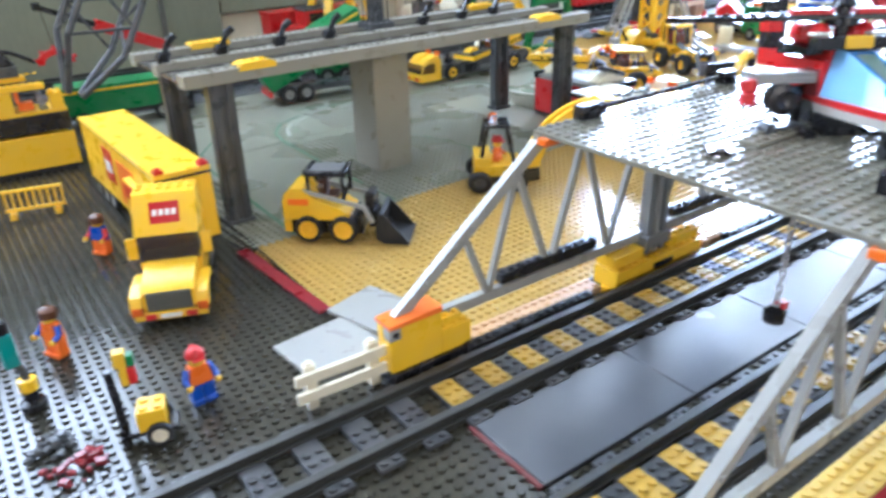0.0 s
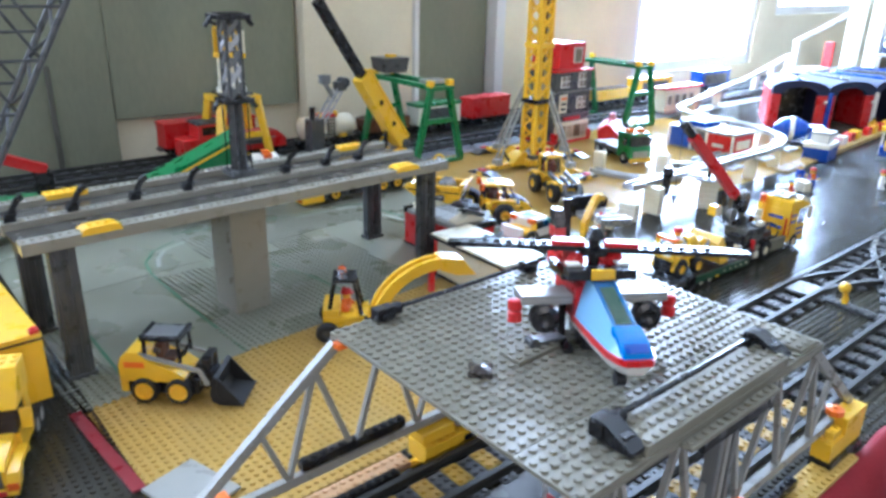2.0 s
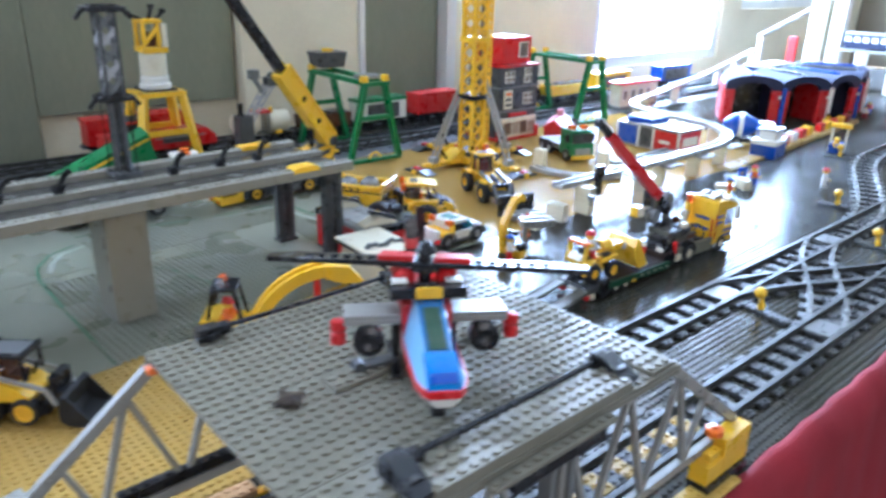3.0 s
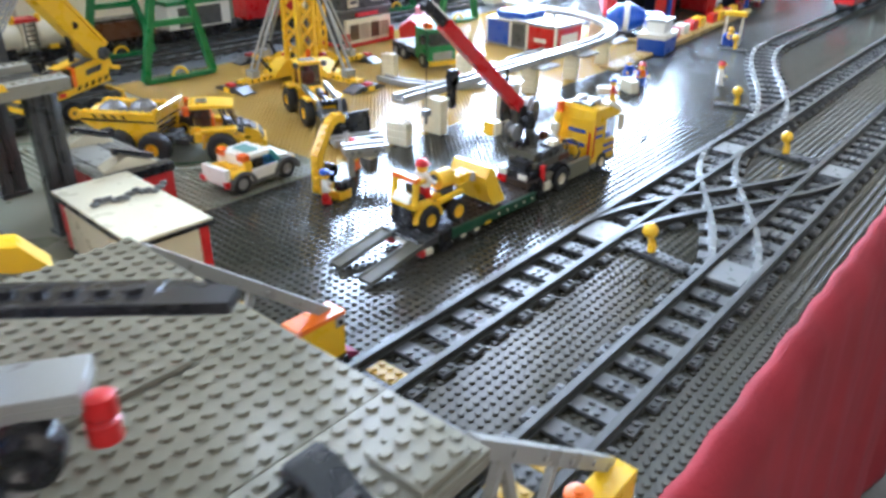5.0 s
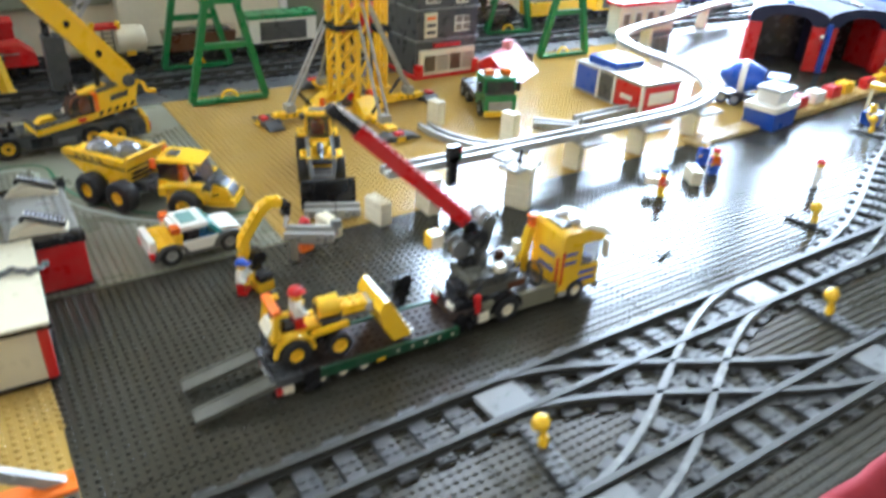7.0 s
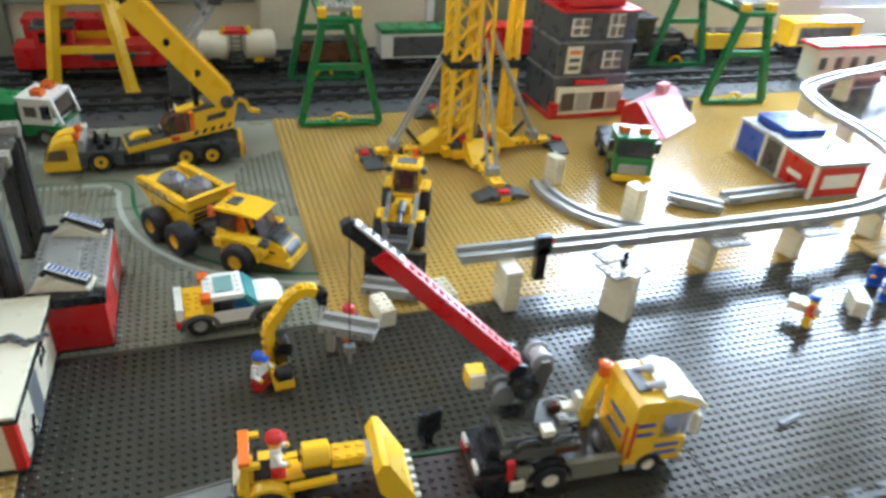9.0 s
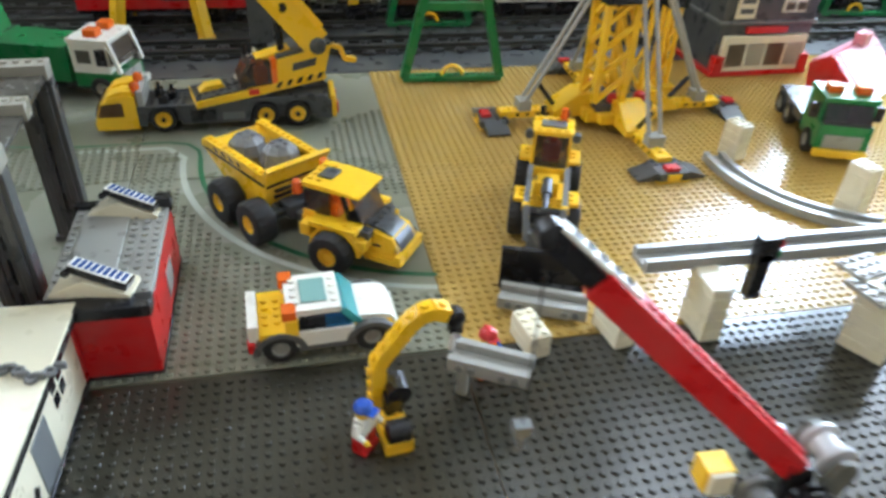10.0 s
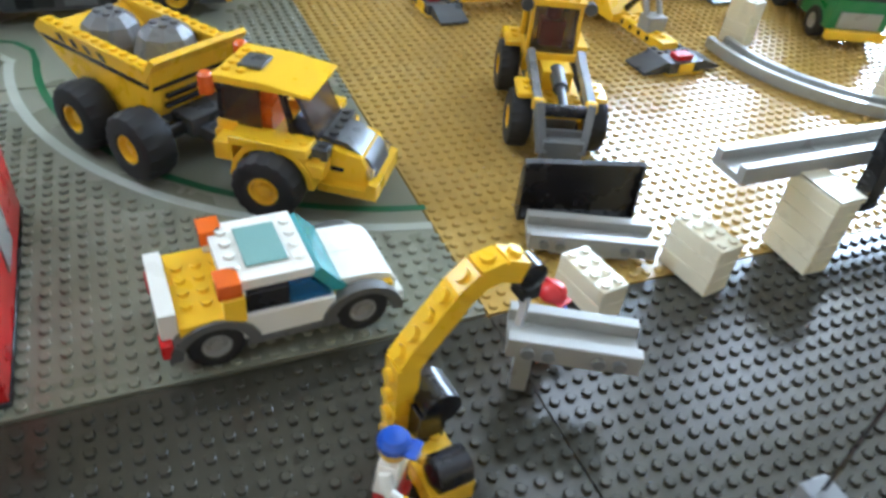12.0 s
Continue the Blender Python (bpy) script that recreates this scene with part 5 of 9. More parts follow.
rb = thing("road_bridge", "grey toy road bridge on a broad pier and lattice pylons", "toy bridge", at(-0.064, 0.350, 0.0, 2.2))
RL, RZ = 66.0, 17.4
for y, w, h in ((0, 2.2, 1.5), (9.0, 1.8, 1.5), (17.6, 2.0, 1.5)):
    s = Shape().box(0, RL, y, y + w, RZ, RZ + h)
    s.studs(0, y + w / 2 - 0.5, int(RL), 1, RZ + h)
    part("parapet", s, BRIDGE_GREY, rb)
part("roadway", Shape().box(0.3, RL - 0.3, 2.2, 9.0, RZ + 0.1, RZ + 0.6), ROADWAY, rb, "dark glossy roadway")
part("roadway", Shape().box(0.3, RL - 0.3, 10.8, 17.6, RZ + 0.1, RZ + 0.6), ROADWAY, rb, "dark glossy roadway")
for x in (6.5, 54.6):
    s = Shape().prism([(x, RZ + 1.1), (x + 4.8, RZ + 1.1), (x + 4.6, RZ + 1.75), (x + 4.0, RZ + 2.0), (x + 0.8, RZ + 2.0), (x + 0.2, RZ + 1.75)], -0.08, 2.3).studs(x + 0.9, 0.6, 3, 1, RZ + 2.0)
    part("yellow_plate", s, YELLOW, rb, "yellow plate on the parapet")
    s = Shape().box(x + 1, x + 6.4, 17.5, 19.7, RZ + 1.1, RZ + 1.9).studs(x + 1.2, 18, 5, 1, RZ + 1.9)
    part("yellow_plate", s, YELLOW, rb, "yellow plate on the parapet")
for x in (1.2, 8.5, 16.5, 24.0, 40.0, 47.5, 54.0):
    s = Shape().box(x - 0.7, x + 0.7, 9.3, 10.4, RZ + 1.5, RZ + 2.3).bar((x, 9.8, RZ + 2.0), (x + 1.1, 9.8, RZ + 4.0), 0.5, 0.6).bar((x + 1.0, 9.8, RZ + 3.9), (x + 1.9, 9.8, RZ + 4.5), 0.6, 0.7).box(x - 0.5, x + 0.9, 9.2, 10.5, RZ + 2.2, RZ + 2.7)
    part("lamp_arm", s, BLACK, rb)
s = Shape().box(27.4, 33.2, 4.4, 10.8, 0.1, RZ + 0.1)
part("pier", s, BRIDGE_GREY, rb, "broad smooth light grey pier")
for x, y in ((4.2, 1.2), (4.0, 17.0), (63.6, 3.1), (64.2, 19.4)):
    box_post(rb, x, y, RZ, 0.75 if x < 10 else 0.9, 0.7 if x < 10 else 0.8, DARK_GREY)

mast = thing("lattice_mast", "dark grey lattice mast standing on the road bridge", "toy mast", at(0.2060, 0.470, 0.1500))
part("foot", Shape().brick(-2, -2, 0.05, 4, 4, 0.8), DARK_GREY, mast)
lattice_post(mast, 0, 0, 0, 0, 11.2, 0.7, DARK_GREY, "lower_mast")
for x, y in ((-1.8, 0.6), (1.9, -0.4), (0.4, 1.9)):
    part("cable", Shape().tube([(x, y, 0.8), (x * 0.92, y, 5.0), (x, y, 11.2)], 0.12, 6), BLACK, mast)


def gallery(z, w):
    s = Shape().box(-w, w, -w * 0.9, w * 0.9, z, z + 0.7).studs(-2, -2, 4, 4, z + 0.7)
    part("gallery", s, BLACK, mast, "black gallery plate")
    for sx in (-1, 1):
        part("gallery_arm", Shape().bar((sx * w, 0, z + 0.4), (sx * (w + 1.2), 0, z - 1.0), 0.7, 0.5), BLACK, mast)


gallery(11.2, 2.3)
gallery(23.2, 2.5)
for i in range(5):
    s = Shape()
    for sx, sy in ((-1, -1), (1, -1), (1, 1), (-1, 1)):
        s.bar((sx * 1.1, sy * 1.1, 11.9 + i * 2.26), (-sy * 1.1, sx * 1.1, 14.16 + i * 2.26), 0.25, 0.7)
    part("lattice_panel", s, CHROME if i % 2 else MID_GREY, mast, "grey lattice")
for sx in (-1.1, 1.1):
    for sy in (-1.1, 1.1):
        part("mast_corner", Shape().bar((sx, sy, 11.9), (sx, sy, 23.2), 0.4, 0.4), DARK_GREY, mast)


# ---- site buildings ----


def site_hut(m):
    t = thing("toy_hut", "cream toy hut with red corners, black trim and flat roof", "toy building", m)
    s = Shape().box(0.1, 7.9, 0.1, 17.4, 0.4, 6.6)
    part("wall", s, CREAM, t)
    part("base_trim", Shape().box(-0.1, 8.1, -0.1, 17.6, 0, 0.42), BLACK, t)
    for x in (0, 7.0):
        for y in (-0.05, 16.5):
            part("corner_post", Shape().box(x, x + 1.0, y, y + 1.0, 0.42, 6.5), RED, t, "red corner post")
    s = Shape().prism([(-0.5, 6.6), (8.5, 6.6), (8.5, 7.0), (-0.5, 7.0)], -0.6, 18.2)
    part("roof_edge", s, BLACK, t)
    part("roof", Shape().box(-0.35, 8.35, -0.45, 18.05, 7.0, 7.35), CREAM, t, "flat cream roof")
    for y in (10.6, 12.0):
        for z in (3.6, 4.9):
            part("window_pane", Shape().box(7.86, 7.98, y, y + 1.0, z, z + 1.0), BLACK, t)
    part("door", Shape().box(7.86, 8.0, 5.6, 8.6, 0.6, 5.2), MID_GREY, t, "grey glazed door")
    part("door_handle", Shape().bar((8.1, 3.2, 2.2), (8.1, 4.6, 1.2), 0.2, 0.2), BLACK, t)
    s = Shape()
    part("tool", Shape().bar((8.15, 2.6, 0.5), (8.3, 4.0, 3.4), 0.25, 0.25), BLACK, t)
    return t


site_hut(at(0.4165, 0.2085, 0.0017, -2))
ch = Shape()
for i in range(16):
    a = i * 0.46
    x, y = -3.4 + a, 0.35 * math.sin(i * 0.9)
    if i % 2:
        ch.box(x - 0.34, x + 0.34, y - 0.11, y + 0.11, 0, 0.4)
    else:
        ch.tube([(x + 0.3 * math.cos(j * 0.785), y + 0.2 * math.sin(j * 0.785), 0.12) for j in range(9)], 0.13, 6)
solid("chain", ch, MID_GREY, "dull grey plastic chain lying on the roof", "chain", at(0.4600, 0.2900, 0.0606, -4) @ Matrix.Diagonal((1.15, 1.6, 1.5, 1.0)))


def workshop(m):
    t = thing("toy_workshop", "red toy workshop with black eaves and grey studded roof", "toy building", m)
    part("wall", Shape().box(0, 8, 0, 16.2, 0.3, 6.2), RED, t)
    part("base_trim", Shape().box(-0.1, 8.1, -0.1, 16.3, 0, 0.32), BLACK, t)
    for y0, y1 in ((-0.2, 1.6), (15.4, 16.4)):
        part("eaves_beam", Shape().box(-0.2, 8.2, y0, y1, 6.2, 7.3), BLACK, t)
    s = Shape().box(0, 8, 1.4, 15.4, 6.2, 6.9)
    s.studs(5, 2, 3, 13, 6.9).studs(0, 2, 1, 13, 6.9)
    part("roof", s, LIGHT_GREY, t)
    part("roof_tile", Shape().box(1.1, 4.9, 3.5, 14.5, 6.9, 7.1), LIGHT_GREY, t, "smooth light grey tile")
    part("panel", Shape().box(7.96, 8.1, 8.0, 11.0, 1.6, 4.2), LIGHT_GREY, t)
    part("lamp_block", Shape().box(7.0, 8.4, 14.4, 15.6, 7.2, 8.2), BLACK, t)
    return t


workshop(at(0.4665, 0.3425, 0.0017))


def solar_panel(m):
    t = thing("solar_panel", "small blue solar panel on a cream sloped block", "toy solar panel", m, "roof solar panels")
    part("slope", Shape().prism([(-4.4, 0), (3.4, 0), (3.4, 0.5), (-0.6, 2.0), (-1.0, 2.0), (-4.4, 0.3)], -1.6, 1.6, "y"), CREAM, t, "cream sloped block")
    lean = Matrix.Translation((0, 0, 2.2 * U)) @ Matrix.Rotation(radians(-13), 4, "X") @ Matrix.Translation((0, 0, -2.2 * U))
    s = Shape().bar((-2.2, -0.1, 2.9), (3.2, -0.1, 1.0), 2.2, 0.7)
    s.lathe([(0.2, -0.3), (0.4, -0.2), (0.4, 0.2), (0.2, 0.3)], (-2.3, -1.3, 2.5), "y", 10)
    part("backing", s, BLACK, t, at=lean)
    s = Shape().bar((-2.1, -0.1, 3.28), (3.1, -0.1, 1.44), 2.1, 0.12)
    part("panel", s, WHITE, t, "white panel frame", at=lean)
    for i in range(9):
        f = 0.06 + i * 0.105
        a = Vector((-2.1, -0.1, 3.38)).lerp(Vector((3.1, -0.1, 1.54)), f)
        b = Vector((-2.1, -0.1, 3.38)).lerp(Vector((3.1, -0.1, 1.54)), f + 0.07)
        part("cell", Shape().bar(a, b, 1.7, 0.08), CELL, t, at=lean)
    return t


solar_panel(at(0.5000, 0.3640, 0.0585, -10) @ Matrix.Scale(0.8, 4))
solar_panel(at(0.5050, 0.4600, 0.0565, -10) @ Matrix.Scale(0.8, 4))

# ---- vehicles of the site ----


def pickup(m):
    t = thing("toy_car", "white and yellow toy pickup with orange lamps", "toy car", m)
    part("chassis", Shape().box(-5.6, 5.8, -2.2, 2.2, 0.9, 1.6), DARK_GREY, t)
    s = Shape().box(-5.6, -2.4, -2.95, 2.95, 2.3, 3.35).box(-5.6, -2.6, -2.0, 2.0, 1.6, 2.3)
    s.studs(-5.5, -2, 3, 4, 3.35)
    part("rear_bed", s, YELLOW, t, "yellow studded bed")
    part("tailgate", Shape().box(-6.5, -5.6, -2.5, 2.5, 1.6, 4.0), WHITE, t)
    for y in (-2.5, 2.5):
        part("tail_lamp", Shape().box(-6.6, -6.0, y - 0.5, y + 0.5, 1.5, 2.4), RED, t)
        part("side_door", Shape().box(-2.9, 2.4, y - 0.42 * (1 if y > 0 else 1), y + 0.42, 1.5, 3.1), WHITE, t)
        part("side_window", Shape().box(-2.4, 0.0, y - 0.2, y + 0.2, 3.1, 4.4), BLACK, t)
        part("side_glass", Shape().prism([(0.0, 3.1), (2.3, 3.1), (1.2, 4.4), (0.0, 4.4)], y - 0.22, y + 0.22), BLUE_CLEAR, t, "clear blue side glass")
        for x in (-3.95, 3.95):
            turn = [math.pi * i / 10 for i in range(11)]
            ring = [(x + 2.35 * math.cos(a), 1.2 + 2.15 * math.sin(a)) for a in turn] + [(x + 1.7 * math.cos(a), 1.3 + 1.6 * math.sin(a)) for a in turn[::-1]]
            s = Shape().prism(ring, y - 0.1 if y > 0 else y - 0.64, y + 0.64 if y > 0 else y + 0.1)
            part("wheel_arch", s, ARCH_GREY, t, "grey wheel arch")
    part("cab_rear", Shape().box(-3.0, -2.2, -2.7, 2.7, 3.3, 4.5), WHITE, t)
    for y in (-2.72, 2.72):
        part("corner_block", Shape().box(-3.4, -2.3, y - 0.3, y + 0.3, 2.9, 4.5), YELLOW if y < 0 else WHITE, t)
    part("windscreen", Shape().prism([(1.2, 4.6), (2.4, 3.1), (3.3, 3.1), (1.75, 4.95)], -2.5, 2.5), TEAL_CLEAR, t, "clear blue windscreen")
    s = Shape().box(-3.2, 1.4, -2.5, 2.5, 4.5, 5.15)
    s.studs(0.4, -2, 1, 4, 5.15).studs(-3.0, -2, 1, 4, 5.2)
    part("roof", s, WHITE, t)
    part("roof_window", Shape().box(-1.9, 0.3, -1.6, 1.6, 5.2, 5.32), SEA_GREY, t, "dull blue-green roof window")
    for y in (-2.2, 2.2):
        part("beacon", Shape().box(-3.6, -2.4, y - 0.7, y + 0.7, 4.5, 5.4), ORANGE_CLEAR, t, "clear orange beacon")
    for y0, y1 in ((-2.25, -0.02), (0.02, 2.25)):
        s = Shape().prism([(2.9, 1.6), (6.1, 1.6), (6.1, 2.7), (5.7, 3.2), (4.9, 3.5), (2.9, 3.62)], y0, y1)
        part("bonnet_half", s, WHITE, t)
    part("bumper", Shape().box(5.9, 6.5, -2.6, 2.6, 1.0, 2.0), WHITE, t)
    part("side_sill", Shape().box(-2.4, 2.6, -2.95, 2.95, 1.0, 1.5), ARCH_GREY, t)
    part("yellow_trim", Shape().box(2.4, 5.8, -2.6, 2.6, 2.3, 2.9), YELLOW, t)
    for x in (-3.95, 3.95):
        for y in (-2.35, 2.35):
            wheel(t, x, y, 1.55, 1.55, 1.35, LIGHT_GREY, 0.50, 20)
    return t


pickup(at(0.6365, 0.3645, 0.0017, 3.0) @ Matrix.Diagonal((0.98, 1.0, 0.97, 1.0)))


def arch(s, x, z, r0, r1, y0, y1, n=7):
    """A half-round mudguard over a wheel."""
    turn = [math.pi * i / n for i in range(n + 1)]
    s.prism([(x + r1 * math.cos(a), z + r1 * math.sin(a)) for a in turn] + [(x + r0 * math.cos(a), z + r0 * math.sin(a)) for a in turn[::-1]], y0, y1)
    return s


def dump_truck(m_rear, m_front):
    t = thing("toy_dump_truck", "yellow articulated toy dump truck carrying grey boulders", "toy dump truck", m_rear)
    side = [(-9.8, 6.2), (-9.4, 6.75), (2.4, 6.75), (3.2, 7.4), (2.3, 2.6), (1.2, 1.7), (-3.4, 2.3)]
    s = Shape().prism(side, -3.8, -3.1).prism(side, 3.1, 3.8)
    s.prism([(2.2, 7.5), (3.3, 7.5), (2.0, 3.2), (1.0, 3.2)], -3.1, 3.1).prism([(-9.3, 6.2), (-3.4, 2.95), (1.2, 2.95), (1.2, 3.5), (-3.2, 3.5), (-9.0, 6.6)], -3.1, 3.1)
    part("dump_body", s, YELLOW, t)
    for y in (-3.85, 2.85):
        s = Shape().box(-9.0, 2.4, y, y + 1.0, 6.7, 7.1).studs(-8.7, y, 11, 1, 7.1)
        part("side_rail", s, YELLOW, t, "studded yellow side rail")
    part("front_rail", Shape().prism([(2.0, 6.4), (2.5, 6.2), (3.7, 7.9), (3.3, 8.1)], -3.9, 3.9), YELLOW, t, "plain yellow headboard leaning forward")
    for y in (-3.85, 3.80):
        part("stripe", Shape().prism([(-9.1, 6.05), (2.7, 6.05), (2.6, 5.75), (-8.6, 5.75)], y, y + 0.05), BLACK, t, "black side stripe")
        for i in range(4):
            part("hazard_bar", Shape().prism([(-6.6 + i * 1.5, 6.2), (-6.1 + i * 1.5, 6.2), (-6.6 + i * 1.5, 6.7), (-7.1 + i * 1.5, 6.7)], y, y + 0.05), BLACK, t)
    part("front_stripe", Shape().prism([(2.9, 5.95), (3.0, 5.95), (2.9, 5.65), (2.8, 5.65)], -3.7, 3.7), BLACK, t)
    for z in (4.7, 3.9):
        part("front_slot", Shape().box(2.2 + (z - 3.9) * 0.28, 2.6 + (z - 3.9) * 0.28, -2.6, 2.6, z, z + 0.35), BLACK, t)
    for x, y in ((-5.4, -0.6), (-1.3, 0.9)):
        n = 9
        s = Shape().lathe([(1.4, 4.0), (2.2, 4.9), (2.35, 5.9), (1.9, 7.1), (1.15, 7.78)], (x, y, 0), "z", n).studs(x - 1, y - 1, 2, 2, 7.78)
        rock = part("boulder", s, BOULDER, t, "faceted dark pearl grey boulder")
        rock.data.polygons.foreach_set("use_smooth", [False] * len(rock.data.polygons))
    part("chassis", Shape().box(-5, 6.4, -1.4, 1.4, 1.7, 2.7).box(2.0, 4.2, -2.0, 2.0, 2.0, 3.4), DARK_GREY, t)
    for x in (-2.9, 2.9):
        for y in (-5.2, 5.2):
            wheel(t, x, y, 2.45, 2.45, 2.4, YELLOW, 0.42)
        part("axle", Shape().rod((x, -4.4, 2.45), (x, 4.4, 2.45), 0.6), BLACK, t)
    f = thing("front_unit", "", "", m_rear.inverted() @ m_front)
    f.parent = t
    s = Shape().box(-3.2, 2.6, -2.4, 2.4, 2.6, 4.4).box(-3.0, -1.6, -2.4, 2.4, 4.4, 5.2).prism([(2.4, 2.0), (7.2, 2.0), (7.2, 2.9), (6.6, 4.0), (2.4, 4.9)], -2.0, 2.0)
    part("cab_base", s, YELLOW, f)
    part("nose_ledge", Shape().prism([(3.8, 1.4), (7.8, 1.4), (7.8, 2.5), (7.2, 2.6), (7.0, 2.0), (3.8, 2.0)], -2.6, 2.6), YELLOW, f)
    part("bonnet_tile", Shape().prism([(2.8, 5.05), (5.4, 4.7), (7.0, 3.7), (7.45, 2.6), (7.1, 2.6), (6.6, 3.6), (5.2, 4.4), (2.8, 4.8)], -1.5, 1.5).studs(2.9, -1.5, 2, 3, 4.9), DARK_GREY, f, "dark grey studded bonnet grille")
    for y in (-2.3, 2.3):
        part("vent", Shape().box(2.6, 4.6, y * 1.02 - 0.6, y * 1.02 + 0.6, 3.9, 4.7).studs(2.6, y * 1.02 - 0.5, 2, 1, 4.7), DARK_GREY, f)
        part("slot", Shape().box(4.4, 5.4, y * 0.87 - 0.05, y * 0.87 + 0.05, 2.8, 3.1), BLACK, f)
        g0, g1 = (y - 1.6, y + 0.3) if y < 0 else (y - 0.3, y + 1.6)
        s = arch(Shape(), 1.2, 2.2, 2.45, 2.85, g0, g1).box(-1.6, 3.6, g0, g1, 4.4, 5.0).studs(1.6, g0 + 0.4, 2, 1, 5.0).box(-2.6, -1.4, g0, g1, 3.2, 4.5)
        s.box(3.2, 4.6, g0 + 0.2, g1 - 0.2, 3.0, 3.9).studs(3.4, g0 + 0.4, 1, 1, 3.9)
        part("mudguard", s, YELLOW, f, "stepped yellow mudguard")
        part("headlight", Shape().box(6.9, 7.35, y * 0.75 - 0.35, y * 0.75 + 0.35, 2.6, 3.3), CLEAR, f)
    for x, y in ((-2.7, -2.1), (-2.7, 2.1), (2.2, -2.0), (2.2, 2.0)):
        part("cab_post", Shape().bar((x, y, 4.4), (x - (0.9 if x > 0 else 0), y, 7.8), 0.35, 0.35), BLACK, f)
    part("windscreen", Shape().prism([(2.1, 7.8), (3.6, 4.9), (3.8, 4.9), (2.4, 7.9)], -2.1, 2.1), SMOKE, f, "smoked clear windscreen")
    for y in (-2.25, 2.25):
        part("side_glass", Shape().prism([(-2.4, 5.2), (0.0, 4.6), (0.0, 7.8), (-2.4, 7.8)], y - 0.05, y + 0.05), SMOKE, f)
    part("rear_glass", Shape().box(-3.0, -2.8, -1.9, 1.9, 5.2, 7.8), SMOKE, f)
    part("dashboard", Shape().prism([(1.4, 4.4), (3.2, 4.4), (3.0, 5.0), (1.8, 5.6)], -1.9, 1.9), BLACK, f)
    s = Shape().prism([(-3.0, 7.8), (3.4, 7.8), (3.4, 7.95), (0.4, 8.3), (-3.0, 8.3)], -2.5, 2.5).studs(-3, -2, 1, 4, 8.3).studs(-2, 1, 1, 1, 8.3).studs(-2, -2, 1, 1, 8.3)
    part("cab_roof", s, YELLOW, f)
    part("roof_grille", Shape().box(-2.0, -0.4, -1.0, 1.0, 8.3, 8.55), DARK_GREY, f)
    part("driver_seat", Shape().box(-1.4, 0.4, -1.5, 0.9, 4.4, 6.2).lathe([(0.5, 6.2), (0.65, 6.5), (0.6, 7.2)], (-0.5, -0.4, 0), "z", 12), ORANGE, f, "orange seat")
    for y in (-2.5, 2.5):
        part("beacon", Shape().lathe([(0.3, 6.9), (0.5, 7.0), (0.5, 8.2), (0.3, 8.4)], (-3.4, y, 0), "z", 10), ORANGE_CLEAR, f, "clear orange beacon")
        wheel(f, 1.2, y * 1.70, 2.3, 2.3, 2.2, YELLOW, 0.44)
    part("side_tank", Shape().lathe([(0.4, -3.0), (0.7, -2.8), (0.7, -2.2)], (-2.6, 0, 3.4), "y", 12), BLACK, f)
    return t


dump_truck(at(0.6140, 0.5320, 0.0017, -57), at(0.6600, 0.4715, 0.0017, -35))


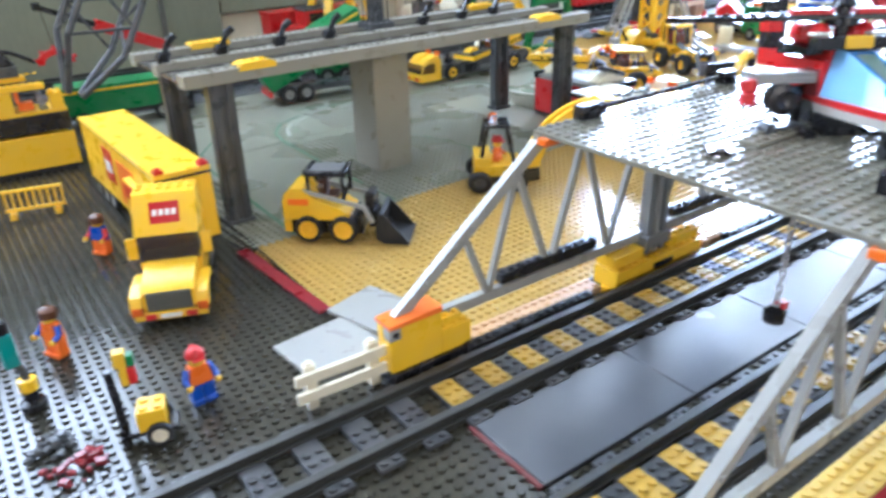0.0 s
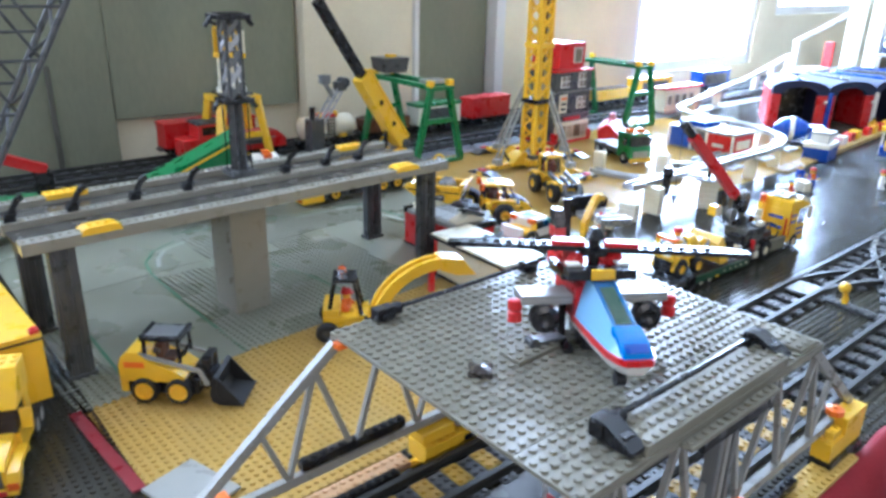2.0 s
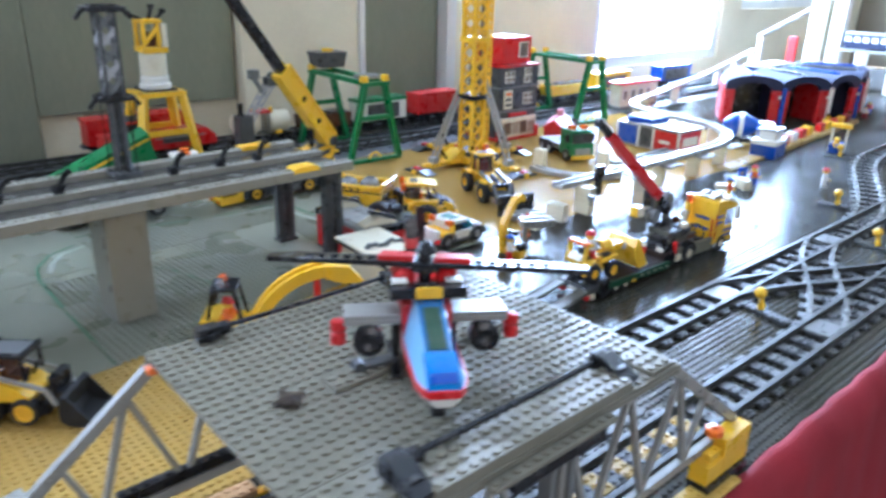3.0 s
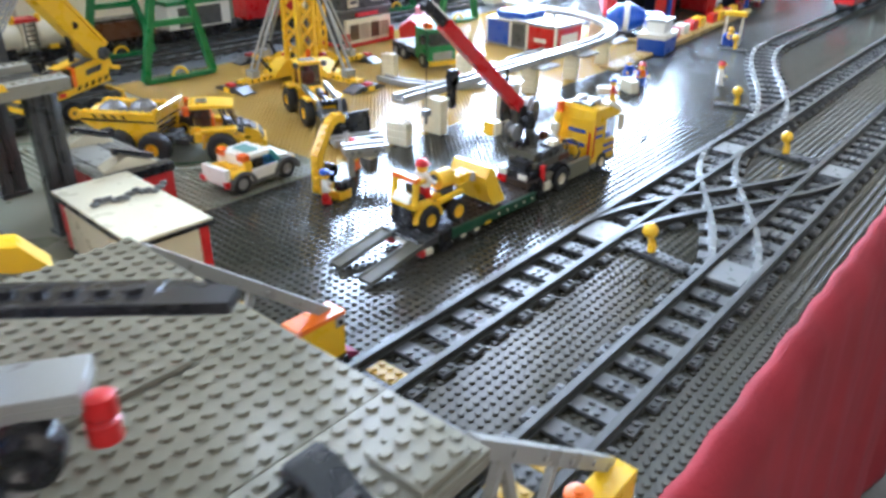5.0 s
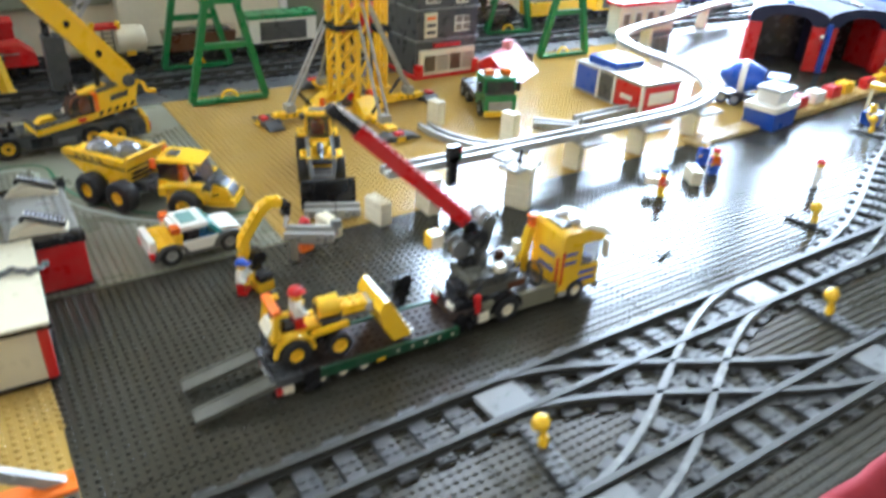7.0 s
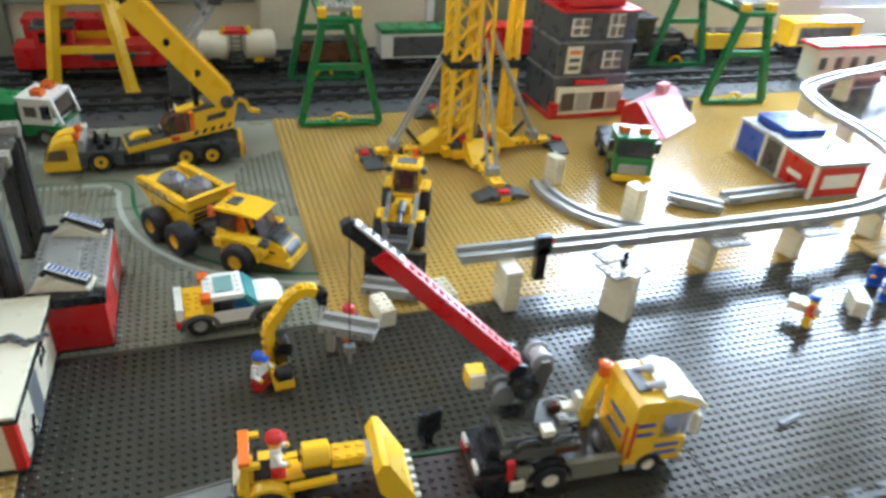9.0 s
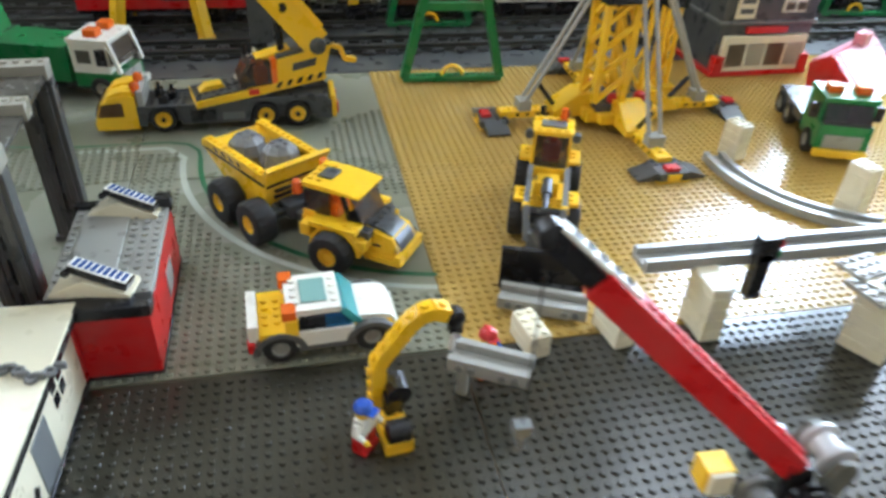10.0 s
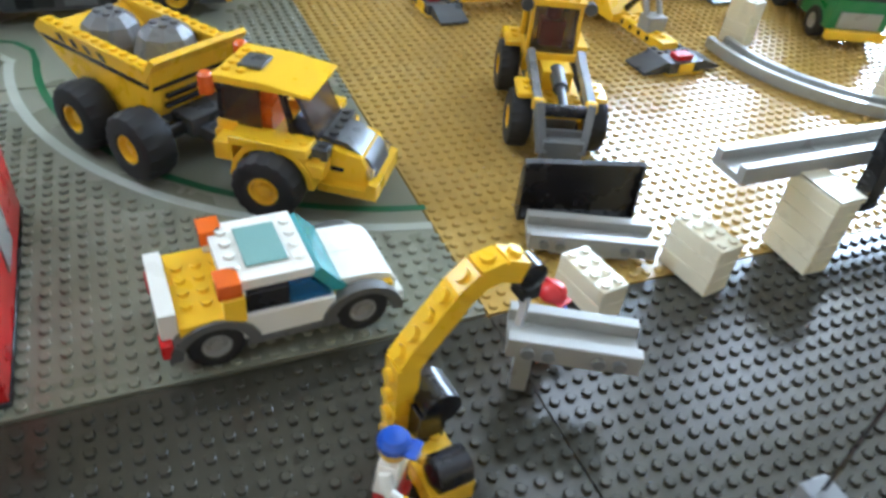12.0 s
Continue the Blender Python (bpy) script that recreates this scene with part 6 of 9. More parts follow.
def mobile_crane(m):
    t = thing("toy_mobile_crane", "yellow and grey toy mobile crane with raised boom", "toy crane", m)
    part("chassis", Shape().box(-14.6, 10.2, -2.4, 2.4, 1.2, 3.4).studs(4, -2, 5, 4, 3.4), DARK_GREY, t)
    for y in (-3.0, 2.4):
        s = Shape().prism([(-14.8, 1.0), (-12.4, 1.0), (-12.2, 2.6), (-11.4, 3.6), (-8.9, 3.7), (-8.1, 2.7), (-7.2, 3.6), (-4.8, 3.7), (-4.0, 2.6), (-3.8, 1.0), (4.8, 1.0), (5.0, 2.6), (5.8, 3.5), (8.2, 3.5), (9.0, 2.6), (9.2, 1.0), (10.2, 1.0), (10.2, 3.6), (2.0, 3.6), (-4.0, 4.2), (-14.0, 4.2), (-14.8, 3.4)], y, y + 0.6)
        part("side_skirt", s, DARK_GREY, t)
        part("locker", Shape().box(0.4, 3.6, y - 0.06 if y < 0 else y + 0.5, y + 0.1 if y < 0 else y + 0.66, 1.3, 2.9), BLACK, t)
        part("locker_frame", Shape().box(-3.2, -0.4, y - 0.05 if y < 0 else y + 0.5, y + 0.1 if y < 0 else y + 0.65, 1.4, 2.4), MID_GREY, t)
    s = Shape().prism([(10.2, 0.6), (15.4, 0.6), (15.5, 1.6), (15.2, 2.4), (14.6, 4.0), (13.2, 4.9), (11.4, 5.2), (10.2, 5.0)], -3.0, 3.0)
    part("cab", s, YELLOW, t)
    for y in (-1.6, 1.6):
        part("cab_dome", Shape().prism([(10.6, 4.9), (14.0, 4.5), (13.4, 5.2), (12.0, 5.7), (10.6, 5.7)], y - 1.2, y + 1.2), YELLOW, t)
        part("beacon", Shape().lathe([(0.4, 5.2), (0.62, 5.4), (0.62, 6.2), (0.4, 6.5)], (10.2, y, 0), "z", 12), ORANGE_CLEAR, t, "clear orange beacon")
        part("headlight", Shape().box(15.2, 15.6, y - 0.7, y + 0.7, 0.9, 1.5), ORANGE_CLEAR, t)
    part("windscreen", Shape().prism([(15.25, 2.4), (15.4, 2.4), (14.85, 4.1), (14.5, 4.1)], -2.7, 2.7), SMOKE, t, "smoked clear windscreen")
    for y in (-3.04, 2.94):
        part("side_window", Shape().prism([(11.8, 2.4), (15.0, 2.4), (14.4, 4.0), (12.4, 4.3), (11.8, 4.2)], y, y + 0.1), SMOKE, t)
    part("back_frame", Shape().box(9.2, 10.0, -2.8, 2.8, 3.4, 5.6), LIGHT_GREY, t)
    for x, y in ((7.8, -1.4), (6.0, -0.4), (7.0, 1.2)):
        part("deck_fitting", Shape().box(x - 0.5, x + 0.5, y - 0.8, y + 0.8, 3.4, 4.4).rod((x, y, 4.4), (x, y, 5.2), 0.25), BLACK, t)
    part("rear_bumper", Shape().box(-15.4, -14.7, -2.9, 2.9, 1.0, 4.0), YELLOW, t)
    for y in (-2.0, 2.0):
        part("rear_lamp", Shape().box(-15.7, -15.3, y - 0.6, y + 0.6, 1.4, 3.0), RED, t)
    part("turntable", Shape().lathe([(2.4, 4.0), (2.6, 4.2), (2.4, 4.8)], (-4.5, 0, 0), "z", 16), DARK_GREY, t)
    # the upper works slope up towards the rear and are turned on the chassis
    up = thing("upper_works", "", "", Matrix.Translation((-4.5 * U, 0, 0)) @ Matrix.Rotation(radians(13), 4, "Z") @ Matrix.Translation((4.5 * U, 0, 0)))
    up.parent = t
    s = Shape().prism([(3.4, 3.7), (3.4, 4.6), (-4.0, 5.4), (-13.8, 6.6), (-14.0, 5.6), (-4.0, 4.4)], -2.9, 2.9)
    part("upper_frame", s, YELLOW, up)
    s = Shape().prism([(3.3, 4.62), (3.3, 4.85), (-3.4, 5.6), (-3.4, 5.35)], -2.6, 2.6)
    for i in range(6):
        s.studs(2.3 - i, -2, 1, 4, 4.95 + i * 0.112)
    part("deck_plate", s, DARK_GREY, up, "dark grey studded deck")
    part("deck_cone", Shape().prism([(2.6, 5.0), (-0.8, 5.3), (-0.4, 5.9), (1.6, 5.8)], -0.9, 0.9), YELLOW, up)
    s = Shape().prism([(-6.6, 5.6), (-13.9, 6.5), (-14.9, 10.2), (-7.6, 9.0)], -2.7, 2.7)
    part("engine_house", s, YELLOW, up)
    part("top_plate", Shape().prism([(-7.5, 9.0), (-14.9, 10.22), (-14.9, 10.6), (-7.5, 9.4)], -2.7, 2.7), DARK_GREY, up)
    part("top_tile", Shape().prism([(-5.0, 8.6), (-9.6, 9.5), (-9.6, 9.9), (-5.0, 9.0)], -0.6, 1.6), YELLOW, up)
    for y in (-2.95, 2.9):
        for i in range(5):
            x, z = -7.0 - i * 1.4, 5.15 + i * 0.17
            part("hazard_bar", Shape().prism([(x, z), (x - 0.6, z + 0.07), (x - 1.0, z + 0.85), (x - 0.4, z + 0.78)], y, y + 0.05), BLACK, up)
    for y in (-2.76, 2.7):
        part("vent", Shape().prism([(-9.4, 7.2), (-12.6, 7.7), (-12.8, 8.7), (-9.6, 8.2)], y, y + 0.06), DARK_GREY, up)
        part("red_block", Shape().box(-4.8, -3.4, y * 1.05 - 0.1, y * 1.05 + 0.1, 4.6, 5.4), RED, up)
    part("operator_cab", Shape().prism([(-2.6, 5.6), (-2.4, 7.0), (-3.4, 8.6), (-5.2, 9.0), (-6.6, 8.8), (-6.6, 5.8)], -0.2, 2.6), SMOKE, up, "smoked clear operator cab")
    part("operator_seat", Shape().box(-6.2, -4.6, 0.4, 2.0, 5.7, 8.0).lathe([(0.4, 8.0), (0.6, 8.1), (0.55, 8.6)], (-5.4, 1.2, 0), "z", 12), ORANGE, up, "orange seat")
    part("cab_door", Shape().prism([(-6.7, 5.8), (-6.7, 9.0), (-7.4, 9.0), (-7.4, 5.9)], 1.2, 2.75), ORANGE, up, "orange panel")
    part("exhaust", Shape().rod((-4.4, -1.6, 5.4), (-4.0, -1.6, 10.0), 0.3).rod((-5.2, -1.6, 5.4), (-4.9, -1.6, 10.2), 0.3), BLACK, up)
    part("screen", Shape().bar((-2.6, -1.4, 5.6), (-5.6, -1.4, 9.2), 1.2, 0.3), CREAM, up, "pale sloping panel")
    part("arm_bracket", Shape().bar((-14.4, -1.5, 9.2), (-17.4, -1.5, 8.2), 0.7, 0.6).bar((-17.4, -1.5, 8.2), (-18.0, -1.5, 6.4), 0.7, 0.6), YELLOW, up)
    part("arm_hook", Shape().bar((-18.0, -1.5, 6.5), (-19.6, -1.5, 6.2), 0.9, 0.7), YELLOW, up)
    for x in (7.1, -6.0, -10.2):
        for y in (-2.5, 2.5):
            wheel(t, x, y, 1.75, 1.75, 1.3, YELLOW, 0.62)
            s = Shape().lathe([(0.3, -0.72), (0.34, 0), (0.3, 0.72)], (x, y, 1.75), "y", 8)
            part("hub_cap", s, BLACK, t)
    # boom
    a, b = Vector((-13.0, 0.3, 10.9)), Vector((-0.4, 2.8, 27.4))
    part("boom", Shape().bar(a, b, 3.1, 3.8), YELLOW, t)
    for e in (-1, 1):
        part("boom_edge", Shape().bar(a + Vector((0, 1.4 * e, 1.4)) - Vector((1.2, 0, 0)), b + Vector((0, 1.4 * e, 1.4)) - Vector((1.2, 0, 0)), 0.5, 0.5), YELLOW, t)
    c = b + (b - a) * 0.95
    part("inner_boom", Shape().bar(b - (b - a) * 0.05, c, 1.7, 1.9), BLACK, t, "black inner boom")
    for f in (0.3, 0.62):
        p = a.lerp(b, f)
        part("boom_pin", Shape().rod(p + Vector((0, -1.65, 0)), p + Vector((0, 1.65, 0)), 0.6), BLACK, t)
    part("ram", Shape().rod((-8.6, 0.0, 9.2), a.lerp(b, 0.36), 0.5), BLACK, t)
    part("pivot", Shape().lathe([(0.6, -2.0), (1.1, -1.8), (1.1, 1.8), (0.6, 2.0)], (-13.4, 0.3, 10.6), "y", 14), DARK_GREY, t)
    return t


mobile_crane(at(0.5520, 0.7360, 0.0017, 180))


def wheel_loader(m):
    t = thing("toy_wheel_loader", "yellow toy wheel loader with wide black blade", "toy loader", m)
    part("chassis", Shape().box(-7.6, 6.0, -1.4, 1.4, 1.6, 3.0), DARK_GREY, t)
    s = Shape().box(-8.0, -3.2, -1.9, 1.9, 2.6, 4.6).box(-6.2, -1.0, -2.2, 2.2, 4.6, 5.2).box(-0.6, 5.8, -1.9, 1.9, 2.8, 3.8).box(0.6, 2.8, -1.2, 1.2, 3.8, 5.4)
    s.studs(3, -2, 2, 4, 3.8)
    part("body", s, YELLOW, t)
    for y in (-2.6, 2.6):
        part("mudguard", Shape().box(-6.6, -3.2, y - 0.9, y + 0.9, 4.7, 5.1).studs(-6, y - 0.5, 2, 1, 5.1).prism([(-7.6, 3.6), (-6.6, 4.7), (-6.6, 5.1), (-8.0, 3.8)], y - 0.9, y + 0.9), YELLOW, t)
        part("fender", Shape().box(3.2, 6.0, y - 0.8, y + 0.8, 4.6, 5.0).studs(3.6, y - 0.5, 2, 1, 5.0), YELLOW, t)
        part("cab_post", Shape().bar((-5.0, y * 0.75, 5.2), (-5.0, y * 0.75, 8.9), 0.45, 0.45).bar((-1.5, y * 0.75, 5.2), (-1.9, y * 0.75, 8.9), 0.3, 0.3), YELLOW, t)
        part("lamp", Shape().lathe([(0.25, -0.4), (0.5, -0.2), (0.5, 0.5)], (-1.6, y * 0.98, 9.0), "x", 12), DARK_GREY, t)
    part("cab_glass", Shape().prism([(-4.6, 5.2), (-1.3, 5.2), (-1.8, 8.9), (-4.6, 8.9)], -1.85, 1.85), SMOKE, t, "smoked clear cab")
    part("driver_seat", Shape().box(-4.2, -2.6, -1.0, 1.0, 5.3, 7.4).lathe([(0.4, 7.4), (0.65, 7.6), (0.6, 8.4)], (-3.3, 0, 0), "z", 12), RED, t, "red seat")
    s = Shape().box(-5.4, -1.4, -2.3, 2.3, 8.9, 9.4)
    s.studs(-2.4, -2, 1, 4, 9.4).studs(-5.4, -2, 1, 4, 9.4)
    part("roof", s, YELLOW, t)
    part("roof_tile", Shape().box(-4.2, -2.6, -1.4, 1.4, 9.4, 9.6), MID_GREY, t)
    part("beacon", Shape().lathe([(0.3, 9.5), (0.45, 9.6), (0.4, 10.8)], (-4.9, 1.0, 0), "z", 10), ORANGE_CLEAR, t)
    part("exhaust", Shape().rod((-6.4, -1.4, 4.6), (-6.4, -1.4, 10.2), 0.35).rod((-6.4, 1.4, 4.6), (-6.4, 1.4, 9.8), 0.3), BLACK, t)
    for y in (-2.0, 2.0):
        part("lift_arm", Shape().bar((0.4, y, 5.8), (7.2, y, 4.6), 0.6, 0.9).bar((7.2, y, 4.9), (9.0, y * 0.75, 1.8), 0.6, 0.8), MID_GREY, t)
        part("arm_pin", Shape().lathe([(0.45, -0.4), (0.5, 0), (0.45, 0.4)], (6.9, y, 4.7), "y", 10), YELLOW, t)
    part("ram", Shape().rod((2.0, 0, 5.2), (4.6, 0, 4.9), 0.6).rod((4.6, 0, 4.9), (7.4, 0, 4.4), 0.35), DARK_GREY, t)
    part("cross_bar", Shape().rod((7.2, -1.9, 4.4), (7.2, 1.9, 4.4), 0.5), BLACK, t)
    part("coupler", Shape().box(8.2, 9.2, -1.5, 1.5, 0.7, 2.9).box(9.2, 13.6, -0.5, 0.5, 0.6, 1.4).box(8.0, 8.3, -1.9, 1.9, 2.2, 3.4), MID_GREY, t)
    face = [(11.2, 0.1), (12.4, 0.0), (12.5, 0.3), (11.9, 0.6), (11.7, 1.8), (11.9, 3.6), (12.1, 4.4), (11.7, 4.5), (11.3, 2.8)]
    s = Shape().prism(face, -3.9, 3.9)
    for y in (-4.1, 3.9):
        s.prism([(11.2, 0.1), (12.5, 0.0), (12.2, 4.4), (11.7, 4.5), (11.3, 2.8)], y, y + 0.2)
    part("blade", Shape().moved(s, -11.8), BLACK, t, "wide glossy black blade", at=pose(14.1 * U, 0.4 * U, 0, 0, 0, 4))
    for x in (-4.8, 4.6):
        for y in (-2.9, 2.9):
            wheel(t, x, y, 2.3, 2.3, 1.7, YELLOW, 0.42, 20)
    return t


wheel_loader(at(0.8443, 0.5000, 0.0017, -111))

# ---- lorry with low loader ----


def low_loader(m):
    t = thing("toy_low_loader", "dark green toy low loader trailer with lowered ramps", "toy trailer", m)
    part("deck", Shape().box(0, 18, -2.8, 2.8, 1.4, 2.0).studs(0, -2.5, 18, 5, 2.0, r=0.28), DECK_BROWN, t, "dark brown studded deck")
    for y in (-3.2, 2.8):
        s = Shape().box(0, 18.2, y, y + 0.4, 1.0, 2.2)
        for i in range(8):
            s.rod((2 + i * 2, y - 0.06, 1.6), (2 + i * 2, y + 0.46, 1.6), 0.25, None, 8)
        beam = part("side_beam", s, DARK_GREEN, t)
        for i in range(5):
            part("beam_pin", Shape().rod((10.5 + i * 1.7, y - 0.14, 1.6), (10.5 + i * 1.7, y + 0.54, 1.6), 0.16, None, 8), CREAM, beam, "pale pin")
    part("neck", Shape().box(18, 24, -1.8, 1.8, 2.1, 3.0), DECK_BROWN, t)
    part("tail", Shape().box(-3, 0, -3, 3, 1.2, 2.2).studs(-3, -3, 3, 6, 2.2), DARK_GREY, t)
    part("hinge", Shape().rod((-3.1, -3.0, 2.1), (-3.1, 3.0, 2.1), 0.3).box(-2.4, 0, -2.6, 2.6, 0.7, 1.2), BLACK, t)
    for y in (-2.5, 2.5):
        part("tail_lamp", Shape().box(-3.0, -2.4, y - 0.7, y + 0.7, 0.35, 1.05), RED, t)
        part("side_lamp", Shape().box(-2.3, -1.2, y * 1.15 - 0.4, y * 1.15 + 0.4, 0.35, 1.1), CREAM, t)
        s = Shape().bar((-3, y - 0.1, 2.0), (-11.0, y - 0.1, 0.32), 2.0, 0.4)
        for yy in (y - 1.0, y + 0.8):
            s.bar((-3, yy, 2.2), (-11.0, yy, 0.52), 0.2, 0.3)
        part("ramp", s, OLIVE_GREY, t, "plain olive grey ramp")
    part("stand_leg", Shape().box(-0.2, 1.5, -3.7, -3.2, 0.3, 2.9), BLACK, t)
    part("number_plate", Shape().box(-3.3, -3.0, -0.9, 0.9, 1.2, 1.8), WHITE, t, "plain pale plate")
    for x in (1.8, 4.2, 6.6):
        for y in (-2.7, 2.7):
            wheel(t, x, y, 0.95, 0.95, 0.8, CREAM, 0.55)
    part("marker", Shape().box(8.0, 9.0, -3.3, -3.1, 0.9, 1.3), YELLOW, t)
    return t


low_loader(at(0.6480, 0.1195, 0.0017, -3))


def small_loader(m):
    t = thing("toy_loader", "small yellow toy loader with raised bucket on the trailer", "toy loader", m)
    part("chassis", Shape().box(-3.0, 4.2, -1.1, 1.1, 1.3, 2.4), BLACK, t)
    s = Shape().box(-3.7, -2.0, -1.7, 1.7, 1.0, 3.4)
    for i in range(4):
        s.box(-3.85, -3.65, -1.5, 1.5, 1.3 + i * 0.5, 1.55 + i * 0.5)
    part("engine_block", s, BLACK, t)
    s = Shape().box(-3.6, -2.6, -2.0, 2.0, 3.4, 4.1).box(-2.6, 2.0, -1.0, 1.0, 3.2, 3.7)
    for y in (-2.2, 1.2):
        arch(s, -1.3, 1.7, 1.85, 2.25, y, y + 1.0)
        s.bar((0.6, y + 0.5, 3.2), (4.6, y + 0.5, 3.5), 0.6, 0.5)
    part("body", s, YELLOW, t)
    part("tail_plate", Shape().prism([(-3.9, 4.1), (-3.3, 4.1), (-3.0, 5.0), (-3.3, 5.0)], -1.3, 1.3), CREAM, t, "pale rear plate")
    for y in (-1.7, 1.7):
        part("roll_bar", Shape().bar((-3.2, y, 4.0), (-2.9, y, 6.6), 0.5, 0.5).bar((-2.9, y, 6.5), (-1.6, y, 6.5), 0.5, 0.4), YELLOW, t)
    part("roll_top", Shape().box(-3.3, -2.4, -1.9, 1.9, 6.5, 7.1), ORANGE, t, "orange roll bar")
    part("seat", Shape().box(-2.0, -0.2, -0.9, 0.9, 3.7, 4.2).box(-2.2, -1.8, -0.9, 0.9, 3.7, 5.8), BLACK, t)
    part("steering_wheel", Shape().lathe([(0.55, -0.1), (0.7, 0), (0.55, 0.1)], (1.6, 0, 5.2), "x", 12).rod((1.6, 0, 5.2), (2.2, 0, 3.8), 0.16), BLACK, t)
    part("hood", Shape().box(1.8, 4.2, -0.9, 0.9, 2.4, 3.8), DARK_GREY, t)
    part("arm_drum", Shape().lathe([(0.7, -1.2), (1.15, -1.1), (1.15, 1.1), (0.7, 1.2)], (3.0, 0, 5.0), "x", 16), YELLOW, t, "yellow round arm brick")
    part("lift_arm", Shape().box(4.3, 7.3, -0.95, 0.95, 3.9, 4.9).studs(4.3, -1, 3, 2, 4.9), YELLOW, t, "studded yellow lift arm")
    part("arm_joint", Shape().lathe([(0.4, -1.1), (0.6, -1.0), (0.6, 1.0), (0.4, 1.1)], (7.5, 0, 4.2), "y", 12), CHROME, t)
    part("bucket", Shape().prism([(7.7, 4.4), (8.3, 5.6), (8.9, 5.5), (11.4, 0.9), (11.3, 0.5), (9.4, 0.4), (8.2, 2.2)], -2.9, 2.9), YELLOW, t)
    for i in range(6):
        part("bucket_tooth", Shape().box(11.2, 11.95, -2.75 + i * 1.0, -2.25 + i * 1.0, 0.5, 0.85), WHITE, t, "white bucket tooth")
    for x, r in ((-1.3, 1.7), (3.4, 1.4)):
        for y in (-2.0, 2.0):
            wheel(t, x, y, r, r, 1.1, YELLOW, 0.45 if x < 0 else 0.6)
    return t


small_loader(at(0.6560, 0.1225, 0.0185, -3))
figure("toy driver in white shirt, red trousers and red helmet", at(0.6535, 0.1225, 0.0460, 86), RED, WHITE, WHITE, RED)


def crane_lorry(m):
    t = thing("toy_crane_truck", "yellow cab toy crane lorry with long red boom", "toy crane truck", m)
    part("chassis", Shape().box(-12, 7, -2.2, 2.2, 1.3, 2.4), DARK_GREY, t)
    for y in (-2.9, 2.2):
        part("side_sill", Shape().box(-9, 1.8, y, y + 0.7, 0.8, 3.1), PALE_OLIVE, t, "pale olive side sill")
    s = Shape().box(2.0, 8.2, -2.9, 2.9, 1.6, 4.6).box(2.0, 3.6, -2.9, 2.9, 4.6, 8.0).box(3.6, 5.2, -2.9, -2.3, 4.6, 8.0).box(3.6, 5.2, 2.3, 2.9, 4.6, 8.0)
    part("cab", s, YELLOW, t)
    s = Shape().prism([(2.0, 8.0), (8.2, 8.0), (8.6, 8.5), (6.0, 9.6), (2.6, 9.9), (2.0, 9.4)], -3.0, 3.0)
    part("cab_roof", s, YELLOW, t)
    part("visor", Shape().prism([(5.0, 10.0), (6.2, 10.3), (8.6, 9.3), (9.9, 8.0), (9.7, 7.7), (8.3, 8.6), (5.0, 9.7)], -2.75, 2.75), CREAM, t, "pale sloping roof visor")
    part("windscreen", Shape().prism([(7.6, 4.6), (8.0, 4.6), (8.2, 8.0), (7.9, 8.0)], -2.7, 2.7), CLEAR, t, "clear windscreen")
    part("dashboard", Shape().box(6.4, 7.4, -2.4, 2.4, 4.6, 5.4), BLUE, t)
    part("cab_seat", Shape().box(3.8, 5.2, -2.0, 2.0, 4.6, 6.2), BLACK, t)
    for y in (-2.96, 2.9):
        for z, x0, x1 in ((2.6, 5.0, 7.6), (3.6, 5.0, 7.6), (5.4, 2.6, 4.4), (6.6, 2.6, 4.4)):
            part("stripe", Shape().box(x0, x1, y, y + 0.06, z, z + 0.45), BLUE, t, "blue side stripe")
        part("red_stripe", Shape().box(2.1, 2.5, y, y + 0.06, 2.6, 7.4), RED, t)
        part("door_step", Shape().box(2.2, 4.2, y * 0.98 - 0.1, y * 0.98 + 0.1, 1.0, 1.7), LIGHT_GREY, t)
        part("air_horn", Shape().lathe([(0.2, -0.9), (0.3, -0.4), (0.55, 0.9)], (4.4, y * 0.4, 10.3), "x", 10), CHROME, t)
        part("side_glass", Shape().box(5.2, 7.6, y * 0.93 - 0.05, y * 0.93 + 0.05, 4.8, 7.9), CLEAR, t)
    part("roof_rack", Shape().box(2.6, 4.0, -1.6, 1.6, 9.9, 10.2), DARK_GREY, t)
    for y in (-3.5, 3.5):
        part("mirror", Shape().box(8.0, 8.5, y - 0.45, y + 0.45, 5.8, 8.2), CREAM, t)
        part("headlight", Shape().box(8.1, 8.35, y * 0.57 - 0.6, y * 0.57 + 0.6, 2.3, 3.1), CLEAR, t)
    part("bumper", Shape().box(7.8, 8.6, -2.9, 2.9, 0.9, 1.8), LIGHT_GREY, t)
    part("back_post", Shape().bar((0.2, 2.6, 4.6), (1.2, 2.6, 8.6), 1.0, 1.0).box(-0.4, 1.0, 2.0, 3.2, 2.4, 5.0), YELLOW, t)
    part("beacon", Shape().lathe([(0.4, 8.6), (0.6, 8.8), (0.5, 9.8), (0.7, 10.2), (0.4, 10.4)], (1.2, 2.6, 0), "z", 10), ORANGE_CLEAR, t, "clear orange beacon")
    for z in (4.0, 6.0):
        part("back_stripe", Shape().box(1.92, 2.0, -1.6, 1.4, z, z + 0.55), BLUE, t, "blue stripe on the cab back")
    part("back_red_stripe", Shape().box(1.92, 2.0, -2.5, -2.1, 2.8, 6.4), RED, t)
    part("hoop", Shape().tube([(0.0, -0.6 + 1.5 * math.cos(i * 0.524), 3.9 + 1.5 * math.sin(i * 0.524)) for i in range(13)], 0.2), DARK_GREY, t, "dark grey hoop")
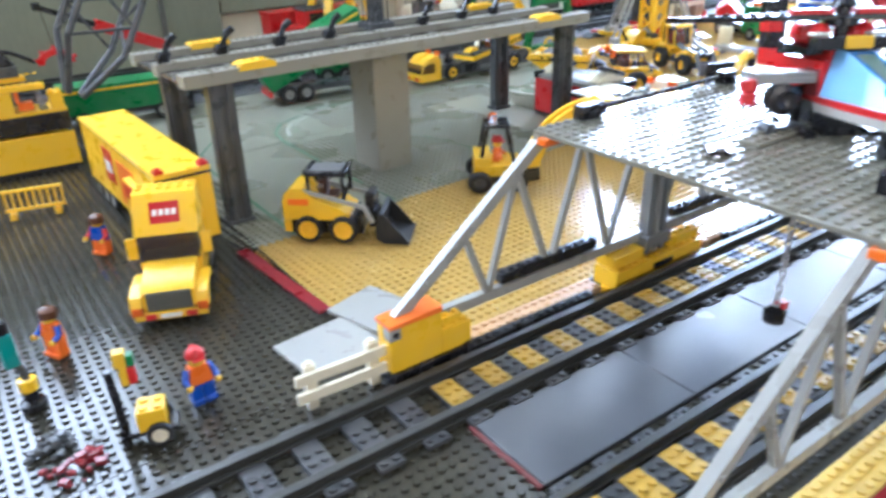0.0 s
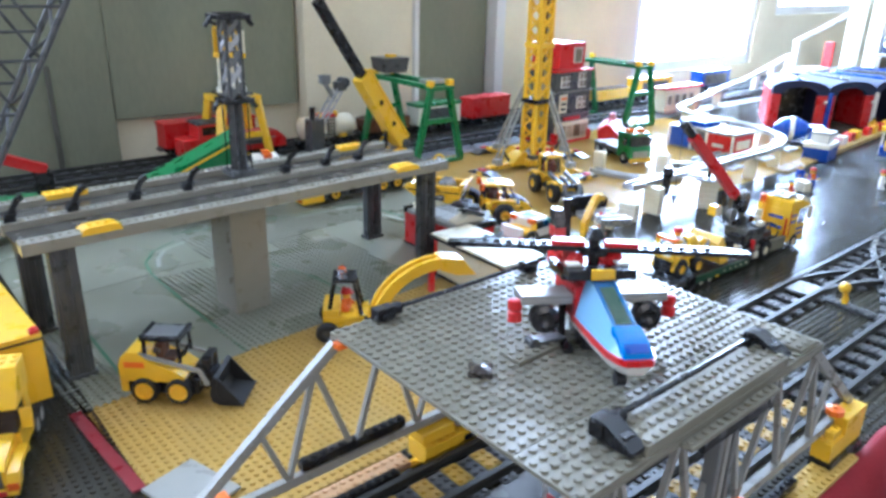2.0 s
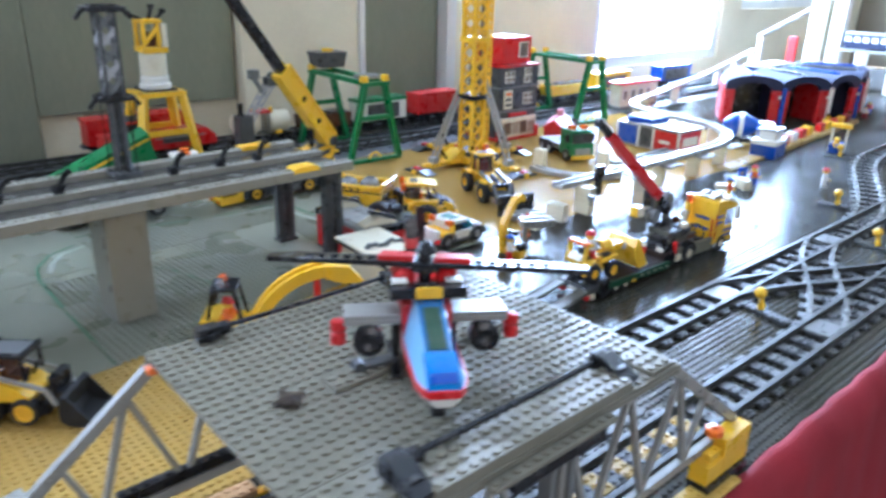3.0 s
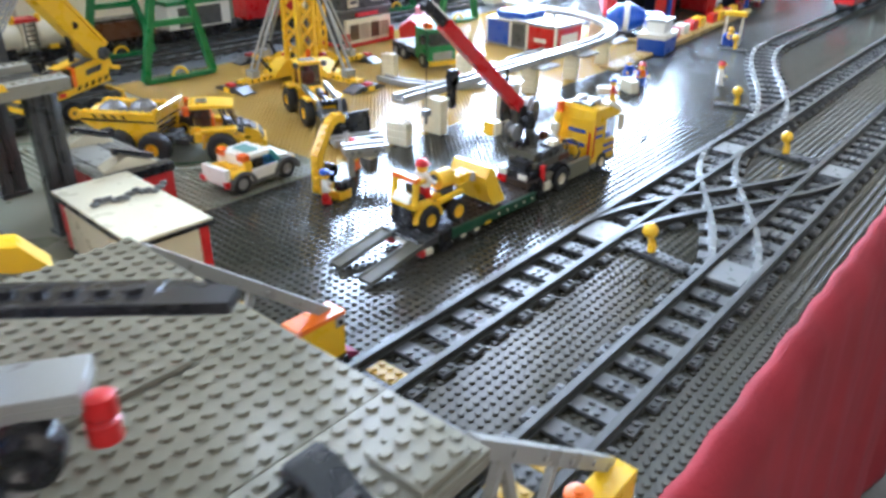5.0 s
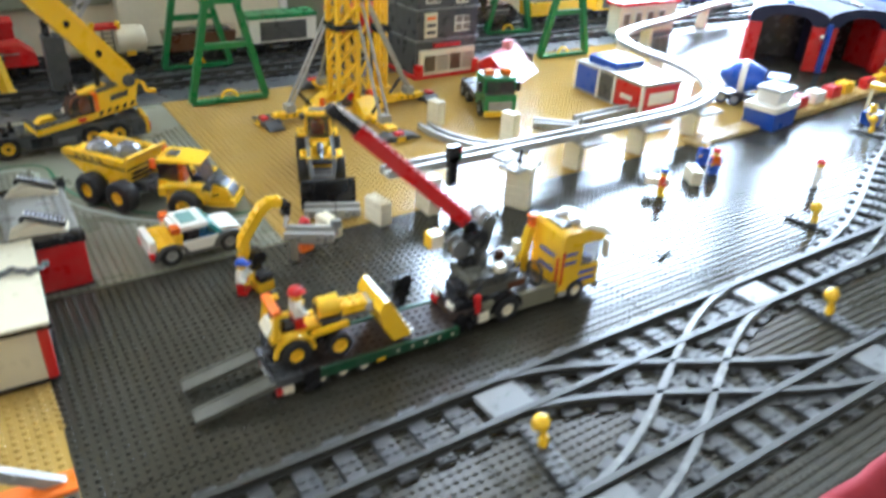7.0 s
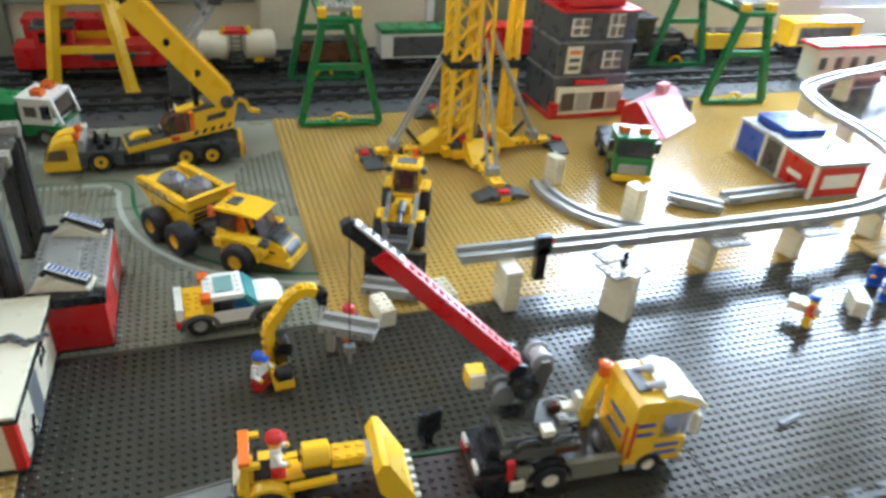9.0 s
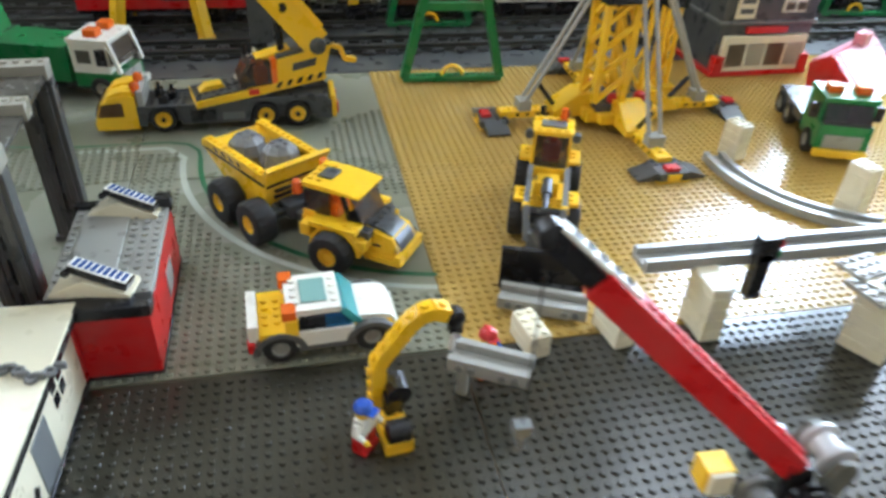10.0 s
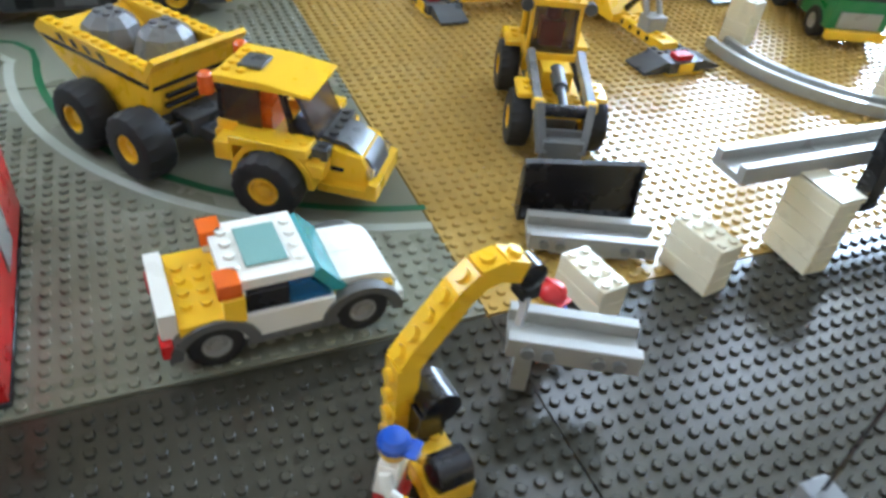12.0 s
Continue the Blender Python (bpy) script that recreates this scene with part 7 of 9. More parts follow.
    part("turntable", Shape().lathe([(2.4, 2.4), (2.8, 2.6), (2.8, 3.4), (2.2, 3.8)], (-6.0, 0.4, 0), "z", 18), DARK_GREY, t)
    s = Shape().box(-10.4, -2.4, -2.0, 2.8, 3.7, 4.8).box(-10.0, -3.4, -1.4, 3.2, 4.8, 5.9).box(-8.4, -5.6, 2.0, 4.2, 5.9, 7.0)
    s.studs(-10.0, -1.2, 3, 4, 5.9)
    part("winch_housing", s, OLIVE_GREY, t, "olive grey crane house")
    for x, y, nx, h, c in ((-9.6, 1.2, 2, 0.9, BLACK), (-6.8, -0.8, 2, 0.5, DARK_GREY), (-4.6, 1.0, 1, 1.2, BROWN), (-4.4, -0.6, 1, 0.8, LIGHT_GREY), (-7.4, 0.6, 1, 1.6, DARK_GREY)):
        part("house_brick", Shape().brick(x, y, 5.9, nx, 1, h), c, t)
    for x, y in ((-9.0, -1.7), (-5.4, -1.7)):
        part("guard_rail", Shape().tube([(x, y, 4.8), (x, y - 0.3, 5.6), (x + 0.6, y - 0.3, 6.1), (x + 1.8, y - 0.3, 6.1), (x + 2.4, y - 0.3, 5.6), (x + 2.4, y, 4.8)], 0.16, 6), DARK_GREY, t)
    part("house_grille", Shape().box(-9.6, -7.0, -1.52, -1.4, 5.2, 6.0).box(-6.4, -4.4, -1.52, -1.4, 5.2, 6.0), DARK_GREY, t)
    part("brown_panel", Shape().box(-5.0, -2.6, -2.12, -2.0, 3.9, 4.7), BROWN, t)
    s = Shape().lathe([(0.5, -1.0), (1.25, -0.9), (1.25, -0.5), (0.8, -0.4), (0.8, 0.4), (1.25, 0.5), (1.25, 0.9), (0.5, 1.0)], (-9.0, 3.2, 7.8), "y", 16)
    part("winch_cover", s.box(-9.4, -8.6, 2.2, 2.6, 5.9, 7.8).box(-9.4, -8.6, 3.8, 4.2, 5.9, 7.8), MID_GREY, t)
    for y in (2.2, 5.2):
        part("arm_plate", Shape().prism([(-7.4, 6.0), (-5.6, 6.0), (-4.9, 9.0), (-4.5, 10.6), (-5.0, 11.6), (-5.8, 11.6), (-6.4, 10.4)], y, y + 0.4), OLIVE_GREY, t)
        part("boom_cheek", Shape().prism([(-8.8, 8.6), (-6.6, 8.6), (-7.2, 11.2), (-8.8, 11.8)], y + 0.2, y + 0.6), BLACK, t)
    s = Shape().lathe([(0.4, -1.2), (1.15, -1.05), (1.2, -0.75), (0.85, -0.65), (0.85, 0.65), (1.2, 0.75), (1.15, 1.05), (0.4, 1.2)], (-5.3, 4.0, 10.8), "y", 20)
    part("winch_drum", s, CHROME, t, "pearl grey winch drum")
    s = Shape().lathe([(0.4, -0.5), (1.3, -0.4), (1.3, -0.2), (0.8, -0.15), (0.8, 0.15), (1.3, 0.2), (1.3, 0.4), (0.4, 0.5)], (-7.4, 1.6, 9.4), "y", 16)
    part("winch_drum", s, BLACK, t, "black winch drum")
    lamp = part("work_lamp", Shape().box(-12.2, -10.4, 4.2, 5.8, 7.6, 9.4), YELLOW, t, "yellow work lamp with pale glass")
    part("lamp_glass", Shape().box(-12.05, -10.55, 3.9, 4.2, 7.65, 9.35), CREAM, lamp)
    part("lamp_arm", Shape().bar((-9.2, 3.8, 7.6), (-10.8, 4.8, 8.2), 0.5, 0.5), DARK_GREY, t)
    part("crane_seat", Shape().box(-6.6, -5.4, -2.1, -0.9, 6.3, 7.1).box(-3.6, -1.8, 0.6, 1.8, 6.3, 6.8).box(-2.2, -1.6, 0.6, 1.8, 6.8, 8.0), CREAM, t, "cream crane seat")
    part("control_lever", Shape().rod((-3.4, -1.2, 4.4), (-3.0, -1.2, 6.4), 0.18).rod((-3.4, -0.6, 4.4), (-3.2, -0.6, 6.2), 0.18), BLACK, t)
    part("hose_loop", Shape().tube([(-9 + 1.2 * math.cos(i * 0.6), -1.8 + 0.4 * math.sin(i * 1.3), 3.6 + 1.2 * math.sin(i * 0.6)) for i in range(11)], 0.25), BLACK, t)
    part("wire_loop", Shape().tube([(-3.4 + 1.6 * math.cos(i * 0.5), 2.6, 5.0 + 1.6 * math.sin(i * 0.5)) for i in range(9)], 0.16), CHROME, t)
    part("rear_frame", Shape().box(-12.8, -8.6, -3.0, 2.8, 0.7, 2.38).box(-12.4, -11.6, -3.3, -2.9, 0.5, 2.9).box(-10.8, -10.2, -3.3, -2.9, 0.5, 2.9), BLACK, t, "black stabiliser frame")
    part("rear_block", Shape().box(-12.6, -9.4, -2.6, 2.6, 2.4, 4.0).box(-11.6, -9.8, -1.4, 1.4, 4.0, 5.0), BLACK, t)
    part("hydraulic_leg", Shape().box(-10.0, -9.3, -3.0, -2.4, 2.2, 4.6), RED, t, "red stabiliser leg")
    part("leg_foot", Shape().box(-9.6, -8.2, -3.3, -2.4, 1.0, 2.2), CREAM, t, "cream round foot")
    part("wheel_arch", arch(Shape(), -5.6, 1.6, 1.85, 2.3, -3.1, -2.2), BLACK, t)
    for y in (-1.7, 1.7):
        part("rear_lamp", Shape().box(-12.9, -12.5, y - 0.7, y + 0.7, 2.0, 3.0), RED, t)
        part("tail_tile", Shape().box(-12.9, -12.5, y - 0.7, y + 0.7, 3.1, 3.8), WHITE, t)
    for x in (-5.6, 4.8):
        for y in (-2.6, 2.6):
            wheel(t, x, y * (1.08 if x < 0 else 1.0), 1.7 if x < 0 else 1.45, 1.7 if x < 0 else 1.45, 1.0, CREAM, 0.48)
    return t


crane_lorry(at(0.8970, 0.1150, 0.0017, -3))
BOOM_TIP = (0.714, 0.172, 0.206)
boom = thing("crane_boom", "long red studded crane boom with black and white tip", "toy crane boom", Matrix())
A, Bt = Vector((0.832, 0.143, 0.092)) / U, Vector(BOOM_TIP) / U
d = (Bt - A)
part("main_boom", Shape().bar(A, A + d * 0.84, 1.45, 1.6), RED, boom)
up = Vector((0, 0, 1)).cross(d).normalized()
tv = d.normalized().cross(up)
tv = tv if tv.z > 0 else -tv
s = Shape()
for i in range(16):
    p = A + d * (0.03 + i * 0.044) + tv * 0.78
    s.rod(p, p + tv * 0.2, 0.3, None, 8)
part("boom_stud", s, RED, boom)
tip = part("tip_boom", Shape().bar(A + d * 0.84, Bt, 1.0, 1.1), BLACK, boom)
s = Shape().bar(A + d * 0.74 + tv * 0.86, Bt + tv * 0.70, 0.9, 0.2)
part("white_strip", s, WHITE, boom, "white strip on the boom")
for i in range(5):
    p = A + d * (0.78 + i * 0.045) + tv * (0.96 - 0.1 * i / 5)
    part("boom_hole", Shape().rod(p, p + tv * 0.06, 0.3, None, 8), BLACK, boom)
part("sheave", Shape().lathe([(0.3, -0.6), (0.75, -0.45), (0.75, 0.45), (0.3, 0.6)], tuple(Bt), "y", 12), BLACK, boom)
cable = part("cable", Shape().rod(tuple(Bt - Vector((0, 0, 0.6))), (Bt.x, Bt.y, 13.4), 0.06, None, 6), BLACK, boom)
part("hook", Shape().box(Bt.x - 0.5, Bt.x + 0.5, Bt.y - 0.4, Bt.y + 0.4, 12.6, 13.4).rod((Bt.x, Bt.y, 12.7), (Bt.x, Bt.y, 11.6), 0.2), MID_GREY, boom)

s = Shape().box(-1.3, 1.3, -0.3, 0.3, 1.3, 4.3).box(-0.5, 0.5, -0.3, 0.6, 0, 1.4).rod((0, -0.55, 3.0), (0, 0, 3.0), 0.35)
solid("chair_block", s, BLACK, "small black seat block behind the trailer", "seat", at(0.7760, 0.1630, 0.0017, 8))

# ---- yellow arm and the rail beside it ----
arm = thing("robot_arm", "yellow segmented toy robot arm on a black base", "toy robot arm", at(0.6645, 0.2845, 0.0017, 6))
part("base", Shape().box(-0.5, 1.7, -4.4, -0.8, 0, 1.2).studs(-0.4, -3.0, 2, 2, 1.2), YELLOW, arm)
part("motor", Shape().lathe([(0.4, -1.0), (0.9, -0.8), (0.9, 0.8), (0.4, 1.0)], (0.7, -3.6, 1.7), "x", 14).box(0.2, 1.6, -1.6, 0.6, 0, 3.0), BLACK, arm)
part("hub", Shape().lathe([(0.4, -1.0), (0.95, -0.9), (0.95, 0.9), (0.4, 1.0)], (1.3, -0.8, 3.2), "y", 14), BLACK, arm)
pts = [(0.0, 0.2), (0.0, 5.3), (0.5, 6.1), (2.4, 8.7), (3.2, 9.4), (4.2, 9.6), (5.2, 9.2)]
for k2, ((xa, za), (xb, zb)) in enumerate(zip(pts, pts[1:])):
    d2 = Vector((xb - xa, 0, zb - za)).normalized()
    n2 = Vector((-d2.z, 0, d2.x))
    s = Shape().prism([(q.x, q.z) for q in (Vector((xa, 0, za)) + n2 * 0.55 - d2 * 0.08, Vector((xb, 0, zb)) + n2 * 0.55 + d2 * 0.08, Vector((xb, 0, zb)) - n2 * 0.55 + d2 * 0.08, Vector((xa, 0, za)) - n2 * 0.55 - d2 * 0.08)], -0.62, 0.62)
    n3 = 4 if k2 == 0 else 3 if k2 == 2 else 1
    for f in range(n3):
        g = (f + 0.5) / n3
        p = Vector((xa + (xb - xa) * g, 0, za + (zb - za) * g)) + n2 * 0.53
        s.rod(p, p + n2 * 0.30, 0.36, None, 12)
    part("segment", s, YELLOW, arm)
part("wrist", Shape().lathe([(0.3, -0.7), (0.75, -0.5), (0.75, 0.5), (0.3, 0.7)], (5.9, 0, 8.6), "y", 12).box(5.5, 6.5, -0.5, 0.5, 7.2, 8.5), BLACK, arm)
part("gripper", Shape().bar((5.8, -0.4, 7.4), (5.6, -0.5, 5.8), 0.35, 0.35).bar((6.2, 0.4, 7.4), (6.5, 0.5, 6.0), 0.35, 0.35), CHROME, arm)
figure("toy figure in red trousers, white shirt and blue cap", at(0.6530, 0.2600, 0.0017, 50), RED, WHITE, WHITE, BLUE, "cap")
figure("toy figure in orange vest holding a grey rail", at(0.7400, 0.3090, 0.0017, 20), ORANGE, ORANGE, BLUE, RED)


def rail_piece(m, label, n=12, legs=0.0, profile_mat=LIGHT_GREY):
    t = thing("monorail_track", label, "toy rail", m, "loose monorail pieces")
    s = Shape().prism([(-1.35, 0.0), (1.35, 0.0), (1.4, 0.06), (1.4, 1.15), (1.35, 1.2), (0.75, 1.2), (0.7, 1.15), (0.7, 0.5), (-0.7, 0.5), (-0.7, 1.15), (-0.75, 1.2), (-1.35, 1.2), (-1.4, 1.15), (-1.4, 0.06)], 0, n, "x")
    part("beam", s, profile_mat, t)
    part("keel", Shape().box(1.5, n - 1.5, -1.0, 1.0, -0.5, -0.01), profile_mat, t)
    for x in (1.0, 2.0, n - 2.0, n - 1.0):
        part("pin", Shape().lathe([(0.15, -1.62), (0.33, -1.6), (0.33, -1.38)], (x, 0, 0.55), "y", 10), MID_GREY, t)
    if legs:
        part("leg", Shape().box(0.6, 1.5, -0.4, 0.4, -legs, -0.4), profile_mat, t)
    return t


rail_piece(at(0.7130, 0.2965, 0.0300, -29), "light grey rail piece on a short leg", 6.4, 3.45)
rail_piece(at(0.7690, 0.3790, 0.0062, -24), "light grey rail piece lying before the blade", 8.2)


def brick_block(m, nx, ny, h, label):
    s = Shape()
    n = max(1, round(h / 1.2))
    for i in range(n):
        s.box(0.02, nx - 0.02, 0.02, ny - 0.02, i * 1.2, (i + 1) * 1.2 - 0.015)
    s.studs(0, 0, nx, ny, n * 1.2)
    return solid("white_block", s, CREAM, label, "brick", m, "aged white blocks")


brick_block(at(0.7730, 0.3145, 0.0017, 9), 2, 4, 2.4, "aged white brick block on the ground")
brick_block(at(0.8365, 0.3145, 0.0017, 9), 2, 4, 3.6, "aged white brick block on the ground")

# ---- the monorail ----
MONO_Z = 0.0475


def mono_line(t):
    """The beam's centre line, t from 0 to 1."""
    pts = MONO_PTS
    f = t * (len(pts) - 1)
    i = min(int(f), len(pts) - 2)
    u = f - i
    p0, p1, p2, p3 = pts[max(i - 1, 0)], pts[i], pts[i + 1], pts[min(i + 2, len(pts) - 1)]
    return tuple(0.5 * (2 * b + (c - a) * u + (2 * a - 5 * b + 4 * c - e) * u * u + (3 * b - a - 3 * c + e) * u ** 3) for a, b, c, e in zip(p0, p1, p2, p3))


MONO_PTS = [(0.862, 0.352), (1.05, 0.350), (1.25, 0.350), (1.40, 0.358), (1.510, 0.400), (1.572, 0.480), (1.598, 0.570), (1.606, 0.660), (1.650, 0.750), (1.760, 0.800), (1.90, 0.835), (2.10, 0.90), (2.35, 0.96)]
mono = thing("monorail_line", "light grey toy monorail beam winding across the site", "toy rail", Matrix())
N = 24
for b in range(N):
    s = Shape()
    pts = [mono_line((b + i / 4) / N) for i in range(5)]
    s.sweep([(x / U, y / U, MONO_Z / U) for x, y in pts], [(-1.4, 0.0), (1.4, 0.0), (1.4, 1.2), (0.8, 1.2), (0.8, 0.5), (-0.8, 0.5), (-0.8, 1.2), (-1.4, 1.2)])
    part("beam", s, LIGHT_GREY, mono)


def pillar(x, y, h, label="aged white brick pillar under the monorail", turn=20, nx=2, ny=3):
    s = Shape()
    n = int(round(h / U / 1.2))
    for i in range(n):
        s.box(-nx / 2, nx / 2, -ny / 2, ny / 2, i * 1.2, i * 1.2 + 1.185)
    s.box(-nx / 2, nx / 2, -ny / 2, ny / 2, n * 1.2, h / U)
    return solid("monorail_pillar", s, CREAM, label, "pillar", at(x, y, 0.0017, turn), "monorail pillars")


for x, y in ((0.909, 0.3290), (1.165, 0.350), (1.290, 0.350), (1.43, 0.368), (1.555, 0.455), (1.600, 0.600), (1.63, 0.72), (1.80, 0.812), (2.10, 0.90)):
    pillar(x, y, MONO_Z - 0.002, turn=0 if x < 1 else 20, ny=4 if x < 1 else 3)
pillar(1.0165, 0.2865, 0.0530, turn=29, ny=4)
t = thing("pillar_bracket", "grey studded bracket on a pillar head with black lever", "bracket", at(1.0165, 0.2900, 0.0548, 12))
part("plate", Shape().brick(-3, -2, 0, 6, 4, 0.4).brick(-2, 1, 0.4, 4, 3, 0.4), LIGHT_GREY, t)
part("lever", Shape().rod((0, 0, 0.4), (0.2, 0.1, 2.6), 0.3).lathe([(0.3, 0.4), (0.55, 0.5), (0.55, 1.0), (0.3, 1.1)], (0, 0, 0), "z", 10), BLACK, t)
for x, y in ((1.175, 0.345), (1.300, 0.345), (1.435, 0.360)):
    solid("beam_plate", Shape().brick(-3, -3, -0.45, 6, 3, 0.4), LIGHT_GREY, "grey studded plate under the monorail beam", "plate", at(x, y - 0.004, MONO_Z - 0.0005), "beam plates")
brick_block(at(1.0780, 0.5700, 0.0017, 15), 2, 3, 4.8, "aged white brick pillar without a beam")
brick_block(at(1.1330, 0.4500, 0.0017, 15), 2, 3, 6.0, "aged white brick pillar without a beam")
t = thing("signal_post", "black toy signal post with red and green lights", "toy signal", at(0.9420, 0.3280, 0.0290) @ Matrix.Scale(1.15, 4))
part("post", Shape().box(-0.6, 0.6, -0.5, 0.5, 0, 4.2).box(-0.8, 1.0, -0.5, 0.5, 3.4, 5.6), BLACK, t)
part("red_light", Shape().rod((0.9, -0.2, 5.0), (1.12, -0.2, 5.0), 0.4), RED, t)
part("green_light", Shape().rod((0.9, -0.2, 4.1), (1.12, -0.2, 4.1), 0.4), GREEN, t)
bend = [(17.0 * math.cos(radians(170 + i * 5)), 17.0 * math.sin(radians(170 + i * 5)), 0.0) for i in range(17)]
s = Shape().sweep(bend, [(-1.4, 0.0), (1.4, 0.0), (1.4, 1.1), (0.7, 1.1), (0.7, 0.5), (-0.7, 0.5), (-0.7, 1.1), (-1.4, 1.1)])
solid("monorail_track", s, LIGHT_GREY, "curved grey monorail piece lying on the sand", "toy rail", at(1.192, 0.555, 0.0018), "loose monorail pieces")
rail_piece(at(1.215, 0.500, 0.0062, -40), "light grey rail piece lying on the sand", 9)
rail_piece(at(1.290, 0.478, 0.0062, 2), "light grey rail piece lying on the sand", 16)

# ---- switch stands and figures along the line ----


def switch_stand(m, label):
    t = thing("switch_stand", label, "toy switch stand", m, "switch stands")
    part("foot", Shape().brick(-1, -5, 0, 2, 9, 0.4), DARK_GREY, t, "dark grey studded foot")
    s = Shape().lathe([(0.3, 0.4), (0.5, 0.6), (0.5, 1.4), (0.35, 1.7)], (0, 0, 0), "z", 12)
    s.bar((0, 0, 1.5), (-0.4, 0.2, 2.8), 0.6, 0.6).ball((-0.5, 0.2, 3.3), 0.92)
    part("lever", s, YELLOW, t, "yellow lever with round knob")
    return t


switch_stand(at(0.7740, -0.0550, 0.0017, -10), "yellow switch stand between the tracks")
switch_stand(at(1.1400, -0.0600, 0.0017, -4), "yellow switch stand between the tracks")
switch_stand(at(1.3150, 0.0690, 0.0017, 12), "yellow switch stand beside the siding")
switch_stand(at(1.7200, 0.2250, 0.0017, 12), "yellow switch stand beside the siding")
figure("toy figure in white suit and red helmet", at(1.4330, 0.1430, 0.0017, 30), WHITE, WHITE, WHITE, RED, "helmet", raise_arm=2)
figure("toy figure in blue suit beside white bricks", at(1.3340, 0.2400, 0.0017, -20), BLUE, ORANGE, BLUE, RED)
figure("toy figure in blue suit with white helmet", at(1.3460, 0.2700, 0.0017, -20), BLUE, BLUE, BLUE, WHITE)
figure("toy figure in orange vest bending over white bricks", at(1.2100, 0.2250, 0.0017, 30), YELLOW, ORANGE, RED, BLUE, "cap")
brick_block(at(1.2160, 0.2180, 0.0130, 40), 2, 4, 1.2, "aged white brick carried by a figure")
brick_block(at(1.2700, 0.2250, 0.0017, -30), 2, 4, 2.4, "aged white brick leaning on the ground")
s = Shape().bar((-1.6, 0, 0.28), (1.6, 0.3, 0.28), 0.45, 0.4)
solid("loose_beam", s, TRACK_GREY, "loose dark grey beam lying on the plates", "beam", at(1.0920, 0.1080, 0.0017, 8))
solid("loose_axle", Shape().rod((-1, 0, 0.3), (1, 0, 0.3), 0.25), BLACK, "short black axle lying on the plates", "axle", at(0.985, 0.150, 0.0017, 40))


# ---- tower crane on its outriggers ----


def tower_crane(m):
    t = thing("toy_tower_crane", "tall yellow lattice toy tower crane on four outriggers", "toy crane", m)
    s = Shape().box(-5.5, 5.5, -4.0, 4.0, 1.0, 2.6).box(-4.0, 4.0, -5.5, 5.5, 1.2, 2.6).studs(-5, -4, 2, 8, 2.6).studs(3, -4, 2, 8, 2.6)
    part("base", s, YELLOW, t)
    part("base_deck", Shape().box(-4.2, 4.2, -4.2, 4.2, 2.6, 3.6).studs(-4, -4, 8, 2, 3.6), DARK_GREY, t, "dark grey studded deck")
    for x, y in ((-1.6, -3.4), (2.6, -3.0), (-3.0, 2.4)):
        part("red_lamp", Shape().lathe([(0.7, 3.6), (0.9, 3.8), (0.8, 4.6), (0.4, 4.9)], (x, y, 0), "z", 12), RED, t)
    for i in range(4):
        a = i * 90
        r = Matrix.Rotation(radians(a), 4, "Z")
        s = Shape().box(5.0, 17.0, -1.0, 1.0, 0.9, 1.9).studs(8, -0.5, 8, 1, 1.9).prism([(4.0, 1.2), (9.5, 1.2), (9.5, 2.0), (6.0, 4.4), (4.0, 4.4)], -2.0, 2.0)
        leg = part("outrigger", s, YELLOW, t, at=r)
        for j in range(6):
            part("pin_hole", Shape().rod((7 + j * 1.5, -1.03, 1.4), (7 + j * 1.5, 1.03, 1.4), 0.28, None, 8), BLACK, leg)
        part("foot_plate", Shape().box(16.0, 20.0, -2.0, 2.0, 0.1, 1.2).prism([(2.0, 0.1), (4.6, 0.1), (4.6, 0.3), (2.0, 1.2)], 16.4, 19.6, "x").prism([(-2.0, 0.1), (-2.0, 1.2), (-4.6, 0.3), (-4.6, 0.1)], 16.4, 19.6, "x").studs(16, -2, 2, 4, 1.2), DARK_GREY, leg, "dark grey sloped foot plate")
        part("foot_stripe", Shape().box(20.0, 20.12, -0.9, 0.9, 0.2, 1.1), YELLOW, leg)
        part("foot_sole", Shape().box(16.2, 20.2, -2.2, 2.2, 0.0, 0.12), YELLOW, leg)
        part("foot_lamp", Shape().box(18.3, 19.6, -0.9, 0.9, 1.2, 1.7), RED, leg)
        for dy in (-0.8, 0.8):
            part("strut", Shape().rod((13.5, dy, 3.0), (3.4, dy, 22.0), 0.3, None, 8), LIGHT_GREY, leg, "light grey strut")
        part("strut_foot", Shape().box(12.6, 14.4, -1.1, 1.1, 1.9, 3.4), LIGHT_GREY, leg)
        part("ram", Shape().rod((9.0, 0, 2.4), (11.5, 0, 5.4), 0.35), BLACK, leg)
    mx, my, hw = -3.1, -2.8, 2.0
    for i in range(5):
        z0 = 4.4 + i * 14.0
        for sx in (-1, 1):
            for sy in (-1, 1):
                part("mast_post", Shape().bar((mx + sx * hw, my + sy * hw, z0), (mx + sx * hw, my + sy * hw, z0 + 14), 0.85, 0.85), YELLOW, t)
        n = 4
        for j in range(n):
            za, zb = z0 + 14 * j / n, z0 + 14 * (j + 1) / n
            for sx, sy in ((-1, -1), (1, -1), (1, 1), (-1, 1)):
                part("mast_brace", Shape().bar((mx + sx * hw, my + sy * hw, za), (mx - sy * hw, my + sx * hw, zb), 0.7, 0.5), YELLOW, t)
        part("mast_collar", Shape().box(mx - hw - 0.7, mx + hw + 0.7, my - hw - 0.7, my + hw + 0.7, z0 + 13.2, z0 + 14.4), BLACK if i % 2 == 0 else YELLOW, t)
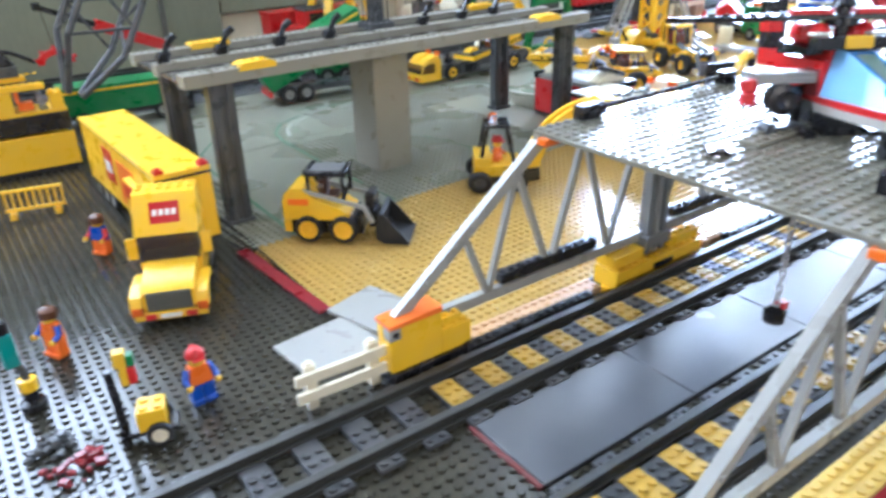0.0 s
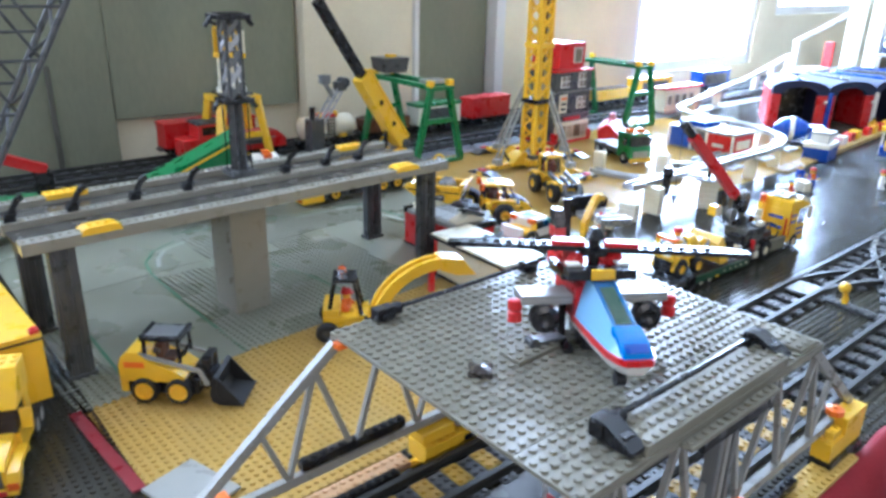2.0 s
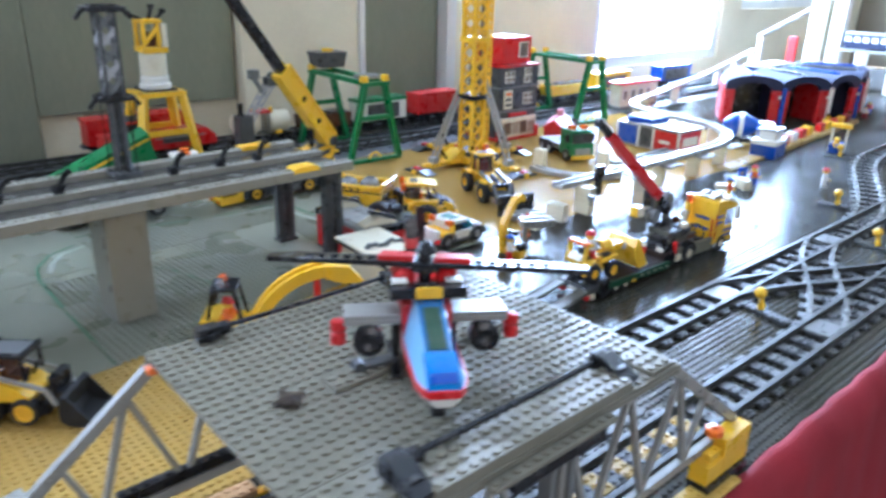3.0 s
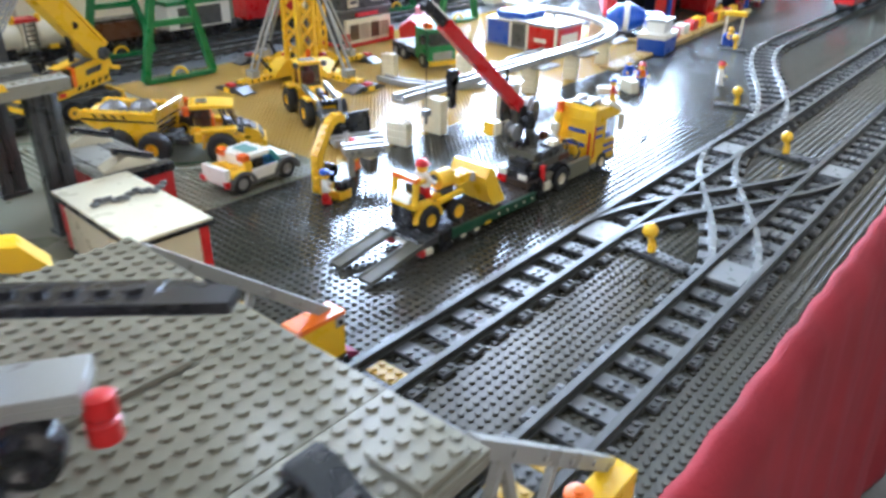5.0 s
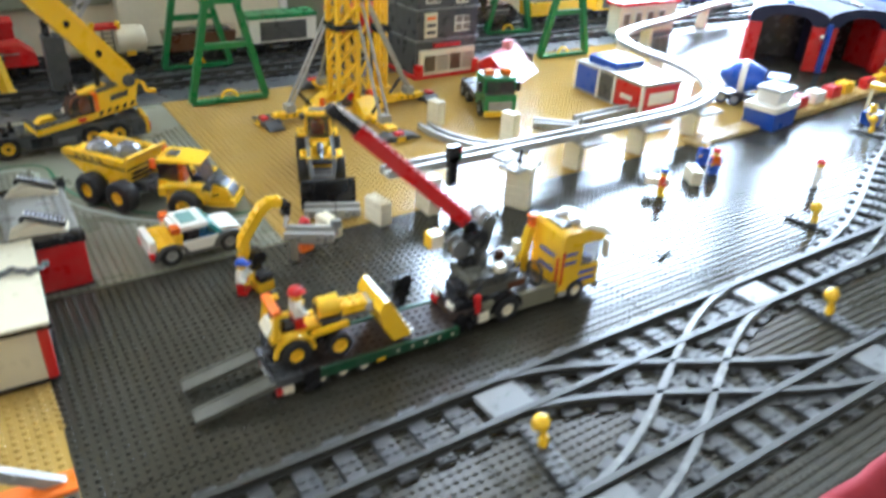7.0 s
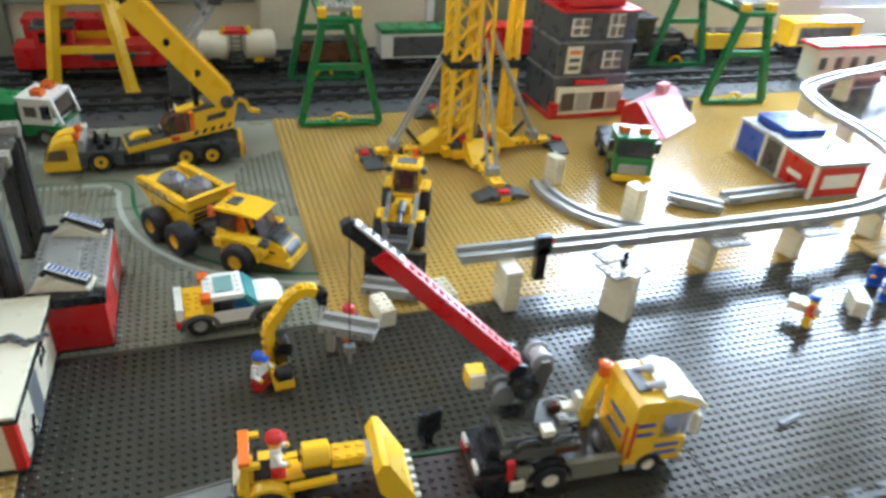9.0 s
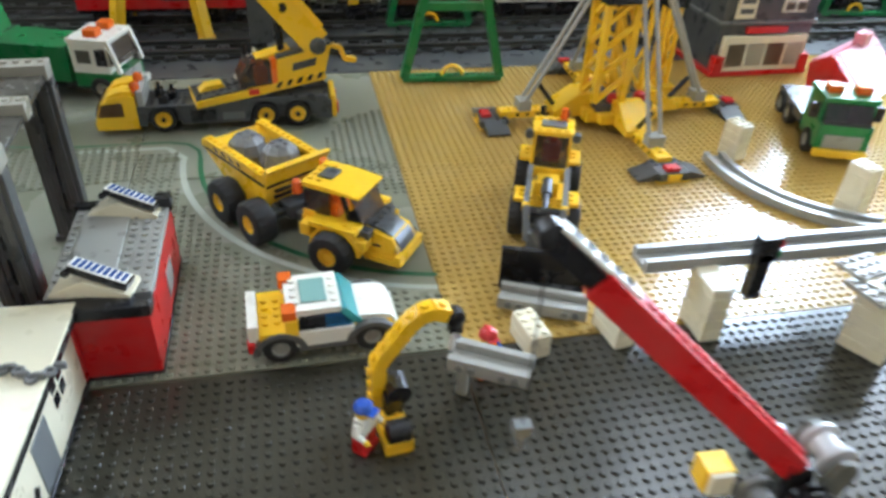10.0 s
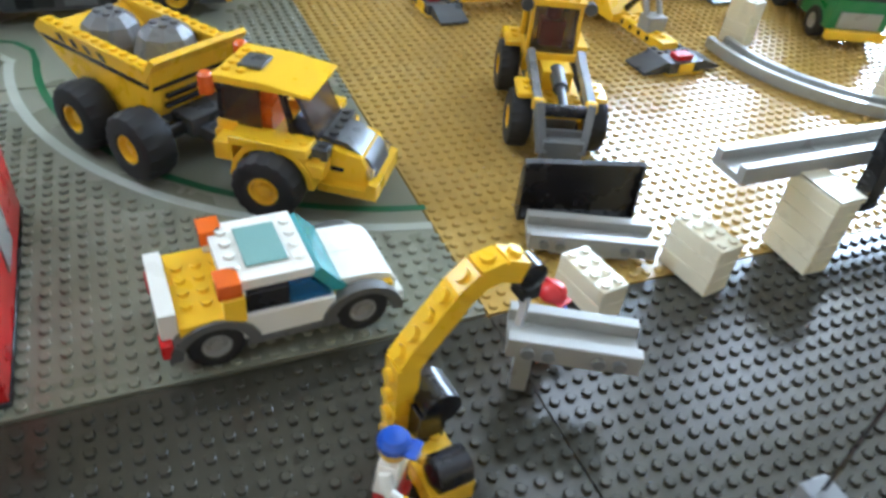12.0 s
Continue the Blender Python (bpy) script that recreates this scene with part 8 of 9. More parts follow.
    part("mast_pole", Shape().rod((mx + 3.6, my + 0.8, 4.0), (mx + 3.2, my + 0.6, 46), 0.55), BROWN, t, "brown pole beside the mast")
    for sx in (-1, 1):
        part("side_lattice", Shape().bar((mx + 5.4 + sx, my + 1.4, 4.0), (mx + 4.4 + sx, my + 1.2, 46), 0.5, 0.5), YELLOW, t)
    for j in range(12):
        za = 4.0 + j * 3.5
        d = 1 if j % 2 else -1
        part("side_brace", Shape().bar((mx + 5.4 - j * 0.083 - d, my + 1.4, za), (mx + 5.32 - j * 0.083 + d, my + 1.38, za + 3.5), 0.4, 0.4), YELLOW, t)
    part("ladder", Shape().box(mx + hw + 0.9, mx + hw + 1.2, my - 1.0, my + 1.0, 4.4, 60), LIGHT_GREY, t)
    return t


tower_crane(at(0.9900, 0.6970, 0.0017, 1))
side = thing("lattice_column", "slim yellow lattice column beside the tower crane", "toy mast", at(1.0700, 0.7450, 0.0017))
lattice_post(side, 0, 0, 0, 0, 46, 0.9, YELLOW, "column")
part("cuff", Shape().box(-1.6, 1.6, -1.6, 1.6, 14, 15.5), BLACK, side)
part("foot", Shape().brick(-2, -2, 0, 4, 4, 2.4), YELLOW, side)


def gantry(m, span, label, skip):
    t = thing("toy_gantry_crane", label, "toy gantry crane", m, "gantry cranes")
    for yy in (0.0, span):
        for sx in (-1, 1):
            part("leg", Shape().bar((sx * 7.6, yy, 0.6), (sx * 3.0, yy, 20.0), 1.6, 1.3), GREEN, t)
        part("cross_bar", Shape().box(-5.6, 5.6, yy - 0.6, yy + 0.6, 11.0, 12.2), GREEN, t)
        part("foot_bar", Shape().box(-7.8, 7.8, yy - 0.9, yy + 0.9, 0.1, 0.9).studs(-6, yy - 0.5, 12, 1, 0.9), GREEN, t)
        s = Shape().tube([(1.6 * math.cos(math.pi * i / 8), yy, 0.9 + 1.5 * math.sin(math.pi * i / 8)) for i in range(9)], 0.35)
        part("foot_arch", s, YELLOW, t, "yellow arch")
        part("head_bar", Shape().box(-4.0, 4.0, yy - 1, yy + 1, 19.8, 20.8), GREEN, t)
        for sx in (-1, 1):
            part("wheel_block", Shape().box(sx * 3.2 - 0.8, sx * 3.2 + 0.8, yy - 0.9, yy + 0.9, 20.8, 22.4).studs(sx * 3.2 - 0.5, yy - 0.5, 1, 1, 22.4), YELLOW, t)
    for sx in (-3.2, 3.2):
        part("bridge_beam", Shape().box(sx - 0.6, sx + 0.6, 0, span, 20.0, 21.2), GREEN, t)
    part("trolley", Shape().box(-3.0, 3.0, 1.5, 5.5, 21.2, 22.2).studs(-3, 2, 6, 3, 22.2), LIGHT_GREY, t)
    if skip:
        s = Shape().prism([(-3.4, 22.0), (3.4, 22.0), (4.4, 26.0), (-4.4, 26.0)], span - 6.5, span + 0.5)
        part("skip", s, DARK_GREY, t, "dark grey skip")
        part("skip_load", Shape().box(-1, 1.5, span - 4, span - 2, 26.0, 26.8), YELLOW, t)
    return t


gantry(at(0.8290, 0.8240, 0.0017, -3), 27.0, "green toy gantry crane standing over the rear tracks", True)
gantry(at(1.5600, 0.8240, 0.0017, -4), 27.0, "green toy gantry crane near the windows", False)


# ---- town building, huts and vehicles near the windows ----
def town_house(m):
    t = thing("toy_house", "dark grey and red toy town house with white windows", "toy building", m)
    part("wall", Shape().box(0, 17, 0, 13, 0.4, 22), DARK_GREY, t)
    part("plinth", Shape().box(-0.6, 17.6, -1, 13, 0, 0.8), RED, t)
    for z in (8.4, 15.4, 21.6):
        part("cornice", Shape().box(-0.5, 17.5, -0.4, 13, z, z + 0.5), MID_GREY if z < 20 else RED, t)
    for x in (-0.3, 15.6):
        part("corner_brick", Shape().box(x, x + 1.7, -1.2, 0.4, 0.8, 3.4), RED, t, "red corner brick")
    sh = part("shop_front", Shape().box(0.8, 16.2, -0.9, 0.2, 0.8, 6.6), CREAM, t, "cream shop front")
    for i in range(4):
        part("pane", Shape().box(1.8 + i * 3.6, 4.9 + i * 3.6, -1.0, -0.86, 1.6, 5.4), CLEAR if i % 2 else SMOKE, sh)
    for x, w, z, h in ((10.4, 4.2, 10.2, 3.6), (2.2, 4.0, 17.0, 3.4), (10.6, 3.4, 16.6, 4.6)):
        fr = part("window_frame", Shape().box(x, x + w, -0.35, 0.1, z, z + h), WHITE, t, "white window frame")
        for i in range(2):
            for j in range(2):
                part("pane", Shape().box(x + 0.35 + i * w / 2, x + w / 2 - 0.1 + i * w / 2, -0.42, -0.3, z + 0.35 + j * h / 2, z + h / 2 - 0.1 + j * h / 2), SMOKE, fr)
    part("lintel", Shape().box(4.6, 12, -0.8, 0, 7.0, 8.0), RED, t)
    part("wall_sign", Shape().box(2.0, 5.4, -0.5, 0, 9.4, 15.0), CREAM, t, "pale sign with orange bars")
    for z in (10.2, 11.8, 13.4):
        part("sign_bar", Shape().box(2.5, 4.9, -0.56, -0.45, z, z + 0.8), ORANGE if z > 13 else DARK_GREY, t)
    part("upper_storey", Shape().box(2, 14, 1, 12, 22.4, 30), RED, t, "red upper storey")
    fr = part("upper_window", Shape().box(8.5, 12.5, 0.7, 1.1, 24, 28.6), WHITE, t)
    part("pane", Shape().box(9.0, 12.0, 0.6, 0.75, 24.4, 28.2), SMOKE, fr)
    return t


town_house(at(1.1780, 0.8060, 0.0017, 1))

t = thing("toy_caravan", "pink and red toy wagon with white windows standing askew", "toy wagon", at(1.3180, 0.6800, 0.0017, 31))
part("body", Shape().prism([(0.1, 0.3), (9.2, 0.3), (9.8, 4.4), (7.0, 6.4), (6.2, 6.2)], 0, 16, "x"), RED, t)
part("side_panel", Shape().prism([(-0.15, 0.3), (0.1, 0.3), (6.3, 6.1), (6.1, 6.3)], 1.6, 16.0, "x"), PINK, t, "pink side panel")
part("roof_panel", Shape().prism([(6.2, 6.3), (9.9, 4.45), (9.9, 4.75), (6.4, 6.6)], 1.0, 16.0, "x"), PINK, t)
for i in range(3):
    w = part("window", Shape().prism([(1.5, 2.0), (1.7, 1.8), (4.6, 4.5), (4.4, 4.7)], 2.6 + i * 4.4, 6.4 + i * 4.4, "x"), WHITE, t, "white window")
    part("pane", Shape().prism([(2.1, 2.6), (2.25, 2.45), (4.1, 4.15), (3.95, 4.3)], 3.3 + i * 4.4, 5.7 + i * 4.4, "x"), CHROME, w)
part("roof_fin", Shape().box(9.0, 11.8, 5.6, 7.4, 6.2, 8.2).studs(9, 5.7, 2, 1, 8.2), PINK, t)
part("coupling", Shape().box(16, 19.0, 3, 5.5, 0.6, 3.2), BLACK, t)
part("wheel_plate", Shape().box(16.0, 16.8, 1.8, 7.4, 0.4, 4.4), DARK_GREY, t)


def green_lorry(m, label, white=False):
    t = thing("toy_truck", label, "toy truck", m)
    part("chassis", Shape().box(-12, 4, -2.2, 2.2, 1.0, 2.0), BLACK, t)
    part("cab_lower", Shape().box(-1.6, 4.2, -3, 3, 1.6, 4.6 if not white else 3.35), GREEN, t)
    part("cab_upper", Shape().box(-1.6, 3.0, -3, 3, 4.6 if not white else 3.4, 7.0), WHITE if white else GREEN, t)
    if white:
        for y in (-3.05, 3.0):
            part("cab_window", Shape().box(-0.9, 0.9, y, y + 0.05, 4.6, 6.2), OLIVE_GREY, t, "olive cab window")
            part("door_window", Shape().box(1.5, 2.9, y, y + 0.05, 4.4, 6.4), BLACK, t)
            part("screen_post", Shape().bar((4.3, y * 0.93, 3.6), (3.3, y * 0.93, 7.2), 0.5, 0.4), WHITE, t, "white screen post")
    part("windscreen", Shape().prism([(3.0, 4.6), (4.2, 4.6), (3.2, 6.8), (3.0, 6.8)], -2.6, 2.6), SMOKE, t, "smoked clear windscreen")
    part("roof", Shape().box(-1.8, 3.4, -3.1, 3.1, 7.0, 7.6), GREEN if not white else WHITE, t)
    part("grille", Shape().box(4.15, 4.4, -2.2, 2.2, 1.8, 3.4), LIGHT_GREY, t)
    part("bumper", Shape().box(4.0, 4.9, -3, 3, 0.8, 1.7), YELLOW if not white else WHITE, t)
    for y in (-1.6, 1.6):
        part("beacon", Shape().box(0.2, 1.8, y - 0.8, y + 0.8, 7.6, 8.5), ORANGE_CLEAR, t, "clear orange beacon")
    for y in (-3.6, 3.6):
        part("mirror", Shape().box(2.2, 2.8, y - 0.5, y + 0.5, 4.8, 6.6), BLACK, t)
    part("load_bed", Shape().box(-12, -2.2, -3, 3, 2.0, 3.2 if not white else 6.4), GREEN if white else DARK_GREY, t)
    for x in (1.6, -6.5, -10):
        for y in (-2.7, 2.7):
            wheel(t, x, y, 1.5, 1.5, 1.2, LIGHT_GREY, 0.5)
    return t


green_lorry(at(1.2000, 0.5900, 0.0017, -109) @ Matrix.Scale(1.12, 4), "green toy lorry cab with orange beacons on the sand")
green_lorry(at(0.4150, 0.8350, 0.0017, -18) @ Matrix.Scale(1.15, 4), "green and white toy tipper lorry beside the rear tracks", True)


def kiosk(m):
    t = thing("toy_kiosk", "blue, white and red toy kiosk with grey roof", "toy building", m)
    part("frame", Shape().box(0, 12, 0, 22, 0, 0.5).box(0, 12, 0, 22, 6.0, 6.6), LIGHT_GREY, t)
    for ya, yb, mt in ((0.6, 8.4, RED), (9.2, 13.6, DARK_GREY), (14.4, 21.4, BLUE)):
        part("side_panel", Shape().box(0.0, 0.5, ya, yb, 0.5, 6.0), mt, t)
        part("rear_panel", Shape().box(11.5, 12.0, ya, yb, 0.5, 6.0), mt, t)
    part("front_panel", Shape().box(0.5, 11.5, 0.0, 0.5, 0.5, 6.0), RED, t, "red front panel")
    part("front_window", Shape().box(2.0, 10.0, -0.1, 0.05, 2.0, 4.6), WHITE, t)
    part("mark", Shape().box(-0.1, 0.02, 3.0, 6.6, 2.4, 3.4), WHITE, t, "plain white bar")
    for y in (0, 8.5, 13.7, 21.4):
        part("post", Shape().box(-0.1, 0.6, y, y + 0.7, 0, 6.4), WHITE, t)
    part("roof", Shape().box(-0.4, 12.4, -0.4, 14, 6.6, 7.0), LIGHT_GREY, t)
    part("roof_box", Shape().box(2, 11, 11, 20, 6.6, 8.2).studs(2, 11, 9, 9, 8.2), BLUE, t, "blue studded roof box")
    part("aerial", Shape().rod((6, 5, 7.0), (6, 5, 9.0), 0.3).box(5, 7, 4.6, 5.4, 7.6, 8.0), LIGHT_GREY, t)
    return t


kiosk(at(1.4200, 0.4640, 0.0017, -2) @ Matrix.Diagonal((0.94, 1.0, 1.0, 1.0)))

t = thing("toy_cement_mixer", "blue toy cement mixer lorry", "toy truck", at(1.6500, 0.4400, 0.0017, -60))
part("drum", Shape().lathe([(1.0, -5), (3.2, -2.5), (3.6, 1), (2.0, 4.5)], (0, 0, 6.2), "x", 16), BLUE, t)
part("drum_band", Shape().lathe([(3.5, -0.6), (3.75, -0.4), (3.75, 0.6), (3.5, 0.8)], (0, 0, 6.2), "x", 16), WHITE, t)
part("chassis", Shape().box(-6, 9, -2.4, 2.4, 1.2, 2.4), BLACK, t)
part("cab", Shape().box(5, 9.4, -2.8, 2.8, 2.0, 7.4), BLUE, t)
for x in (-3.5, -0.5, 6.8):
    for y in (-2.6, 2.6):
        wheel(t, x, y, 1.4, 1.4, 1.1, LIGHT_GREY)

t = thing("toy_boat", "blue and white toy tug boat with tan deck", "toy boat", at(1.6000, 0.3400, 0.0017, 8))
part("hull", Shape().prism([(-4.5, 0), (4.5, 0), (5.2, 4), (-5.2, 4)], -3.4, 3.4), BLUE, t)
part("hull_band", Shape().box(-5.3, 5.3, -3.6, 3.6, 3.8, 5.0), WHITE, t)
part("cabin", Shape().box(-3, 3, -2.4, 2.4, 5.0, 7.6), WHITE, t)
part("roof", Shape().box(-3.4, 3.4, -2.8, 2.8, 7.6, 8.2).studs(-3, -2, 6, 4, 8.2), LIGHT_GREY, t)
solid("quay", Shape().brick(0, 0, 0, 70, 4, 1.2), TAN, "long tan studded quay beside the boat", "toy quay", at(1.6600, 0.3300, 0.0017, 4))
solid("quay", Shape().brick(0, 0, 0, 21, 4, 0.6), TAN, "low tan studded quay before the boat", "toy quay", at(1.3930, 0.3170, 0.0017, 3))
for x, mt in ((1.945, RED), (1.995, YELLOW), (2.045, RED), (2.100, YELLOW), (2.150, DARK_RED)):
    solid("harbour_crate", Shape().brick(-2, -1, 0, 4, 2, 2.4), mt, "small coloured crate on the quay", "crate", at(x, 0.347 + (x - 1.66) * 0.07, 0.0130, 4), "harbour crates")
t = thing("tub_hoist", "blue tub hanging in a cream frame with yellow head", "toy hoist", at(1.773, 0.255, 0.0017, 10))
part("tub", Shape().prism([(-1.6, 0.1), (1.6, 0.1), (2.2, 2.8), (-2.2, 2.8)], -1.8, 1.8), BLUE, t)
for y in (-2.2, 1.8):
    part("post", Shape().bar((0, y + 0.2, 0.0), (1.0, y + 0.2, 7.4), 0.6, 0.5), CREAM, t)
part("head", Shape().box(0.2, 1.9, -2.8, 2.8, 7.2, 8.4), YELLOW, t)
for i, (x, y, mt) in enumerate(((1.70, 0.355, RED), (1.76, 0.36, WHITE), (1.82, 0.365, RED), (1.87, 0.37, YELLOW))):
    solid("harbour_crate", Shape().brick(-2, -1.5, 0, 4, 3, 2.4), mt, "small coloured crate on the quay", "crate", at(x, y, 0.0130, 4), "harbour crates")
t = thing("toy_car", "white and red small toy car on the quay", "toy car", at(1.6900, 0.3950, 0.0017, 10))
part("body", Shape().box(-4, 4, -2.4, 2.4, 1.0, 2.6), WHITE, t)
part("cab", Shape().box(-2, 2, -2.2, 2.2, 2.6, 4.6), WHITE, t)
part("stripe", Shape().box(-4.05, 4.05, -2.45, 2.45, 1.5, 2.0), RED, t)
for x in (-2.4, 2.4):
    for y in (-2.3, 2.3):
        wheel(t, x, y, 1.0, 1.0, 0.8, LIGHT_GREY)
figure("toy figure in blue beside the quay", at(1.7650, 0.2550, 0.0017, -20), BLUE, YELLOW, YELLOW, YELLOW, "cap")


NAVY = plastic("navy_plastic", (0.012, 0.017, 0.050), 0.75)


def engine_shed(m, bays=5, step=20.0, outer=55.0, inner=30.0):
    """A fan-shaped engine shed: arched bays side by side on a bend."""
    t = thing("toy_engine_shed", "fan-shaped red and blue toy engine shed with round arches", "toy building", m)
    for i in range(bays):
        a = radians(212 + step * (i + 0.5))
        w = outer * math.sin(radians(step / 2)) - 0.15
        wi = inner * math.sin(radians(step / 2)) - 0.15
        c = outer * math.cos(radians(step / 2))
        ci = inner * math.cos(radians(step / 2))
        # along: distance out from the bend's centre; across: left and right of the bay
        def put(shape):
            return Shape().moved(shape, 0, 0, 0, math.degrees(a))
        part("gate_post", put(Shape().box(c - 1.6, c, -w, -w + 3.2, 0.1, 11.5)), RED, t)
        part("gate_post", put(Shape().box(c - 1.6, c, w - 3.2, w, 0.1, 11.5)), RED, t)
        turn = [math.pi * j / 12 for j in range(13)]
        r0 = w - 3.3
        arch_shape = Shape().prism([(w, 11.6), (w, 13.4)] + [((w + 0.2) * math.cos(q), 13.4 + 3.2 * math.sin(q)) for q in turn[1:-1]] + [(-w, 13.4), (-w, 11.6)] + [(-r0 * math.cos(q), 11.6 + 2.6 * math.sin(q)) for q in turn], c - 1.4, c + 0.2, "x")
        part("arch", put(arch_shape), NAVY, t, "dark blue arch")
        # black sheet across the bay, put in for the shade behind the gate
        part("gate_dark", put(Shape().box(c - 14.0, c - 13.6, -w * 0.8, w * 0.8, 0.1, 13.2)), BLACK, t, "black sheet for the shade inside the bay")
        roof = Shape()
        n = 8
        vs = []
        for r, ww in ((c - 1.2, w + 0.1), (ci, wi + 0.1)):
            vs += [(r, ww * math.cos(math.pi * j / n), 13.4 + 3.0 * math.sin(math.pi * j / n)) for j in range(n + 1)]
            vs += [(r, ww * math.cos(math.pi * j / n), 12.9 + 2.6 * math.sin(math.pi * j / n)) for j in range(n + 1)]
        k4 = n + 1
        fs = []
        for j in range(n):
            fs += [(j, j + 1, 2 * k4 + j + 1, 2 * k4 + j), (k4 + j + 1, k4 + j, 3 * k4 + j, 3 * k4 + j + 1), (j + 1, j, k4 + j, k4 + j + 1), (2 * k4 + j, 2 * k4 + j + 1, 3 * k4 + j + 1, 3 * k4 + j)]
        part("roof_vault", put(roof.add(vs, fs)), NAVY, t, "dark blue vaulted roof")
        part("roof_ridge", put(Shape().box(ci + 2, c - 3, -0.8, 0.8, 16.3, 17.0).studs(ci + 3, -0.5, 18, 1, 17.0)), DARK_GREY if i % 2 else BLUE, t)
        part("rear_wall", put(Shape().box(ci, ci + 1, -wi, wi, 0.1, 13.0)), RED, t)
        part("divider", put(Shape().moved(Shape().box(inner + 0.8, outer - 2.2, -0.5, 0.5, 0.1, 13.0), 0, 0, 0, step / 2)), RED if i % 2 else NAVY, t)
        part("lamp", put(Shape().rod((c + 0.3, w - 0.5, 9.0), (c + 1.2, w - 0.5, 9.6), 0.5)), WHITE, t, "white lamp")
        if i:
            part("column", put(Shape().box(c + 0.1, c + 1.2, -w - 0.2, -w + 1.0, 0.1, 12.6)), BLUE if i % 2 else WHITE, t, "column between the bays")
    part("end_wall", Shape().moved(Shape().box(inner + 0.8, outer - 1.8, -0.5, 0.5, 0.1, 13.0), 0, 0, 0, 212.0), RED, t, "red end wall")
    return t


engine_shed(at(2.260, 0.850, 0.0017))
for x, y, legs, torso in ((2.085, 0.405, BLUE, YELLOW), (2.175, 0.385, BLACK, BLUE), (2.330, 0.395, DARK_RED, WHITE), (2.430, 0.420, BLUE, RED)):
    figure("small toy figure standing before the engine shed", at(x, y, 0.0017, -100), legs, torso, torso, BLACK, "cap", "shed figures")

# ---- trains on the rear tracks ----


def bogies(t, n, top=1.2):
    for x in (-n * 0.32, n * 0.32):
        part("bogie", Shape().box(x - 3, x + 3, -2.2, 2.2, 0.8, 2.0), BLACK, t)
        for dx in (-1.8, 1.8):
            for y in (-2.2, 2.2):
                part("rail_wheel", Shape().lathe([(0.5, -0.3), (1.0, -0.25), (1.0, 0.25), (0.5, 0.3)], (x + dx, y, 1.0), "y", 12), BLACK, t)


